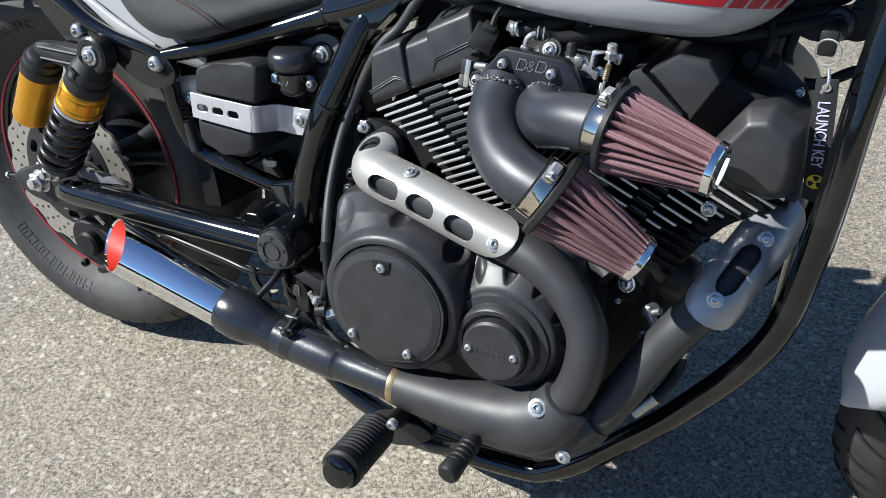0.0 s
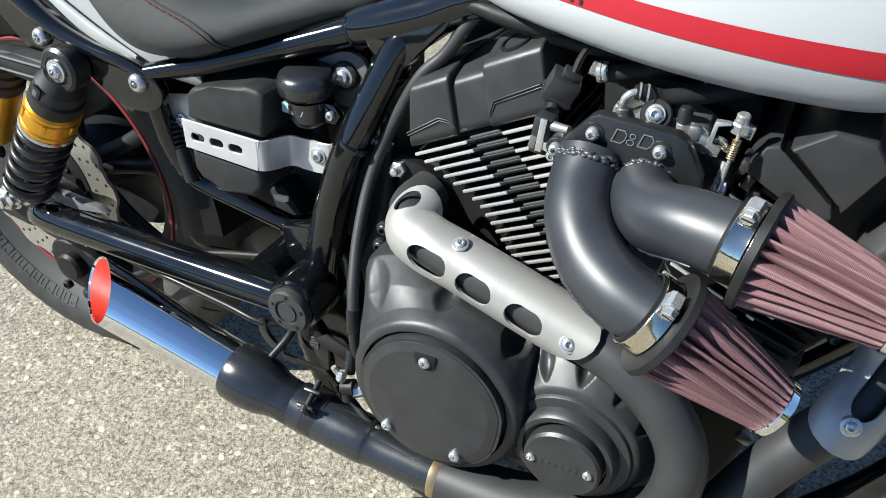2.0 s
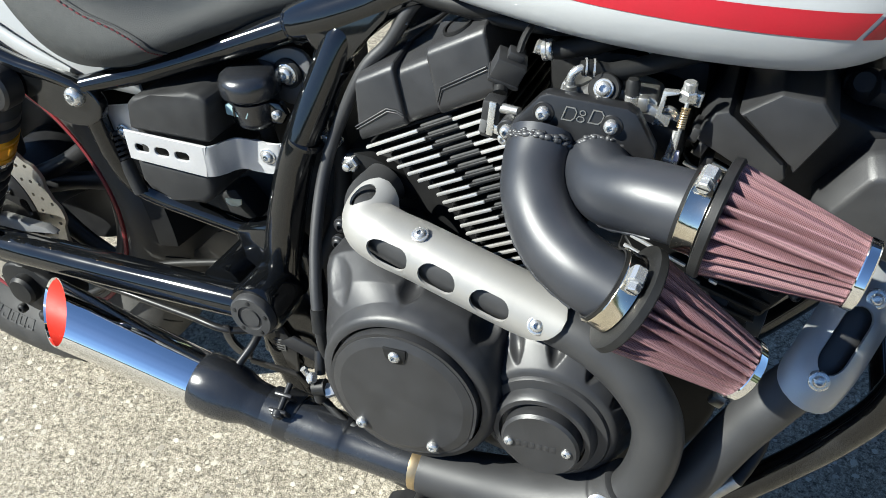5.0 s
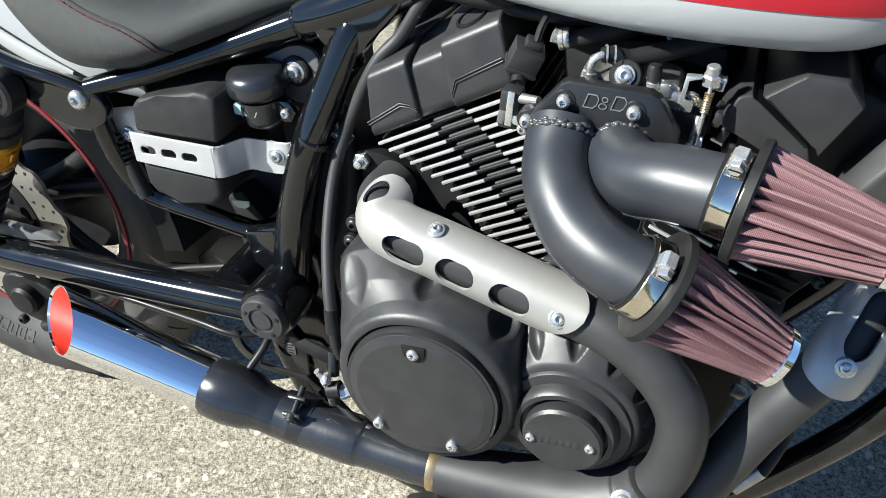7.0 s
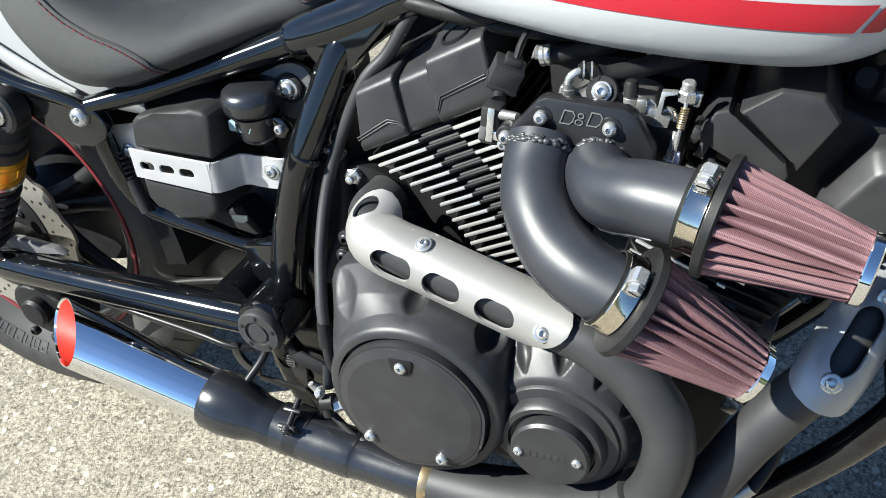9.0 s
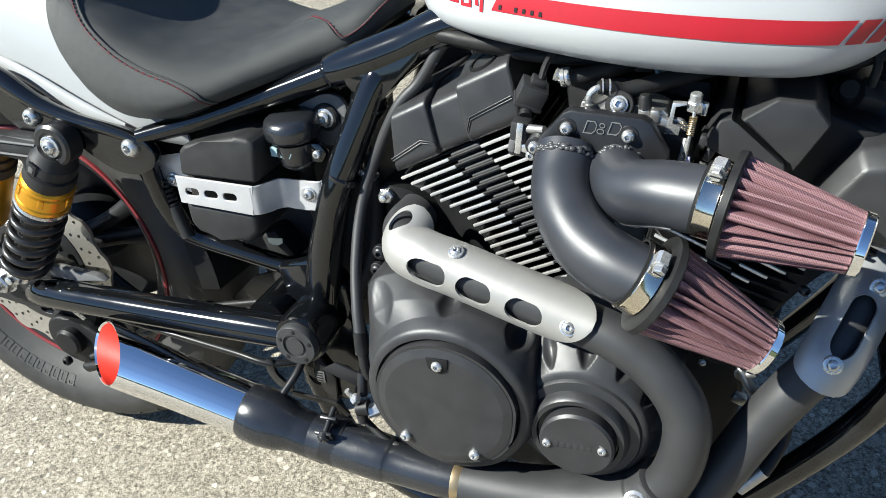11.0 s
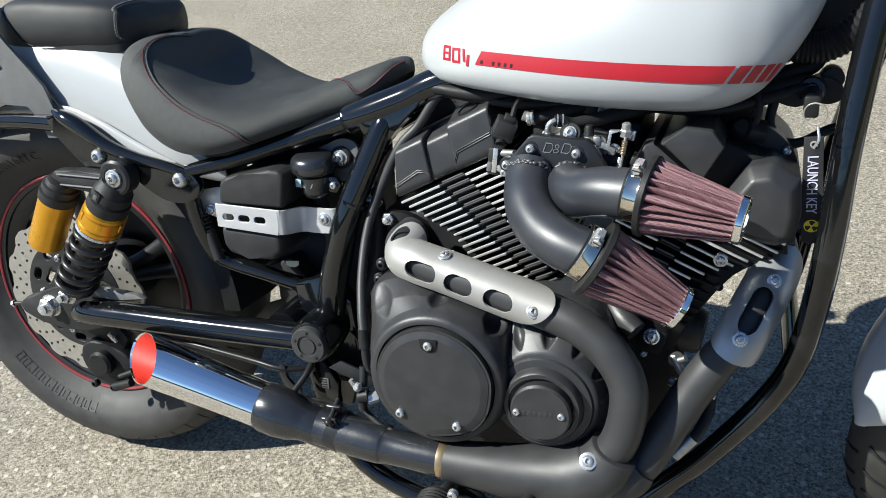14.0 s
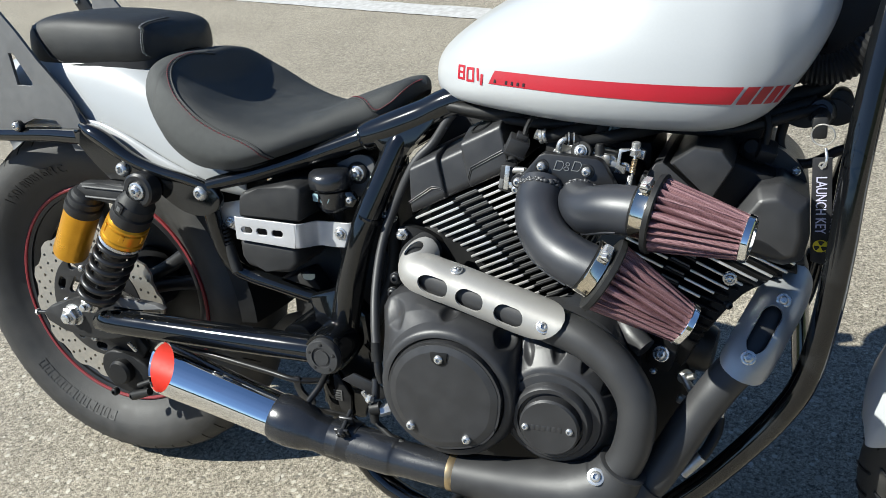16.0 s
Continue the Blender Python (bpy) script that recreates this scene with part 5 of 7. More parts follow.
def rear_head():
    """Three lobes of the rocker cover side by side, sheared forward, each with a flat face and a top that runs back."""
    hd = group_of("rear_head_cover", REAR_CYL)
    m = REAR_M

    def lobe(s0, s1, face, ridge, crown, slip=0.0, bevel=0.0045):
        # profile (y, h) swept from s0 to s1; slip moves the rear corner of the top along the fins
        bm = bmesh.new()
        prof = [(face + 0.004, 0.006), (face, 0.014), (face + 0.003, ridge - 0.004), (face + 0.009, ridge), (face + 0.050, crown), (0.075, crown - 0.004), (0.10, 0.04), (0.105, 0.006)]
        loops = []
        for s, e in ((s0, slip), (s1, 0.0)):
            loops.append([m @ V(s + (0.23 + e) * (h - 0.012), y, h) for y, h in prof])
        rings(bm, loops)
        bmesh.ops.bevel(bm, geom=bm.edges[:], offset=bevel, segments=3, affect="EDGES", profile=0.6, clamp_overlap=True)
        return bm
    part("cover_lobe", lobe(-0.063, -0.006, -0.1265, 0.066, 0.072, 0.22), CAST, hd, "black cast rocker cover lobe")
    part("cover_middle", lobe(-0.010, 0.036, -0.1215, 0.059, 0.068), CAST, hd)
    part("cover_lobe", lobe(0.0315, 0.094, -0.1270, 0.067, 0.078), CAST, hd)
    out = m.to_3x3() @ V(0, -0.22, 1)
    part("plug_recess", lathe([(0, 0.0165), (0.0022, 0.0160), (0.0022, 0.0135), (-0.006, 0.0120), (-0.006, 0)], m @ V(0.074, -0.100, 0.0715), out, 32), DARKCAST, hd, "dark round recess")
    # raised double line along the foot of the outer lobes, stepping down at one end
    for pts in ([(-0.062, 0.020), (-0.022, 0.0265), (-0.012, 0.0215), (-0.006, 0.016)], [(0.034, 0.017), (0.041, 0.0285), (0.090, 0.032)]):
        for lift in (0.0, 0.0028):
            part("cover_ridge", tube([m @ V(s + 0.23 * (h - 0.012), -0.1268, h + lift) for s, h in pts], 0.0007, 6, 1), CAST, hd)
    return hd


rear_head()


def front_head():
    hd = group_of("front_head_cover", FRONT_CYL)
    m = FRONT_M

    def block(outline, face, back, chamfer, bevel=0.003):
        """A casting with a flat face: outline (s, h), and a sloped border round the face."""
        cs, ch = sum(p[0] for p in outline) / len(outline), sum(p[1] for p in outline) / len(outline)
        bm = bmesh.new()
        loops = []
        for y, k in ((back, 1.0), (face + chamfer, 1.0), (face, 1.0 - chamfer * 16)):
            loops.append([m @ V(cs + (s - cs) * k, y, ch + (h - ch) * k) for s, h in outline])
        rings(bm, loops)
        bmesh.ops.bevel(bm, geom=bm.edges[:], offset=bevel, segments=2, affect="EDGES", profile=0.6, clamp_overlap=True)
        return bm
    part("cover_lobe", block([(-0.094, 0.070), (-0.077, 0.100), (-0.049, 0.109), (-0.029, 0.098), (-0.033, 0.048), (-0.040, 0.0555)], -0.178, 0.03, 0.004), CAST, hd, "black cast rocker cover lobe")
    part("cover_strip", block([(-0.111, 0.036), (-0.109, 0.062), (-0.101, 0.069), (-0.0965, 0.066), (-0.0425, 0.0525), (-0.035, 0.042), (-0.039, 0.030)], -0.178, 0.03, 0.003, 0.002), CAST, hd)
    part("cover_middle", block([(-0.100, 0.008), (-0.096, 0.060), (-0.060, 0.092), (0.030, 0.098), (0.070, 0.060), (0.074, 0.008)], -0.138, 0.05, 0.004), DARKCAST, hd)
    part("cover_lobe", block([(-0.006, 0.030), (0.004, 0.086), (0.026, 0.102), (0.062, 0.096), (0.082, 0.060), (0.090, 0.030), (0.074, 0.014), (0.030, 0.006), (0.006, 0.012)], -0.176, 0.04, 0.018, 0.004), CAST, hd)
    part("lobe_pad", slab([(0.066, 0.026), (0.080, 0.030), (0.080, 0.040), (0.070, 0.042)], m @ Matrix(((1, 0, 0, 0), (0, 0, -1, -0.160), (0, 1, 0, 0), (0, 0, 0, 1))), 0.006, 0.002), CAST, hd)
    for k in range(3):
        part("step_rib", box(m @ V(-0.111 + 0.010 * k, -0.165, 0.038 - 0.0085 * k), (0.0075, 0.026, 0.0125), m.to_3x3(), 0.0015), CAST, hd)
    # rounded end of the cover, beyond the front lobe
    part("cover_end", slab(glide([(1.070, 0.668), (1.092, 0.6735), (1.1142, 0.6674), (1.1338, 0.6518), (1.1446, 0.6366), (1.1490, 0.6149), (1.1329, 0.5973), (1.1050, 0.5902), (1.075, 0.62)], 3, True), side(0.03), 0.110, 0.016, 4), CAST, hd)
    part("plug_boss", lathe([(-0.03, 0.020), (0.0, 0.020), (0.003, 0.017), (0.003, 0)], (1.093, -0.112, 0.6265), (0, -0.75, 0.66), 26), DARKCAST, hd)
    bolt((1.0925, -0.118, 0.6335), hd, 0.0070, axis=(0, -0.75, 0.66), mat=STEEL, washer=0.010)
    bolt(m @ V(0.040, -0.100, 0.106), hd, 0.005, mat=STEEL)
    bolt((1.0719, -0.127, 0.5150), hd, 0.0062, washer=0.0085)
    bolt((1.0725, -0.120, 0.4770), hd, 0.0050, axis=(0.5, -0.8, 0), mat=SATIN)
    # round horn and sensor that hang in front of the cover
    hn = group_of("horn", bike)
    part("horn_disc", lathe([(0, 0), (0, 0.026), (0.006, 0.030), (0.014, 0.030), (0.020, 0.024), (0.022, 0.010), (0.022, 0)], (1.066, -0.040, 0.690), (0, -1, 0.1), 36), FLAT, hn, "round black horn")
    part("sensor", lathe([(0, 0.014), (0.012, 0.016), (0.030, 0.012), (0.034, 0.008), (0.034, 0)], (1.090, -0.070, 0.655), (-0.2, -0.8, 0.5), 20), FLAT, hn)
    part("sensor_plug", box((1.100, -0.098, 0.668), (0.022, 0.026, 0.018), Euler((0.5, 0.3, 0.2)).to_matrix(), 0.004), FLAT, hn)
    part("sensor_lead", tube([(1.098, -0.10, 0.676), (1.10, -0.10, 0.70), (1.085, -0.08, 0.73)], 0.004, 10), RUBBER, hn)


front_head()


def intake():
    it = group_of("intake_manifold", bike, (0, 0.003, 0.004))
    # milled plate at the mouth of the throttle bodies
    out = [(0.826, 0.632), (0.832, 0.645), (0.855, 0.672), (0.861, 0.6745), (0.922, 0.6705), (0.929, 0.667), (0.945, 0.640), (0.945, 0.625), (0.935, 0.606), (0.85, 0.606), (0.830, 0.620)]
    pl = part("intake_plate", slab(out, side(-0.192), 0.014, 0.0025), SATIN, it, "black milled intake plate with engraved outlined mark")
    for p in ((0.8585, -0.206, 0.6590), (0.9115, -0.206, 0.6555), (0.829, -0.204, 0.638)):
        part("boss", lathe([(-0.012, 0.0088), (0.000, 0.0088), (0.001, 0.0080), (0.001, 0)], p, (0, -1, 0), 22), SATIN, pl)
        bolt(V(*p) + V(0, -0.001, 0), pl, 0.0056, tall=1.1)
    # engraved mark, as plain outlined blocks
    def engraved(o, share):
        cx, cz = sum(p[0] for p in o) / len(o), sum(p[1] for p in o) / len(o)
        part("engraved_block", plate(o, [[(cx + (a - cx) * share, cz + (b - cz) * share) for a, b in o]], side(-0.2063), 0.0006), ALU, pl)
    for x in (0.8722, 0.8930):
        engraved([(x, 0.6552), (x + 0.0080, 0.6546), (x + 0.0110, 0.6575), (x + 0.0128, 0.6630), (x + 0.0110, 0.6662), (x + 0.0040, 0.6668)], 0.84)
    engraved(circle(0.8876, 0.6573, 0.0034, 10, 0.0026), 0.74)
    engraved(circle(0.8892, 0.6627, 0.0026, 10, 0.0024), 0.70)
    end_a, axis_a = V(0.949, -0.292, 0.565), V(0.082, 0.012, -0.050).normalized()
    a = [V(0.857, -0.196, 0.634), V(0.857, -0.214, 0.618), V(0.864, -0.238, 0.602), V(0.884, -0.263, 0.585), V(0.912, -0.281, 0.5745), end_a]
    end_b, axis_b = V(0.998, -0.269, 0.630), V(0.09, -0.013, -0.0145).normalized()
    b = [V(0.902, -0.194, 0.619), V(0.906, -0.214, 0.617), V(0.922, -0.238, 0.619), V(0.952, -0.254, 0.627), end_b]
    part("intake_runner", tube(a, 0.0275, 30, 8), INTAKE, it, "dark grey coated mandrel-bent intake runner")
    part("intake_runner", tube(b, 0.0275, 30, 8), INTAKE, it, "dark grey coated mandrel-bent intake runner")
    # mould seams and weld crust at the runners' roots
    rng = random.Random(8)
    for pts, o in ((a, (-0.75, -0.35, -0.5)), (b, (0.25, -0.70, -0.62))):
        line = glide([tuple(p) for p in pts], 8)
        seam = []
        for p, s, u in along(line):
            w = Vector(o)
            d = s.cross(u)
            w = (w - d * w.dot(d)).normalized()
            seam.append(p + w * 0.0275)
        part("seam", tube(seam[6:-6], [0.0013 + 0.0004 * math.sin(2.1 * k) for k in range(len(seam[6:-6]))], 6, 1), INTAKE, it)
    # weld fillets round the runners' roots: overlapping uneven beads
    for root, way, q0, q1, n in ((a[0], a[1] - a[0], 0.10, 0.98, 62), (b[0], b[1] - b[0], 0.30, 1.30, 72)):
        d = way.normalized()
        s = d.cross(V(0, 0, 1)).normalized()
        u = s.cross(d)
        bm = bmesh.new()
        for k in range(n):
            q = math.pi * (q0 + (q1 - q0) * k / n)
            at = root + d * (0.0095 + rng.uniform(-0.0028, 0.0022)) + (s * math.cos(q) + u * math.sin(q)) * (0.0270 + rng.uniform(-0.0006, 0.0006))
            g = rng.uniform(0.0018, 0.0034)
            own = bmesh.new()
            bmesh.ops.create_icosphere(own, subdivisions=2, radius=g)
            bmesh.ops.scale(own, vec=(rng.uniform(0.8, 1.4), 0.8, rng.uniform(0.5, 0.9)), verts=own.verts)
            bmesh.ops.translate(own, vec=at, verts=own.verts)
            merged(bm, own)
        part("weld_fillet", bm, WELD, it, "uneven grey weld")
    return (end_a, axis_a), (end_b, axis_b)


RUN_A, RUN_B = intake()


def pod_filter(at, axis, length, r0, r1, clamp_up):
    """A tapered pod filter: rubber collar, hose clamp, pleated gauze and chrome end ring."""
    f = group_of("pod_filter", bike, (0, 0.003, 0.004))
    at, axis = Vector(at), Vector(axis).normalized()
    up = Vector(clamp_up)
    up = (up - axis * up.dot(axis)).normalized()
    s = axis.cross(up)
    band = part("clamp_band", lathe([(-0.0195, 0.0290), (-0.0195, 0.0306), (-0.0190, 0.0311), (-0.0182, 0.0309), (-0.0062, 0.0309), (-0.0054, 0.0311), (-0.005, 0.0306), (-0.005, 0.0290)], at, axis, 56), CLAMP, f, "shiny straw-tinted steel hose clamp")
    turn = Matrix((axis, s, up)).transposed()
    for k in range(9):
        q = 0.75 + 0.055 * k
        n = up * math.cos(q) - s * math.sin(q)
        t = Matrix((axis, n.cross(axis), n)).transposed()
        part("clamp_slot", box(at - axis * 0.0122 + n * 0.0309, (0.0062, 0.0010, 0.0004), t, 0.0001), SATIN, band)
    part("collar", lathe([(-0.022, 0.0275), (-0.022, 0.0293), (-0.004, 0.0293), (-0.0035, r0 - 0.001), (-0.0025, r0 + 0.0022), (0.0030, r0 + 0.0030), (0.0046, r0 + 0.0012), (0.0046, 0)], at, axis, 52), RUBBER, f, "black rubber collar")
    # worm housing and hexagon screw on the band
    q = at - axis * 0.0122 + up * 0.0335
    house = bmesh.new()
    rings(house, [[q + s * w + axis * (a * k) + up * (b * k) for a, b in ((-0.0058, -0.003), (-0.0058, 0.0025), (-0.0035, 0.0056), (0.0035, 0.0056), (0.0058, 0.0025), (0.0058, -0.003))] for w, k in ((-0.0075, 0.8), (-0.0062, 1.0), (0.0042, 1.0), (0.0050, 0.85))])
    part("clamp_housing", house, STEEL, f, angle=25)
    screw = part("clamp_screw", lathe([(0, 0.0046), (0.0010, 0.0062), (0.0016, 0.0062), (0.0018, 0.0052), (0.0066, 0.0052), (0.0074, 0.0044), (0.0074, 0)], q + s * 0.0050 + up * 0.0010, s, 6), STEEL, f, angle=20)
    part("screw_slot", box(q + s * 0.0124 + up * 0.0010, (0.0082, 0.0006, 0.0011), turn, 0.0), RUBBER, screw)
    # pleats with rounded crests and deep narrow valleys
    pleats, per, steps = 25, 12, 8
    n = pleats * per
    bm = bmesh.new()
    uvl = bm.loops.layers.uv.new("weave")
    loops = []
    for j in range(steps + 1):
        t = j / steps
        r = r0 + (r1 - r0) * t
        depth = 0.0105 * (1.0 - 0.30 * t)
        loop = []
        for k in range(n):
            bend = 0.0020 * math.sin(3.1 * t + (k // per) * 1.7)
            a = 2 * math.pi * k / n + bend / r
            w = abs(((k / per) % 1.0) * 2 - 1)
            w = 1 - (1 - w) ** 1.7
            loop.append(at + axis * (0.0042 + length * t) + (up * math.cos(a) + s * math.sin(a)) * (r - depth * (1 - w)))
        loops.append(loop)
    made = rings(bm, loops, cap=False)
    index = {}
    for j, loop in enumerate(made):
        for k, v in enumerate(loop):
            index[v] = (j, k)
    for face in bm.faces:
        ks = [index[v][1] for v in face.verts]
        wrap = max(ks) - min(ks) > n / 2
        for lp in face.loops:
            j, k = index[lp.vert]
            k = k + n if wrap and k < n / 2 else k
            lp[uvl].uv = (k / per * 0.0170, j / steps * length)
    part("gauze", bm, GAUZE, f, "pleated dusty red oiled cotton gauze", angle=75)
    e = at + axis * (0.0042 + length)
    part("end_cap", lathe([(-0.002, r1 - 0.006), (-0.0015, r1 + 0.0012), (-0.0008, r1 + 0.0018), (0.0052, r1 + 0.0012), (0.0062, r1), (0.0062, r1 - 0.002), (0.0040, r1 - 0.005), (0.0040, 0)], e, axis, 48), CHROME, f, "chromed end ring")
    return f


pod_filter(RUN_B[0], RUN_B[1], 0.0890, 0.0405, 0.0235, (-0.15, -0.25, 1))
pod_filter(RUN_A[0], RUN_A[1], 0.0950, 0.0405, 0.0235, (0.5, -0.35, 0.6))


def exhaust():
    ex = group_of("exhaust", bike)
    # rear header, its guard, and the sweep down into the collector
    rear = [V(0.668, -0.108, 0.513), V(0.662, -0.141, 0.506), V(0.690, -0.171, 0.500), V(0.74, -0.181, 0.488), V(0.80, -0.188, 0.474), V(0.87, -0.197, 0.458), V(0.915, -0.205, 0.446), V(0.954, -0.213, 0.420),
            V(0.978, -0.219, 0.384), V(0.981, -0.223, 0.343), V(0.969, -0.225, 0.297), V(0.940, -0.225, 0.259)]
    part("rear_header", tube(rear, 0.0235, 26, 7), HEADER, ex, "matte black rear exhaust header")
    guard = [V(0.678, -0.133, 0.517), V(0.677, -0.163, 0.500), V(0.702, -0.177, 0.496), V(0.74, -0.181, 0.488), V(0.80, -0.188, 0.474), V(0.86, -0.195, 0.460), V(0.888, -0.199, 0.4535)]
    g = part("heat_shield", shell(guard, 0.0300, 1.32, [(0.240, 0.390, 0.10, 0.75), (0.440, 0.592, 0.10, 0.75), (0.654, 0.808, 0.10, 0.75), (0.034, 0.125, 0.05, 0.80)], 0.0025, (0.25, -0.80, 0.60), 0.058), SHIELD, ex, "pale satin slotted heat shield")
    bolt((0.742, -0.191, 0.516), g, 0.0058, axis=(0.05, -0.35, 0.93), washer=0.0082)
    bolt((0.865, -0.2225, 0.4665), g, 0.0062, axis=(0.2, -0.85, 0.5), washer=0.0088)
    bolt((0.648, -0.134, 0.498), g, 0.005, axis=(-0.8, -0.5, 0.2))
    # flange at the rear head
    fl = part("exhaust_flange", slab(glide([(0.620, 0.535), (0.634, 0.541), (0.665, 0.535), (0.70, 0.512), (0.695, 0.495), (0.66, 0.505), (0.625, 0.518)], 3, True), side(-0.096), 0.012, 0.003), DARKCAST, ex)
    hexnut((0.630, -0.108, 0.530), fl, 0.0095, 0.007)
    part("stud", lathe([(0, 0.0045), (0.014, 0.0045), (0.015, 0.003), (0.015, 0)], (0.630, -0.108, 0.530), (0, -1, 0), 12), STEEL, fl)
    front = [V(1.085, 0.0, 0.522), V(1.118, 0.008, 0.516), V(1.1385, -0.030, 0.503), V(1.1323, -0.0855, 0.4797), V(1.104, -0.148, 0.432), V(1.076, -0.167, 0.397), V(1.048, -0.176, 0.350), V(1.020, -0.191, 0.297), V(0.993, -0.204, 0.255), V(0.95, -0.216, 0.235)]
    part("front_header", tube(front, 0.0235, 26, 7), HEADER, ex, "matte black front exhaust header")
    fg = [V(1.1395, -0.050, 0.4945), V(1.1313, -0.0875, 0.4786), V(1.116, -0.1256, 0.4547), V(1.102, -0.152, 0.429), V(1.090, -0.161, 0.404)]
    g2 = part("heat_shield", shell(fg, 0.0310, 1.38, [(0.46, 0.82, -0.24, 0.34)], 0.0025, (0.05, -0.92, 0.35), 0.026), SHIELDSHADED, ex, "satin silver heat shield with one slot, bluish shade in its colour")
    bolt((1.1345, -0.1240, 0.4930), g2, 0.0058, axis=(0.05, -0.92, 0.35), washer=0.0088)
    bolt((1.1012, -0.1835, 0.4405), g2, 0.0058, axis=(0.05, -0.92, 0.35), washer=0.0088)
    # collector with its cover
    col = [V(0.746, -0.227, 0.2345), V(0.758, -0.227, 0.234), V(0.80, -0.226, 0.233), V(0.86, -0.223, 0.233), V(0.916, -0.221, 0.240), V(0.950, -0.221, 0.261), V(0.967, -0.223, 0.290)]
    cover = part("collector_cover", tube(col, [0.0275, 0.0285, 0.0325, 0.0385, 0.0430, 0.0400, 0.0310], 36, 8), HEADER, ex, "matte black collector cover")
    part("cover_branch", tube([V(0.87, -0.217, 0.229), V(0.93, -0.212, 0.229), V(0.975, -0.206, 0.248), V(0.995, -0.203, 0.266)], [0.034, 0.040, 0.038, 0.029], 32, 7), HEADER, cover)
    part("cover_rim", lathe([(-0.004, 0.0295), (-0.002, 0.0320), (0.001, 0.0320), (0.002, 0.0290), (0.002, 0.0240)], (0.967, -0.223, 0.290), (0.45, -0.02, 0.89), 32), HEADER, cover)
    bolt((0.939, -0.2510, 0.2860), cover, 0.0072, axis=(0.0, -0.80, 0.60), washer=0.011)
    bolt((0.973, -0.2440, 0.222), cover, 0.0068, axis=(0.1, -0.95, 0.1), washer=0.009)
    # link pipe, clamp and muffler
    part("joint_ring", lathe([(0, 0.0265), (0.010, 0.0265), (0.012, 0.025), (0.014, 0.025)], (0.736, -0.227, 0.2345), (1, 0, 0), 36), BRASS, ex, "straw-tinted steel ring")
    mid = [V(0.738, -0.227, 0.2345), V(0.666, -0.225, 0.238), V(0.651, -0.224, 0.239), V(0.631, -0.223, 0.2405), V(0.552, -0.221, 0.2495)]
    part("link_pipe", tube(mid, [0.0250, 0.0250, 0.0275, 0.0285, 0.0285], 30, 5), PIPE, ex, "black link pipe")
    tip, neck = V(0.2580, -0.225, 0.3195), V(0.4580, -0.221, 0.268)
    ax = (neck - tip).normalized()
    n = (neck - tip).length
    part("muffler_cone", lathe([(n, 0.0335), (n + 0.006, 0.0365), (n + 0.030, 0.0370), (n + 0.052, 0.0335), (n + 0.066, 0.0285), (n + 0.075, 0.0272), (n + 0.115, 0.0272), (n + 0.118, 0.025)], tip, ax, 44), PIPE, ex, "satin black muffler cone")
    # the chromed barrel ends in a slanted mouth
    bm = bmesh.new()
    s = ax.cross(V(0, 0, 1)).normalized()
    u = ax.cross(s) * -1
    N = 168

    def drawn(k):
        a = 2 * math.pi * k / N
        return 1 + 0.0022 * math.sin(9 * a + 0.4) + 0.0011 * math.sin(23 * a) + 0.0006 * math.sin(41 * a + 1)
    rows_out = []
    for r, along_k in ((0.0335, n + 0.002), (0.0355, n * 0.5), (0.0376, 0.050)):
        rows_out.append([tip + ax * along_k + (s * math.cos(2 * math.pi * k / N) + u * math.sin(2 * math.pi * k / N)) * r * drawn(k) for k in range(N)])
    mouth = []
    mouth_in = []
    deep = []
    for k in range(N):
        a = 2 * math.pi * k / N
        off = s * math.cos(a) + u * math.sin(a)
        slant = 0.040 * -off.y + 0.020 * off.z
        mouth.append(tip + ax * slant + off * 0.0380 * drawn(k))
        mouth_in.append(tip + ax * slant + off * 0.0366)
        deep.append(tip + ax * (slant + 0.004) + off * 0.0360)
    rows_out += [mouth, mouth_in, deep]
    rings(bm, rows_out, cap=False)
    part("muffler_barrel", bm, CHROME, ex, "polished chrome muffler barrel")
    bm = bmesh.new()
    deep2 = [tip + ax * 0.16 + (s * math.cos(2 * math.pi * k / N) + u * math.sin(2 * math.pi * k / N)) * 0.0325 for k in range(N)]
    rings(bm, [deep, deep2], cap=False)
    bm.faces.new([v for v in bm.verts][N:])
    part("muffler_lining", bm, ORANGE, ex, "bright orange-red lining in the muffler's mouth")
    cl = V(0.578, -0.220, 0.2475)
    part("muffler_clamp", lathe([(-0.010, 0.0285), (-0.010, 0.0305), (0.010, 0.0305), (0.010, 0.0285)], cl, ax, 36), SATIN, ex, "black band clamp")
    for k in (-1, 1):
        part("clamp_ear", box(cl + V(0.002, -0.014 + 0.008 * k, 0.032 + 0.005 * k), (0.022, 0.0045, 0.018), Euler((0.5, 0, 0)).to_matrix(), 0.0015), SATIN, ex)
    part("clamp_screw", tube([cl + V(0.002, -0.030, 0.026), cl + V(0.002, 0.006, 0.046)], 0.0036, 12), SATIN, ex)
    bolt(cl + V(0.002, -0.027, 0.028), ex, 0.0058, axis=(0, -0.87, -0.48), mat=SATIN, washer=0.0075)
    part("hanger_clip", slab(glide([(0.4540, 0.300), (0.4660, 0.300), (0.4655, 0.284), (0.4740, 0.272), (0.4880, 0.266), (0.4860, 0.256), (0.4680, 0.262), (0.4560, 0.278)], 3, True), side(-0.158), 0.005, 0.0012), SATIN, ex, "bent black hanger bracket")
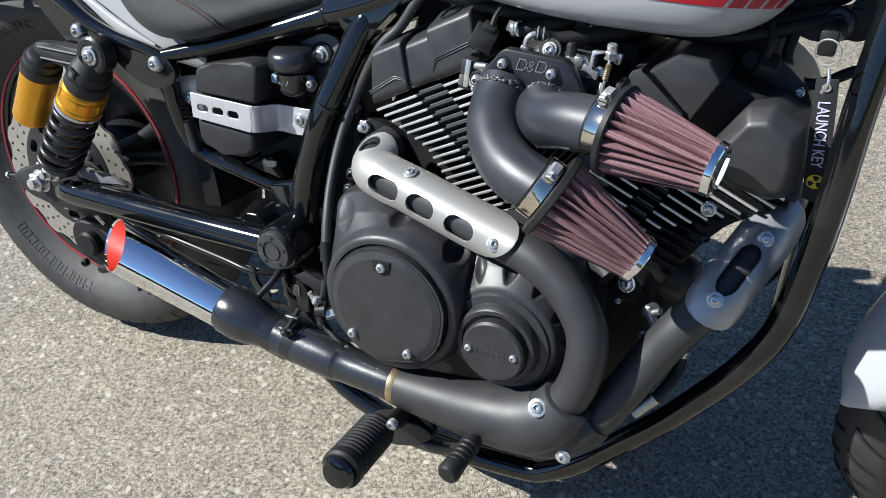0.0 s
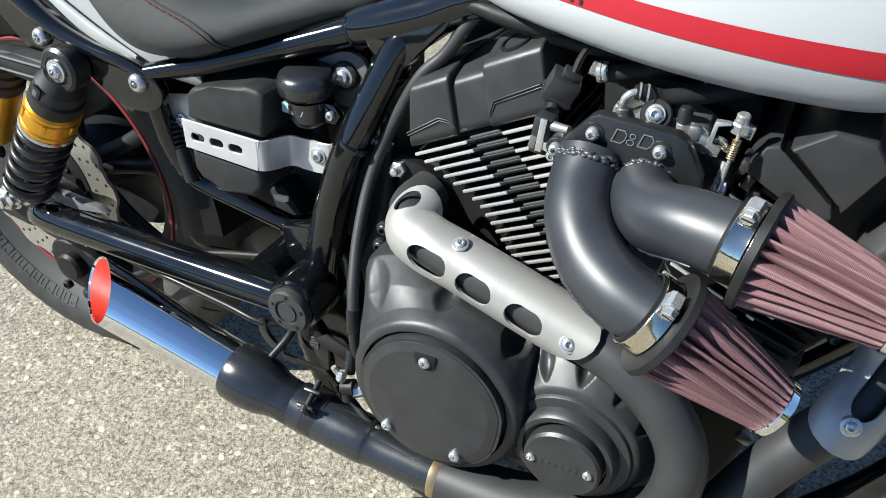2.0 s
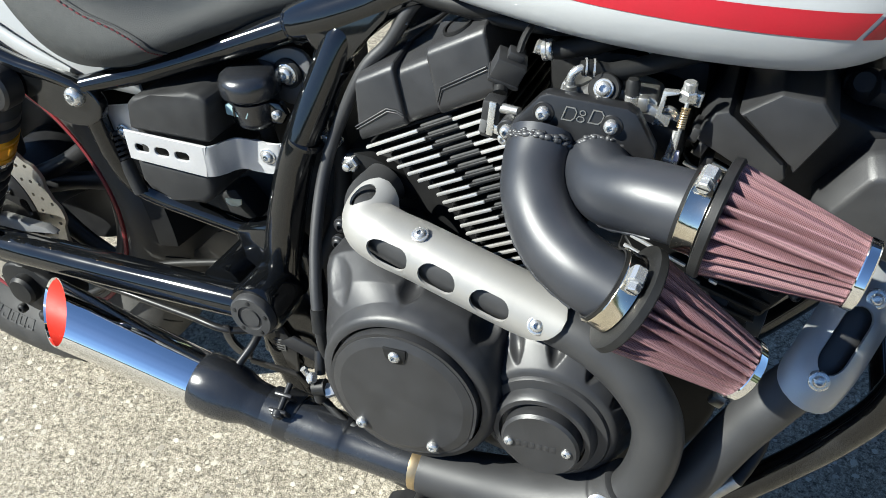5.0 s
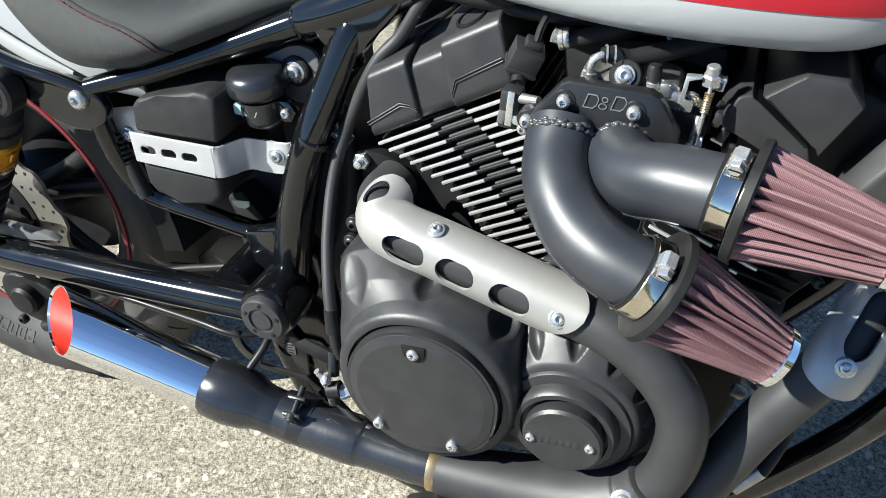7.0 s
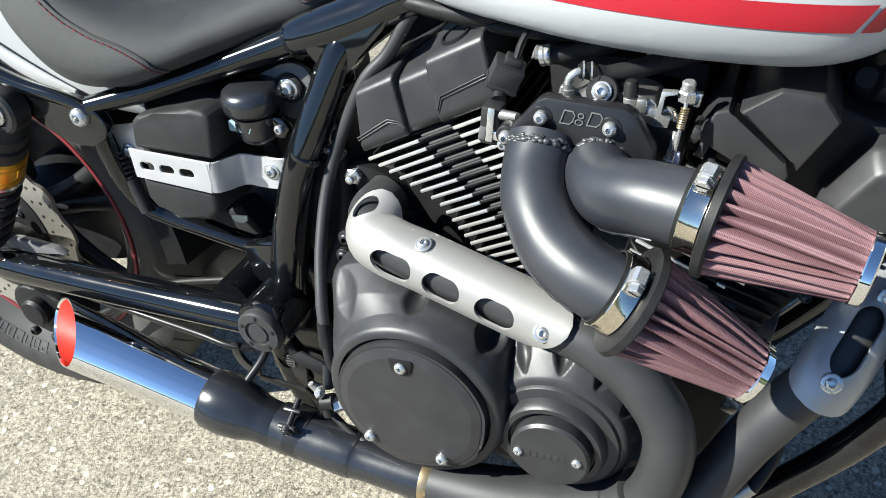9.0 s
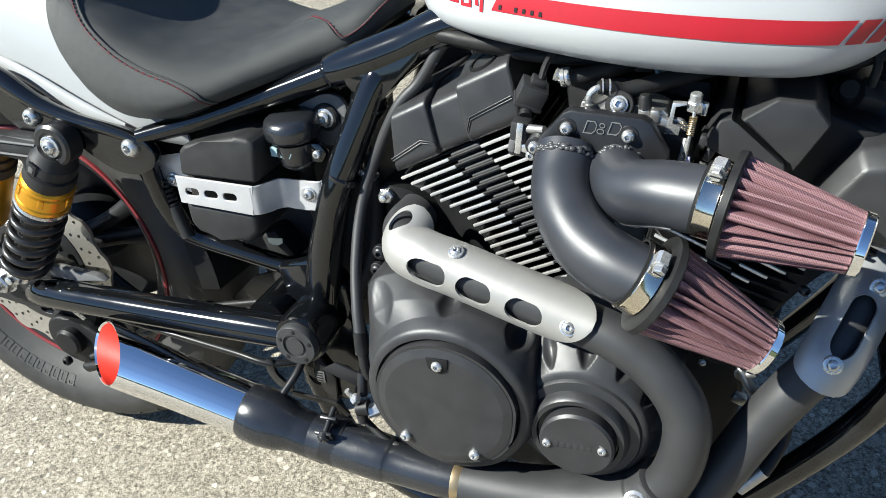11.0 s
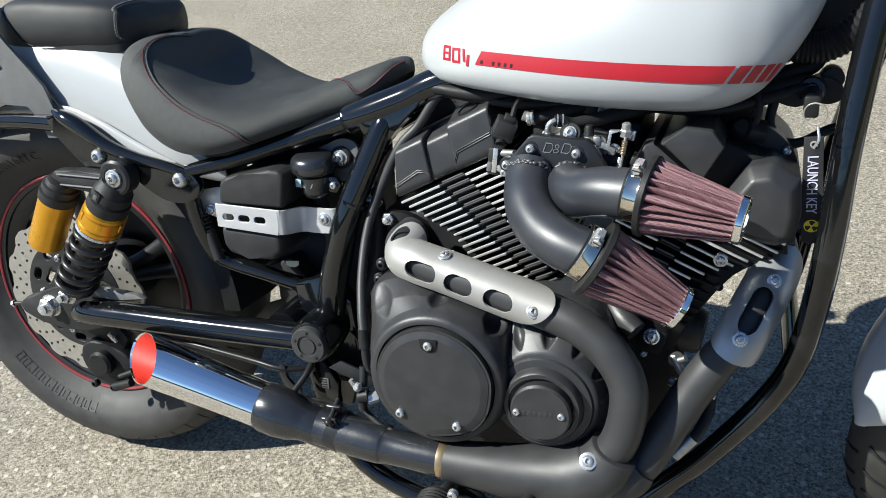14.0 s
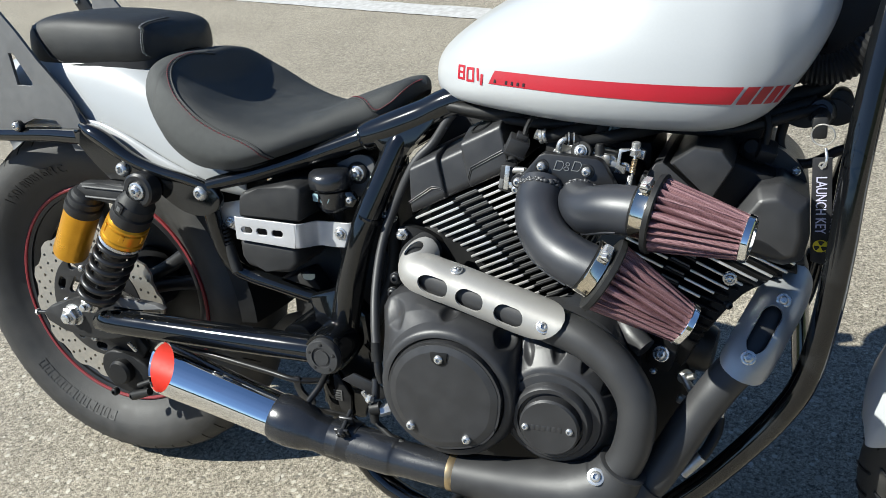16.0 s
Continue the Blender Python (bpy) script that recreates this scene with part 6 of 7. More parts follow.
    part("support_rod", tube([V(0.185, -0.155, 0.325), V(0.306, -0.160, 0.315), V(0.407, -0.160, 0.302), V(0.459, -0.160, 0.295), V(0.50, -0.135, 0.288)], 0.0048, 12, 6), SATIN, ex, "thin black support rod")
    tag = part("bracket_plate", slab([(0.489, 0.292), (0.513, 0.297), (0.534, 0.262), (0.530, 0.218), (0.486, 0.246)], side(-0.125), 0.005, 0.001), SATIN, ex, "black bracket plate with pale label")
    label = part("label", box((0.508, -0.1312, 0.262), (0.022, 0.0008, 0.018), None, 0.0002), GREYPLASTIC, tag, "small pale label")
    for k in range(4):
        part("print_bar", box((0.508, -0.1320, 0.2685 - 0.0042 * k), (0.017 - 0.002 * (k % 2), 0.0006, 0.0015), None, 0.0001), RUBBER, label)
    part("bracket_strip", slab([(0.478, 0.240), (0.478, 0.248), (0.547, 0.245), (0.562, 0.228), (0.556, 0.222), (0.543, 0.237)], side(-0.150), 0.004, 0.001), SATIN, ex, "thin black bracket strip")
    part("hanger", tube([(0.50, -0.20, 0.285), (0.51, -0.17, 0.305), (0.50, -0.13, 0.32), (0.44, -0.11, 0.33)], 0.005, 10), SATIN, ex)


exhaust()


def footpeg():
    pg = group_of("footpeg", bike)
    root, tip = V(0.762, -0.312, 0.233), V(0.768, -0.404, 0.243)
    d = (tip - root).normalized()
    n = (tip - root).length
    rows = [(0.0, 0.0), (0.0, 0.021)]
    k = 0.004
    while k < n - 0.016:
        rows += [(k, 0.0220), (k + 0.0025, 0.0240), (k + 0.0040, 0.0240), (k + 0.0052, 0.0216)]
        k += 0.0066
    rows += [(n - 0.012, 0.0245), (n - 0.003, 0.0245), (n, 0.0215), (n, 0)]
    part("peg_rubber", lathe(rows, root, d, 36), RUBBER, pg, "ribbed black rubber peg")
    part("peg_cap", lathe([(0, 0.0195), (0.004, 0.020), (0.009, 0.0165), (0.011, 0.009), (0.0115, 0)], tip, d, 30), GLOSS, pg)
    part("peg_bracket", slab(glide([(0.70, 0.170), (0.72, 0.185), (0.775, 0.195), (0.80, 0.18), (0.765, 0.155), (0.71, 0.145)], 3, True), side(-0.225), 0.02, 0.004), SATIN, pg)
    part("peg_arm", tube([(0.74, -0.20, 0.17), (0.755, -0.26, 0.205), root], [0.013, 0.013, 0.012], 14, 5), SATIN, pg)
    bolt((0.785, -0.318, 0.252), pg, 0.0065)


footpeg()


def brake_pedal():
    bp = group_of("brake_pedal", bike)
    root, tip = V(0.872, -0.274, 0.231), V(0.866, -0.336, 0.222)
    d = (tip - root).normalized()
    n = (tip - root).length
    rows = [(0.0, 0.0), (0.0, 0.010), (0.006, 0.0115)]
    k = 0.010
    while k < 0.045:
        rows += [(k, 0.0125), (k + 0.004, 0.0125), (k + 0.0055, 0.0112)]
        k += 0.0075
    rows += [(n * 0.72, 0.0132), (n - 0.004, 0.0136), (n, 0.011), (n + 0.002, 0)]
    part("pedal_rubber", lathe(rows, root, d, 28), RUBBER, bp, "black rubber pedal peg")
    part("pedal_arm", tube([(0.70, -0.215, 0.15), (0.78, -0.235, 0.158), (0.84, -0.258, 0.190), (0.872, -0.270, 0.226)], [0.009, 0.009, 0.008, 0.008], 12, 6), SATIN, bp)


brake_pedal()


def side_box():
    sb = group_of("side_box", bike, (-0.003, 0.003, 0.005))
    upper = [(0.383, 0.543), (0.388, 0.574), (0.398, 0.583), (0.425, 0.589), (0.470, 0.598), (0.488, 0.596), (0.496, 0.588), (0.488, 0.541)]
    lower = [(0.377, 0.508), (0.477, 0.502), (0.478, 0.475), (0.462, 0.459), (0.42, 0.459), (0.388, 0.464), (0.378, 0.478)]
    part("upper_cover", slab(upper, side(-0.055), 0.096, 0.009, 3), FLAT, sb, "matte black upper cover")
    part("lower_cover", slab(lower, side(-0.055), 0.094, 0.009, 3), FLAT, sb, "matte black lower cover")
    part("core", box((0.428, -0.09, 0.525), (0.09, 0.10, 0.06), None, 0.004), FLAT, sb)
    # the strap bends back in steps to its front fixing
    def ribbon(stations, z_top, z_low, thick):
        bm = bmesh.new()
        loops = []
        pts = glide(stations, 5)
        for i, (x, y, zt, zl) in enumerate(pts):
            a, b = pts[max(i - 1, 0)], pts[min(i + 1, len(pts) - 1)]
            t = V(b[0] - a[0], b[1] - a[1], 0).normalized()
            nrm = V(t.y, -t.x, 0) * thick
            loops.append([V(x, y, zl), V(x, y, zt), V(x, y, zt) + nrm, V(x, y, zl) + nrm])
        rings(bm, loops)
        bmesh.ops.bevel(bm, geom=[e for e in bm.edges if abs((e.verts[0].co - e.verts[1].co).normalized().z) < 0.4], offset=0.0008, segments=1, affect="EDGES")
        return bm
    holes = [stadium(0.399 + 0.0262 * k, 0.5250 - 0.0008 * k, 0.0205, 0.0115) for k in range(3)]
    front = [(0.380, 0.510), (0.380, 0.5435), (0.4845, 0.5395), (0.4785, 0.5035)]
    strap = part("strap", plate(front, holes, side(-0.1525), 0.003, 0.0008), STRAP, sb, "silver painted strap with three slots")
    part("strap_bend", ribbon([(0.4800, -0.1535, 0.5400, 0.5035), (0.488, -0.148, 0.5395, 0.5030), (0.494, -0.125, 0.537, 0.499), (0.502, -0.117, 0.536, 0.498), (0.520, -0.117, 0.536, 0.498), (0.548, -0.117, 0.536, 0.498), (0.553, -0.110, 0.536, 0.498), (0.558, -0.098, 0.535, 0.499)], 0, 0, 0.003), STRAP, strap)
    bolt((0.5365, -0.1200, 0.5195), strap, 0.0072, washer=0.0095)
    part("rear_tab", slab([(0.336, 0.517), (0.331, 0.552), (0.372, 0.560), (0.384, 0.505)], side(-0.122), 0.004, 0.001), STRAP, sb)
    bolt((0.3505, -0.1265, 0.5240), sb, 0.0065, washer=0.009)
    # mounting plate with a rubber-set bolt at the top
    mount = group_of("mount_bracket", bike, (0.005, -0.013, 0.009))
    out = glide([(0.500, 0.600), (0.528, 0.618), (0.548, 0.625), (0.566, 0.622), (0.573, 0.606), (0.562, 0.578), (0.546, 0.562), (0.525, 0.572)], 3, True)
    part("bracket_plate", slab(out, side(-0.062), 0.006, 0.0015), GREYPLASTIC, mount, "grey steel bracket")
    part("rubber_grommet", lathe([(0, 0.0165), (0.003, 0.0165), (0.005, 0.014), (0.005, 0)], (0.546, -0.068, 0.5985), (0, -1, 0), 26), RUBBER, mount)
    bolt((0.546, -0.072, 0.5985), mount, 0.0085, washer=0.0115)


side_box()


def brake_reservoir():
    rv = group_of("brake_fluid_reservoir", bike, (0.004, -0.005, 0.008))
    part("lid", lathe([(0, 0), (0, 0.0265), (0.004, 0.0315), (0.007, 0.0325), (0.018, 0.0325), (0.024, 0.0300), (0.028, 0.0240), (0.029, 0)], (0.5135, -0.098, 0.581), (0, -0.06, 1), 40), PIPE, rv, "glossy black reservoir lid")
    part("cup", lathe([(0, 0), (0, 0.015), (0.006, 0.0225), (0.012, 0.0255), (0.034, 0.0270), (0.038, 0)], (0.5145, -0.097, 0.546), (0, -0.06, 1), 40), PIPE, rv)
    part("sight_glass", slab([(0.4955, 0.5775), (0.5195, 0.576), (0.523, 0.571), (0.5195, 0.5645), (0.4955, 0.5665)], side(-0.1185), 0.0055, 0.0006), LABELBLUE, rv, "pale blue sight window")
    part("window_bar", box((0.5060, -0.1246, 0.571), (0.0024, 0.0012, 0.010), None, 0.0003), GLOSS, rv)
    part("ear", slab([(0.538, 0.580), (0.552, 0.580), (0.560, 0.568), (0.552, 0.556), (0.538, 0.556)], side(-0.100), 0.010, 0.003), GLOSS, rv)
    bolt((0.549, -0.112, 0.568), rv, 0.0052)
    part("outlet_hose", tube([(0.514, -0.092, 0.55), (0.514, -0.084, 0.530), (0.516, -0.080, 0.49), (0.522, -0.078, 0.42)], 0.0085, 14, 5), RUBBER, rv)


brake_reservoir()


CABLE = [V(0.735, -0.09, 0.700), V(0.711, -0.10, 0.689), V(0.683, -0.105, 0.649), V(0.655, -0.112, 0.618), V(0.620, -0.120, 0.547), V(0.609, -0.138, 0.499), V(0.610, -0.165, 0.450), V(0.618, -0.190, 0.410), V(0.624, -0.203, 0.386)]


def clutch_cable():
    cb = group_of("cable", bike, (-0.004, 0.006, 0.012))
    part("sheath", tube(CABLE, 0.0066, 16, 8), HEADER, cb, "dark grey cable sheath")
    part("guide_clip", box((0.613, -0.112, 0.540), (0.020, 0.016, 0.008), Euler((0, 0.5, 0)).to_matrix(), 0.002), STEEL, cb)
    part("boot", tube([V(0.624, -0.203, 0.388), V(0.627, -0.208, 0.362)], [0.0075, 0.0085], 14), RUBBER, cb)
    part("ferrule", tube([V(0.627, -0.208, 0.364), V(0.629, -0.211, 0.345), V(0.632, -0.212, 0.330)], [0.0058, 0.0058, 0.004], 12), SATIN, cb)
    part("cable_tie", tube([V(0.703, -0.098, 0.716), V(0.700, -0.104, 0.692), V(0.701, -0.106, 0.668)], 0.0034, 8, 4, 0.35), PIPE, cb, "black plastic cable tie")
    part("tie_head", box(V(0.7035, -0.1035, 0.7000), (0.009, 0.006, 0.007), None, 0.001), PIPE, cb)


clutch_cable()


def coil_cap():
    cc = group_of("plug_cap", bike)
    t = Euler((0.20, 0.42, 0.35)).to_matrix()
    c = V(0.8135, -0.154, 0.6735)
    part("cap_body", box(c, (0.0255, 0.022, 0.0235), t, 0.0012), CAPPLASTIC, cc, "black square plug cap")
    part("cap_rim", box(c + t @ V(0, 0, -0.0085), (0.0272, 0.0236, 0.0035), t, 0.0008), CAPPLASTIC, cc)
    part("cap_top", box(c + t @ V(0.001, 0, 0.0150), (0.014, 0.012, 0.0070), t, 0.0012), CAPPLASTIC, cc)
    part("wire", tube([c + t @ V(0.002, 0, 0.017), c + V(0.014, 0.010, 0.030), c + V(0.030, 0.045, 0.055)], 0.0030, 8), RUBBER, cc)
    part("cap_stem", tube([c + t @ V(0, 0, -0.010), V(0.811, -0.166, 0.656)], 0.0060, 12), RUBBER, cc)
    # clipped connector below the cap
    d = V(0.8085, -0.176, 0.6400)
    part("sensor_body", box(d, (0.017, 0.018, 0.034), Euler((0, 0.12, 0)).to_matrix(), 0.003), FLAT, cc, "black connector with zinc clips")
    part("sensor_clip", box(d + V(0.0015, -0.0095, 0.002), (0.006, 0.003, 0.030), Euler((0, 0.12, 0)).to_matrix(), 0.0008), STEEL, cc)
    part("sensor_clip", box(d + V(0.0070, -0.0080, -0.008), (0.010, 0.004, 0.008), Euler((0, 0.3, 0)).to_matrix(), 0.0012), STEEL, cc)
    part("sensor_clip", box(d + V(-0.0060, -0.0085, -0.006), (0.006, 0.003, 0.012), Euler((0, 0.2, 0)).to_matrix(), 0.0010), GREYPLASTIC, cc)
    part("pin", tube([d + V(0.008, -0.004, 0.010), d + V(0.026, -0.012, 0.013)], [0.0045, 0.0036], 10), ALU, cc)
    bolt(d + V(0.0145, -0.016, -0.0105), cc, 0.0050)


coil_cap()


def throttle_bodies():
    tb = group_of("throttle_bodies", bike)
    part("body", slab([(0.86, 0.648), (0.875, 0.660), (0.94, 0.658), (0.962, 0.648), (0.96, 0.61), (0.87, 0.61)], side(-0.08), 0.098, 0.008, 3), DARKCAST, tb, "black throttle body")
    part("dark_body", box((0.90, -0.02, 0.630), (0.14, 0.14, 0.085), None, 0.01), DARKCAST, tb)
    # cast housing that shows above the milled plate
    out = glide([(0.862, 0.640), (0.863, 0.666), (0.866, 0.677), (0.876, 0.673), (0.884, 0.676), (0.893, 0.681), (0.903, 0.678), (0.908, 0.674), (0.917, 0.676), (0.928, 0.674), (0.939, 0.669), (0.937, 0.654), (0.934, 0.640)], 3, True)
    part("cast_housing", slab(out, side(-0.140), 0.034, 0.0030, 2), ALU, tb, "cast aluminium throttle housing")
    part("screw_boss", lathe([(-0.010, 0.0130), (0.003, 0.0125), (0.004, 0.0115), (0.004, 0)], (0.8985, -0.174, 0.6750), (0, -0.9, 0.4), 24), DARKCAST, tb)
    bolt((0.8985, -0.178, 0.6768), tb, 0.0062, axis=(0, -0.9, 0.4), washer=0.0078)
    nozzle = V(0.8717, -0.176, 0.662)
    part("nozzle", lathe([(0, 0.0062), (0.010, 0.0062), (0.0105, 0.0054), (0.0135, 0.0054), (0.014, 0.0038), (0.018, 0.0036)], nozzle, (0, 0, 1), 20), ALU, tb)
    part("fuel_pipe", tube([(0.8717, -0.176, 0.678), (0.8728, -0.176, 0.6838), (0.8766, -0.175, 0.6880), (0.8818, -0.172, 0.6893)], 0.0034, 12), STEEL, tb, "bright bent fuel pipe")
    part("fuel_hose", tube([(0.8795, -0.173, 0.6892), (0.8850, -0.170, 0.6890), (0.8920, -0.166, 0.6860), (0.9031, -0.160, 0.6840), (0.9400, -0.140, 0.6900), (0.98, -0.11, 0.695)], [0.0058, 0.0066, 0.0070, 0.0076, 0.008, 0.008], 14), RUBBER, tb)
    for dx in (0.0, 0.0062):
        part("hose_clip", lathe([(-0.0008, 0.0076), (0.0008, 0.0076)], (0.8820 + dx, -0.171, 0.6892), (1, 0.3, -0.05), 18), STEEL, tb)
    part("cap_base", lathe([(0, 0.0058), (0.006, 0.0058), (0.007, 0.0048), (0.010, 0.0048)], (0.9195, -0.172, 0.6655), (0, 0, 1), 18), STEEL, tb)
    part("nozzle_cap", lathe([(0, 0.0062), (0.0015, 0.0056), (0.009, 0.0056), (0.012, 0.0042), (0.0128, 0)], (0.9195, -0.172, 0.6730), (0, 0, 1), 18), RUBBER, tb, "black rubber nozzle cap")
    part("cast_lug", box((0.9350, -0.172, 0.6600), (0.018, 0.012, 0.015), Euler((0, 0.5, 0)).to_matrix(), 0.004), ALU, tb)
    part("cast_lug", box((0.9290, -0.176, 0.6680), (0.008, 0.008, 0.012), None, 0.002), ALU, tb)
    # black hose with a crimped band, under the tank
    part("fuel_line", tube([(0.842, -0.122, 0.680), (0.856, -0.12, 0.6822), (0.897, -0.105, 0.692), (0.95, -0.06, 0.705)], [0.0075, 0.0080, 0.0090, 0.009], 14), RUBBER, tb)
    part("hose_clamp", lathe([(-0.005, 0.0080), (-0.004, 0.0092), (-0.001, 0.0092), (0.0, 0.0084), (0.001, 0.0092), (0.004, 0.0092), (0.005, 0.008)], (0.8385, -0.1225, 0.6805), (0.95, 0.1, 0.15), 22), STEEL, tb)
    part("pipe_end", tube([(0.829, -0.125, 0.684), (0.836, -0.123, 0.681)], 0.0065, 14), STEEL, tb)
    part("fuel_line", tube([(0.70, -0.10, 0.712), (0.76, -0.11, 0.706), (0.80, -0.10, 0.704), (0.86, -0.06, 0.706)], 0.008, 12), RUBBER, tb)
    part("connector", lathe([(0, 0.0075), (0.006, 0.0075), (0.006, 0.0048), (0.002, 0.004), (0.002, 0)], (0.9265, -0.112, 0.6885), (0, -1, 0.3), 20), LABELBLUE, tb, "pale blue hose plug")
    part("connector_body", box((0.908, -0.104, 0.690), (0.018, 0.014, 0.012), None, 0.002), FLAT, tb)
    # throttle linkage
    part("linkage_bracket", slab([(0.9374, 0.6526), (0.9403, 0.6623), (0.9431, 0.6810), (0.9548, 0.6813), (0.9548, 0.6790), (0.9452, 0.6782), (0.9430, 0.6625), (0.9511, 0.6603), (0.9496, 0.6523)], side(-0.172), 0.007, 0.0008), STEEL, tb, "zinc plated linkage bracket")
    part("linkage_drum", lathe([(0, 0.0105), (0.002, 0.0115), (0.006, 0.0115), (0.008, 0.0105), (0.008, 0)], (0.9450, -0.160, 0.650), (0.2, -0.95, 0.2), 26), STEEL, tb)
    hexnut((0.9610, -0.172, 0.6735), tb, 0.0072, 0.0085, axis=(0.05, -0.1, 1))
    part("linkage_cap", lathe([(0, 0.0052), (0.006, 0.0052), (0.007, 0.004), (0.007, 0)], (0.9614, -0.173, 0.6820), (0.05, -0.1, 1), 16), STEEL, tb)
    part("linkage_joint", box((0.9675, -0.170, 0.6745), (0.008, 0.008, 0.011), Euler((0, 0.2, 0)).to_matrix(), 0.0015), STEEL, tb)
    part("linkage_rod", tube([(0.9615, -0.178, 0.6740), (0.9586, -0.182, 0.6481), (0.9560, -0.184, 0.6285)], 0.0016, 8), STEEL, tb)
    part("linkage_rod", tube([(0.9560, -0.178, 0.6500), (0.9540, -0.182, 0.6380), (0.9519, -0.184, 0.6263)], 0.0022, 8), STEEL, tb)
    part("return_spring", coil(V(0.9612, -0.1785, 0.6700), V(0.9592, -0.1815, 0.6540), 0.0028, 0.0007, 9, 12, 5), BRASS, tb)
    part("cable_end", box((0.9545, -0.184, 0.6260), (0.012, 0.006, 0.006), Euler((0, 0.3, 0)).to_matrix(), 0.0012), STEEL, tb)
    part("cable_clip", box((0.9590, -0.182, 0.6310), (0.004, 0.005, 0.008), None, 0.001), LILAC, tb)


def inner_bodies():
    """Dark cases between the frame tubes, which close the view through the machine."""
    ib = group_of("battery_case", bike)
    part("case", box((0.46, 0.03, 0.53), (0.20, 0.12, 0.17), None, 0.012), FLAT, ib, "black battery case")
    part("lower_case", box((0.485, 0.03, 0.375), (0.21, 0.13, 0.20), None, 0.02), FLAT, ib)
    part("inner_hose", tube([(0.56, -0.07, 0.62), (0.60, -0.08, 0.55), (0.60, -0.09, 0.46), (0.57, -0.10, 0.38)], 0.010, 12), RUBBER, ib)
    part("tool_tray", slab([(0.37, 0.41), (0.44, 0.44), (0.47, 0.40), (0.40, 0.385)], side(-0.02), 0.05, 0.006), FLAT, ib)
    part("cream_label", slab([(0.449, 0.446), (0.472, 0.448), (0.471, 0.441), (0.464, 0.437), (0.455, 0.437), (0.450, 0.440)], side(-0.0985), 0.0014, 0.0003), CREAM, ib, "small cream label")


inner_bodies()


throttle_bodies()


def front_end():
    fe = group_of("front_fork", bike)
    # wheel turned to the left on its lock
    steer = Matrix.Translation((1.517, 0.168, 0.294)) @ Matrix.Rotation(radians(44), 4, "Z") @ Matrix.Rotation(radians(15.4), 4, "X")
    w = group_of("front_wheel", bike)
    w.matrix_local = steer
    prof = [(-0.034, 0.245), (-0.045, 0.262), (-0.051, 0.285), (-0.048, 0.305), (-0.036, 0.322), (-0.018, 0.331), (0, 0.334), (0.018, 0.331), (0.036, 0.322), (0.048, 0.305), (0.051, 0.285), (0.045, 0.262), (0.034, 0.245), (0, 0.242), (-0.034, 0.245)]
    part("tyre", lathe(prof, (0, 0, 0), (0, 1, 0), 90), TYRE, w, "dusty front tyre with sipes")
    part("rim", lathe([(-0.036, 0.247), (-0.03, 0.235), (0.03, 0.235), (0.036, 0.247), (0, 0.243), (-0.036, 0.247)], (0, 0, 0), (0, 1, 0), 60), SATIN, w)
    part("hub", lathe([(-0.06, 0), (-0.06, 0.045), (0.06, 0.045), (0.06, 0)], (0, 0, 0), (0, 1, 0), 24), SATIN, w)
    for k in range(10):
        a = 2 * math.pi * k / 10
        part("spoke", tube([(0.04 * math.cos(a), 0, 0.04 * math.sin(a)), (0.24 * math.cos(a), 0, 0.24 * math.sin(a))], 0.010, 10), SATIN, w)
    # sipes across the tread
    for k in range(40):
        a = 2 * math.pi * k / 40
        for s in (-1, 1):
            b = a + 0.08 * (s > 0)
            p = [(0.3345 * math.cos(b), 0.006 * s, 0.3345 * math.sin(b)), (0.3305 * math.cos(b + 0.03), 0.022 * s, 0.3305 * math.sin(b + 0.03)), (0.3205 * math.cos(b + 0.06), 0.038 * s, 0.3205 * math.sin(b + 0.06))]
            part("sipe", tube(p, 0.0022, 6, 3), RUBBER, w)
    fd = group_of("front_fender", bike)
    fd.matrix_local = steer
    loops = []
    for k in range(37):
        a = radians(44 + 136 * k / 36)
        end = min(k, 36 - k) / 36
        wd = 0.062 * min(1.0, math.sqrt(max(1 - (1 - min(end / 0.14, 1)) ** 2, 0.03)))
        sec = glide([(-wd, 0.318), (-wd * 0.96, 0.345), (-wd * 0.7, 0.366), (0, 0.374), (wd * 0.7, 0.366), (wd * 0.96, 0.345), (wd, 0.318)], 4)
        loops.append([V(r * math.cos(a), y, r * math.sin(a)) for y, r in sec] + [V((r - 0.004) * math.cos(a), y * 0.94, (r - 0.004) * math.sin(a)) for y, r in sec[::-1]])
    bm = bmesh.new()
    rings(bm, loops)
    part("fender_skin", bm, PEARL, fd, "silver white front fender")
    for s in (-1, 1):
        q = steer @ V(0, 0.085 * s, 0)
        top = V(1.33, 0.02 + 0.1 * s, 0.95)
        part("fork_leg", tube([q, q.lerp(top, 0.45), top], [0.026, 0.026, 0.021], 20, 3), SATIN, fe)
    part("lower_yoke", box((1.29, -0.01, 0.80), (0.09, 0.24, 0.04), None, 0.01), SATIN, fe)


front_end()


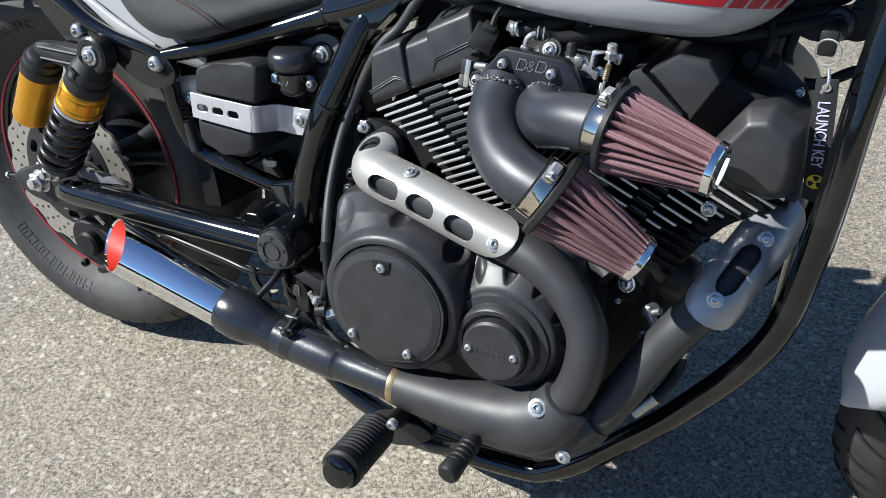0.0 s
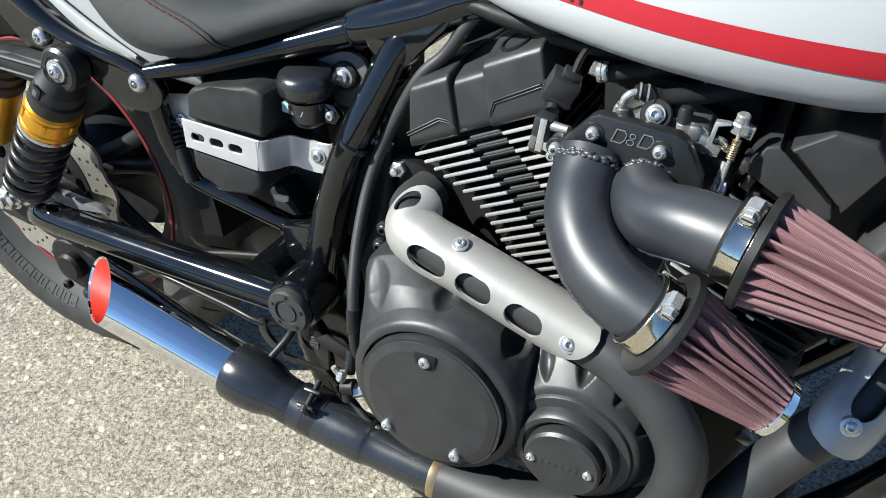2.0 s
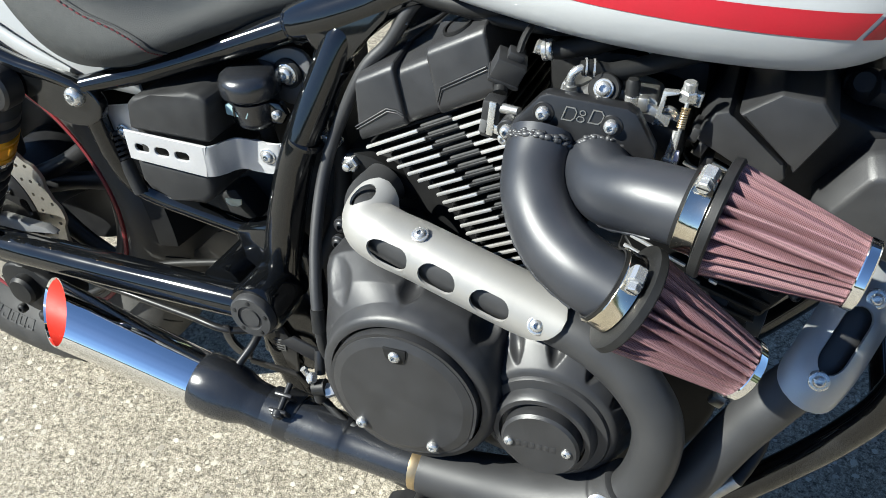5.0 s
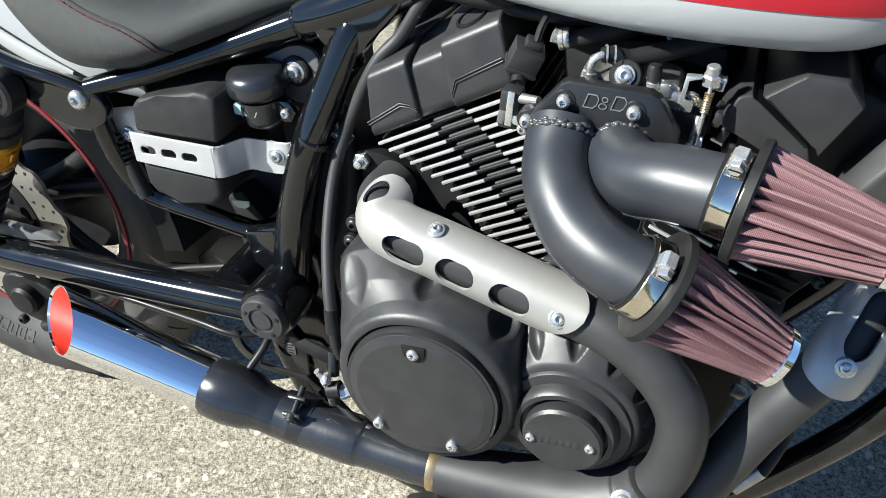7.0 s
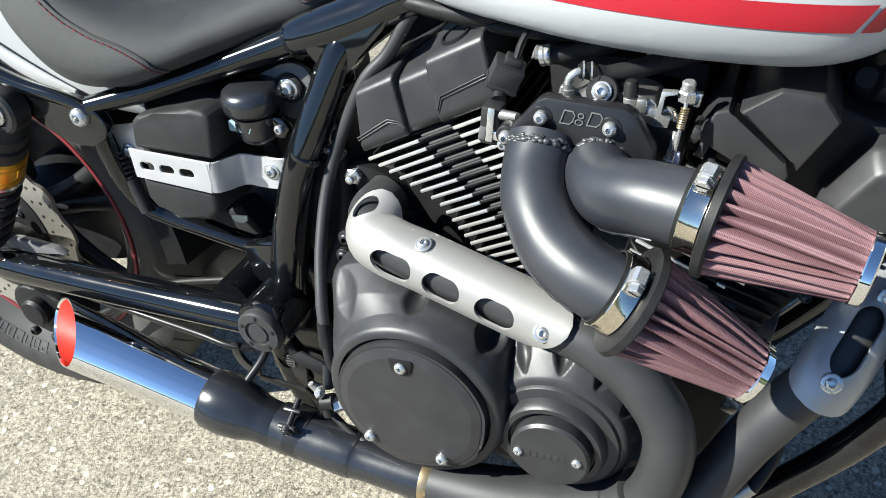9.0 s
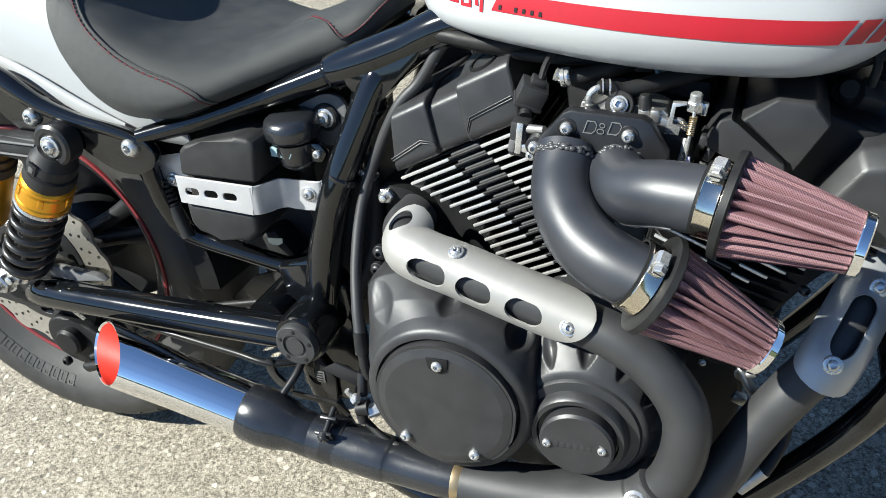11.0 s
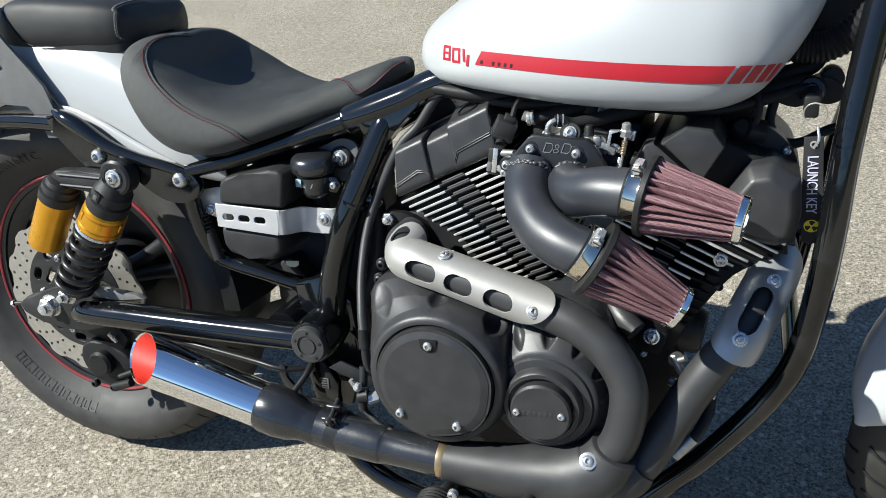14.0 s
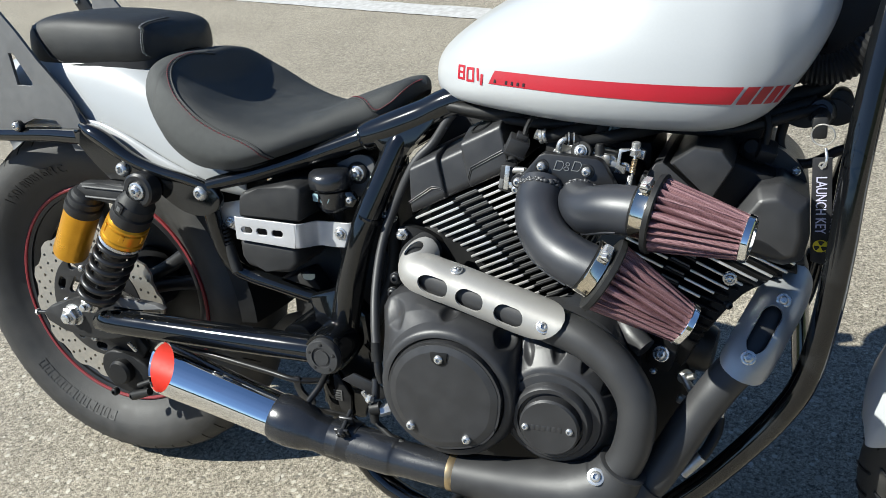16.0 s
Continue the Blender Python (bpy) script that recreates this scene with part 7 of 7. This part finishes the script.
def engine_front():
    ef = group_of("oil_filter", bike)
    part("filter_can", lathe([(0, 0), (0, 0.031), (0.006, 0.0335), (0.028, 0.0335), (0.030, 0.0345), (0.038, 0.0345), (0.040, 0.0335), (0.064, 0.0335), (0.072, 0.030), (0.074, 0)], (0.985, -0.022, 0.378), (1.0, -0.10, -0.12), 40), FILTERCAN, ef, "dark oil filter canister")
    bx = group_of("crankcase_fittings", bike)
    bolt((0.996, -0.130, 0.4040), bx, 0.0078, axis=(-0.1, -0.95, 0.3), washer=0.0105)
    bolt((0.9855, -0.116, 0.3710), bx, 0.0045, axis=(-0.1, -0.95, 0.3))
    part("boss", tube([(0.940, -0.105, 0.440), (0.958, -0.130, 0.428), (0.978, -0.142, 0.415)], [0.018, 0.0155, 0.0145], 18), CAST, bx)
    part("boss", tube([(0.965, -0.07, 0.440), (1.02, -0.085, 0.430)], [0.020, 0.014], 16), DARKCAST, bx)
    part("mount_block", box((0.995, -0.10, 0.395), (0.034, 0.05, 0.036), Euler((0, 0.3, 0)).to_matrix(), 0.006), DARKCAST, bx)
    part("fitting", lathe([(-0.012, 0.008), (0.0, 0.0085), (0.004, 0.0070), (0.006, 0.0070), (0.007, 0.004), (0.007, 0)], (1.026, -0.128, 0.374), (-0.2, -0.9, 0.2), 18), ALU, bx, "dull aluminium fitting")
    part("fitting_arm", tube([(1.024, -0.132, 0.380), (1.036, -0.136, 0.362), (1.046, -0.138, 0.352)], [0.0050, 0.0058, 0.0045], 10), ALU, bx)
    part("fitting_arm", tube([(1.028, -0.132, 0.374), (1.040, -0.136, 0.382)], 0.0042, 10), ALU, bx)
    part("fitting_foot", box((1.026, -0.132, 0.343), (0.015, 0.010, 0.012), Euler((0, 0.4, 0)).to_matrix(), 0.003), ALU, bx)
    part("drain_hose", tube([(1.0735, -0.152, 0.338), (1.0720, -0.160, 0.321), (1.0640, -0.175, 0.306), (1.0570, -0.186, 0.297)], 0.0070, 12), RUBBER, bx, "black drain hose")
    part("hose_end", tube([(1.0748, -0.148, 0.353), (1.0735, -0.152, 0.335)], 0.0062, 14), STEEL, bx)
    part("hose_tail", tube([(1.0580, -0.184, 0.298), (1.036, -0.190, 0.272)], 0.0078, 12), ALU, bx)
    for k in range(9):
        x = 0.632 - 0.003 * k
        if k in (0, 2, 4):
            bolt((x + 0.002, -0.150, 0.478 - 0.0115 * k), bx, 0.0072, mat=SATIN, washer=0.009)
    bolt((0.660, -0.150, 0.468), bx, 0.0082, mat=SATIN, washer=0.010)
    # pipes and banjo by the foot of the clutch casing
    pb = group_of("oil_union", bike, (0.014, -0.018, -0.010))
    part("union_nut", lathe([(0, 0), (0, 0.0082), (0.013, 0.0082), (0.015, 0.007), (0.015, 0)], (0.628, -0.196, 0.318), (-0.8, -0.6, -0.1), 6), BRIGHT, pb, "zinc plated union nut")
    part("union_body", tube([(0.618, -0.203, 0.322), (0.604, -0.206, 0.319)], [0.0095, 0.0085], 14), RUBBER, pb)
    hexnut((0.606, -0.205, 0.333), pb, 0.0065, 0.007, axis=(-0.5, -0.6, 0.5))
    part("union_stub", tube([(0.600, -0.203, 0.330), (0.594, -0.206, 0.344)], 0.0035, 10), STEEL, pb)
    part("union_pipe", tube([(0.604, -0.19, 0.326), (0.602, -0.180, 0.352)], 0.0060, 12), SATIN, pb)
    part("union_pipe", tube([(0.604, -0.20, 0.316), (0.606, -0.20, 0.296)], 0.0065, 12), SATIN, pb)
    part("bracket_tab", slab([(0.54, 0.335), (0.56, 0.348), (0.60, 0.335), (0.62, 0.320), (0.60, 0.312)], side(-0.165), 0.004, 0.001), SATIN, pb)
    part("lead", tube([(0.60, -0.19, 0.29), (0.63, -0.20, 0.275), (0.66, -0.205, 0.262), (0.69, -0.205, 0.250)], 0.0045, 10), RUBBER, pb)
    part("lead_clip", lathe([(-0.004, 0.0065), (0.004, 0.0065)], (0.645, -0.203, 0.268), (0.9, -0.1, -0.4), 14), ALU, pb)


engine_front()


def under_tank():
    ut = group_of("wiring", bike)
    rng = random.Random(12)
    for k in range(7):
        z = 0.695 + 0.006 * (k % 3)
        y = -0.10 + 0.018 * k
        pts = [V(0.72 + 0.02 * k, y, z + 0.01), V(0.82, y - 0.01, z + rng.uniform(-0.01, 0.01)), V(0.93, y + rng.uniform(-0.01, 0.01), z), V(1.05, y, z - 0.005), V(1.15, y * 0.8, z + 0.02)]
        part("harness", tube(pts, 0.006 + 0.002 * (k % 2), 10, 5), RUBBER, ut)
    part("airbox", box((0.92, 0.04, 0.712), (0.40, 0.15, 0.07), None, 0.02), FLAT, ut)


under_tank()


def ignition_lock():
    ig = group_of("ignition_switch", bike)
    out = glide([(1.112, 0.706), (1.128, 0.722), (1.150, 0.716), (1.168, 0.726), (1.186, 0.716), (1.190, 0.702), (1.174, 0.694), (1.158, 0.697), (1.140, 0.690), (1.118, 0.697)], 3, True)
    part("lock_body", slab(out, side(-0.030), 0.042, 0.008, 3), FLAT, ig, "black ignition switch block")
    part("lock_cover", lathe([(0, 0.0165), (0.012, 0.0155), (0.018, 0.012), (0.018, 0.007), (0.014, 0.006), (0.014, 0)], (1.156, -0.066, 0.7085), (-0.1, -0.9, 0.3), 26), SATIN, ig)
    part("lock_ear", slab(circle(1.176, 0.722, 0.013, 18), side(-0.036), 0.03, 0.004), FLAT, ig)
    bolt((1.172, -0.067, 0.706), ig, 0.0045, mat=SATIN)
    part("lock_barrel", tube([(1.155, -0.080, 0.706), (1.1525, -0.125, 0.708)], [0.011, 0.009], 18), SATIN, ig)
    part("key_bow", box((1.152, -0.140, 0.705), (0.016, 0.006, 0.024), None, 0.003), RUBBER, ig, "black key head")
    part("headstock_cover", slab(glide([(1.140, 0.750), (1.140, 0.790), (1.150, 0.830), (1.20, 0.850), (1.24, 0.83), (1.232, 0.785), (1.200, 0.760), (1.168, 0.748)], 2, True), side(0.03), 0.05, 0.012, 3), FLAT, ig)
    # corrugated hose
    line = glide([(1.10, -0.085, 0.768), (1.140, -0.085, 0.760), (1.172, -0.085, 0.765), (1.205, -0.08, 0.793), (1.26, -0.06, 0.85)], 14)
    part("corrugated_hose", tube([tuple(p) for p in line], [0.0160 if k % 2 else 0.0180 for k in range(len(line))], 18, 1), RUBBER, ig, "black corrugated hose")
    part("loom", tube([(1.118, -0.055, 0.70), (1.114, -0.058, 0.668), (1.128, -0.06, 0.648), (1.150, -0.062, 0.647), (1.178, -0.066, 0.664), (1.20, -0.07, 0.672)], 0.0058, 12), RUBBER, ig)
    part("loom", tube([(1.09, -0.05, 0.715), (1.13, -0.05, 0.726), (1.155, -0.05, 0.736), (1.17, -0.03, 0.76)], 0.010, 12), RUBBER, ig)


ignition_lock()


def key_tag():
    kt = new("key_tag")
    kt.matrix_world = pose(0, 0, 0, LEAN, 0, 0)
    tagged(kt, "black woven key tag with lilac lettering hanging from the ignition key", "key tag")
    c = V(1.1545, -0.170, 0.7035)
    pts = [c + V(0.0112 * math.cos(2 * math.pi * k / 40), -0.004 * math.cos(2 * math.pi * k / 40), 0.0112 * math.sin(2 * math.pi * k / 40)) for k in range(41)]
    part("split_ring", tube(pts, 0.0009, 8, 1), DISC, kt, "steel split ring")
    part("connector", tube([c + V(0.004, 0, -0.014), c + V(0.006, -0.004, -0.026), c + V(0.002, -0.002, -0.036)], 0.0016, 8), STEEL, kt)
    top, low = V(1.1585, -0.135, 0.671), V(1.1695, -0.110, 0.5415)
    d = (low - top).normalized()
    across = V(1, 0, 0.02)
    across = (across - d * across.dot(d)).normalized()
    out = d.cross(across)
    m = Matrix((d, across, out)).transposed().to_4x4()
    m.translation = top
    n = (low - top).length
    part("ribbon", slab(glide([(0, -0.0100), (0, 0.0100), (n * 0.5, 0.0110), (n, 0.0106), (n + 0.004, 0), (n, -0.0106), (n * 0.5, -0.0110)], 1, True), m @ Matrix.Translation((0, 0, -0.002)), 0.003, 0.0007), FABRIC, kt, "black woven ribbon")
    part("eyelet", lathe([(0, 0.0022), (0.0006, 0.0042), (0.0012, 0.0042), (0.0014, 0.0022)], top + d * 0.008 + out * 0.001, out, 20), STEEL, kt)
    part("lettering", words("LAUNCH KEY", 0.0160, m @ Matrix.Translation((0.022, -0.0058, 0.0012)), 0.0006, 0.073), LILAC, kt, "pale lilac lettering")
    # warning trefoil in a yellow disc
    e = m @ Matrix.Translation((n - 0.021, 0, 0.0012))
    part("yellow_disc", slab(circle(0, 0, 0.0082, 28), e, 0.0006), YELLOW, kt, "yellow disc with a black trefoil")
    for k in range(3):
        a0 = 2 * math.pi * k / 3 + 0.4
        blade = [(0.0016 * math.cos(a0), 0.0016 * math.sin(a0))] + [(0.0070 * math.cos(a0 + q * 0.21), 0.0070 * math.sin(a0 + q * 0.21)) for q in range(6)] + [(0.0016 * math.cos(a0 + 1.05), 0.0016 * math.sin(a0 + 1.05))]
        part("trefoil_blade", slab(blade, e @ Matrix.Translation((0, 0, 0.0006)), 0.0005), FABRIC, kt)
    return kt


key_tag()
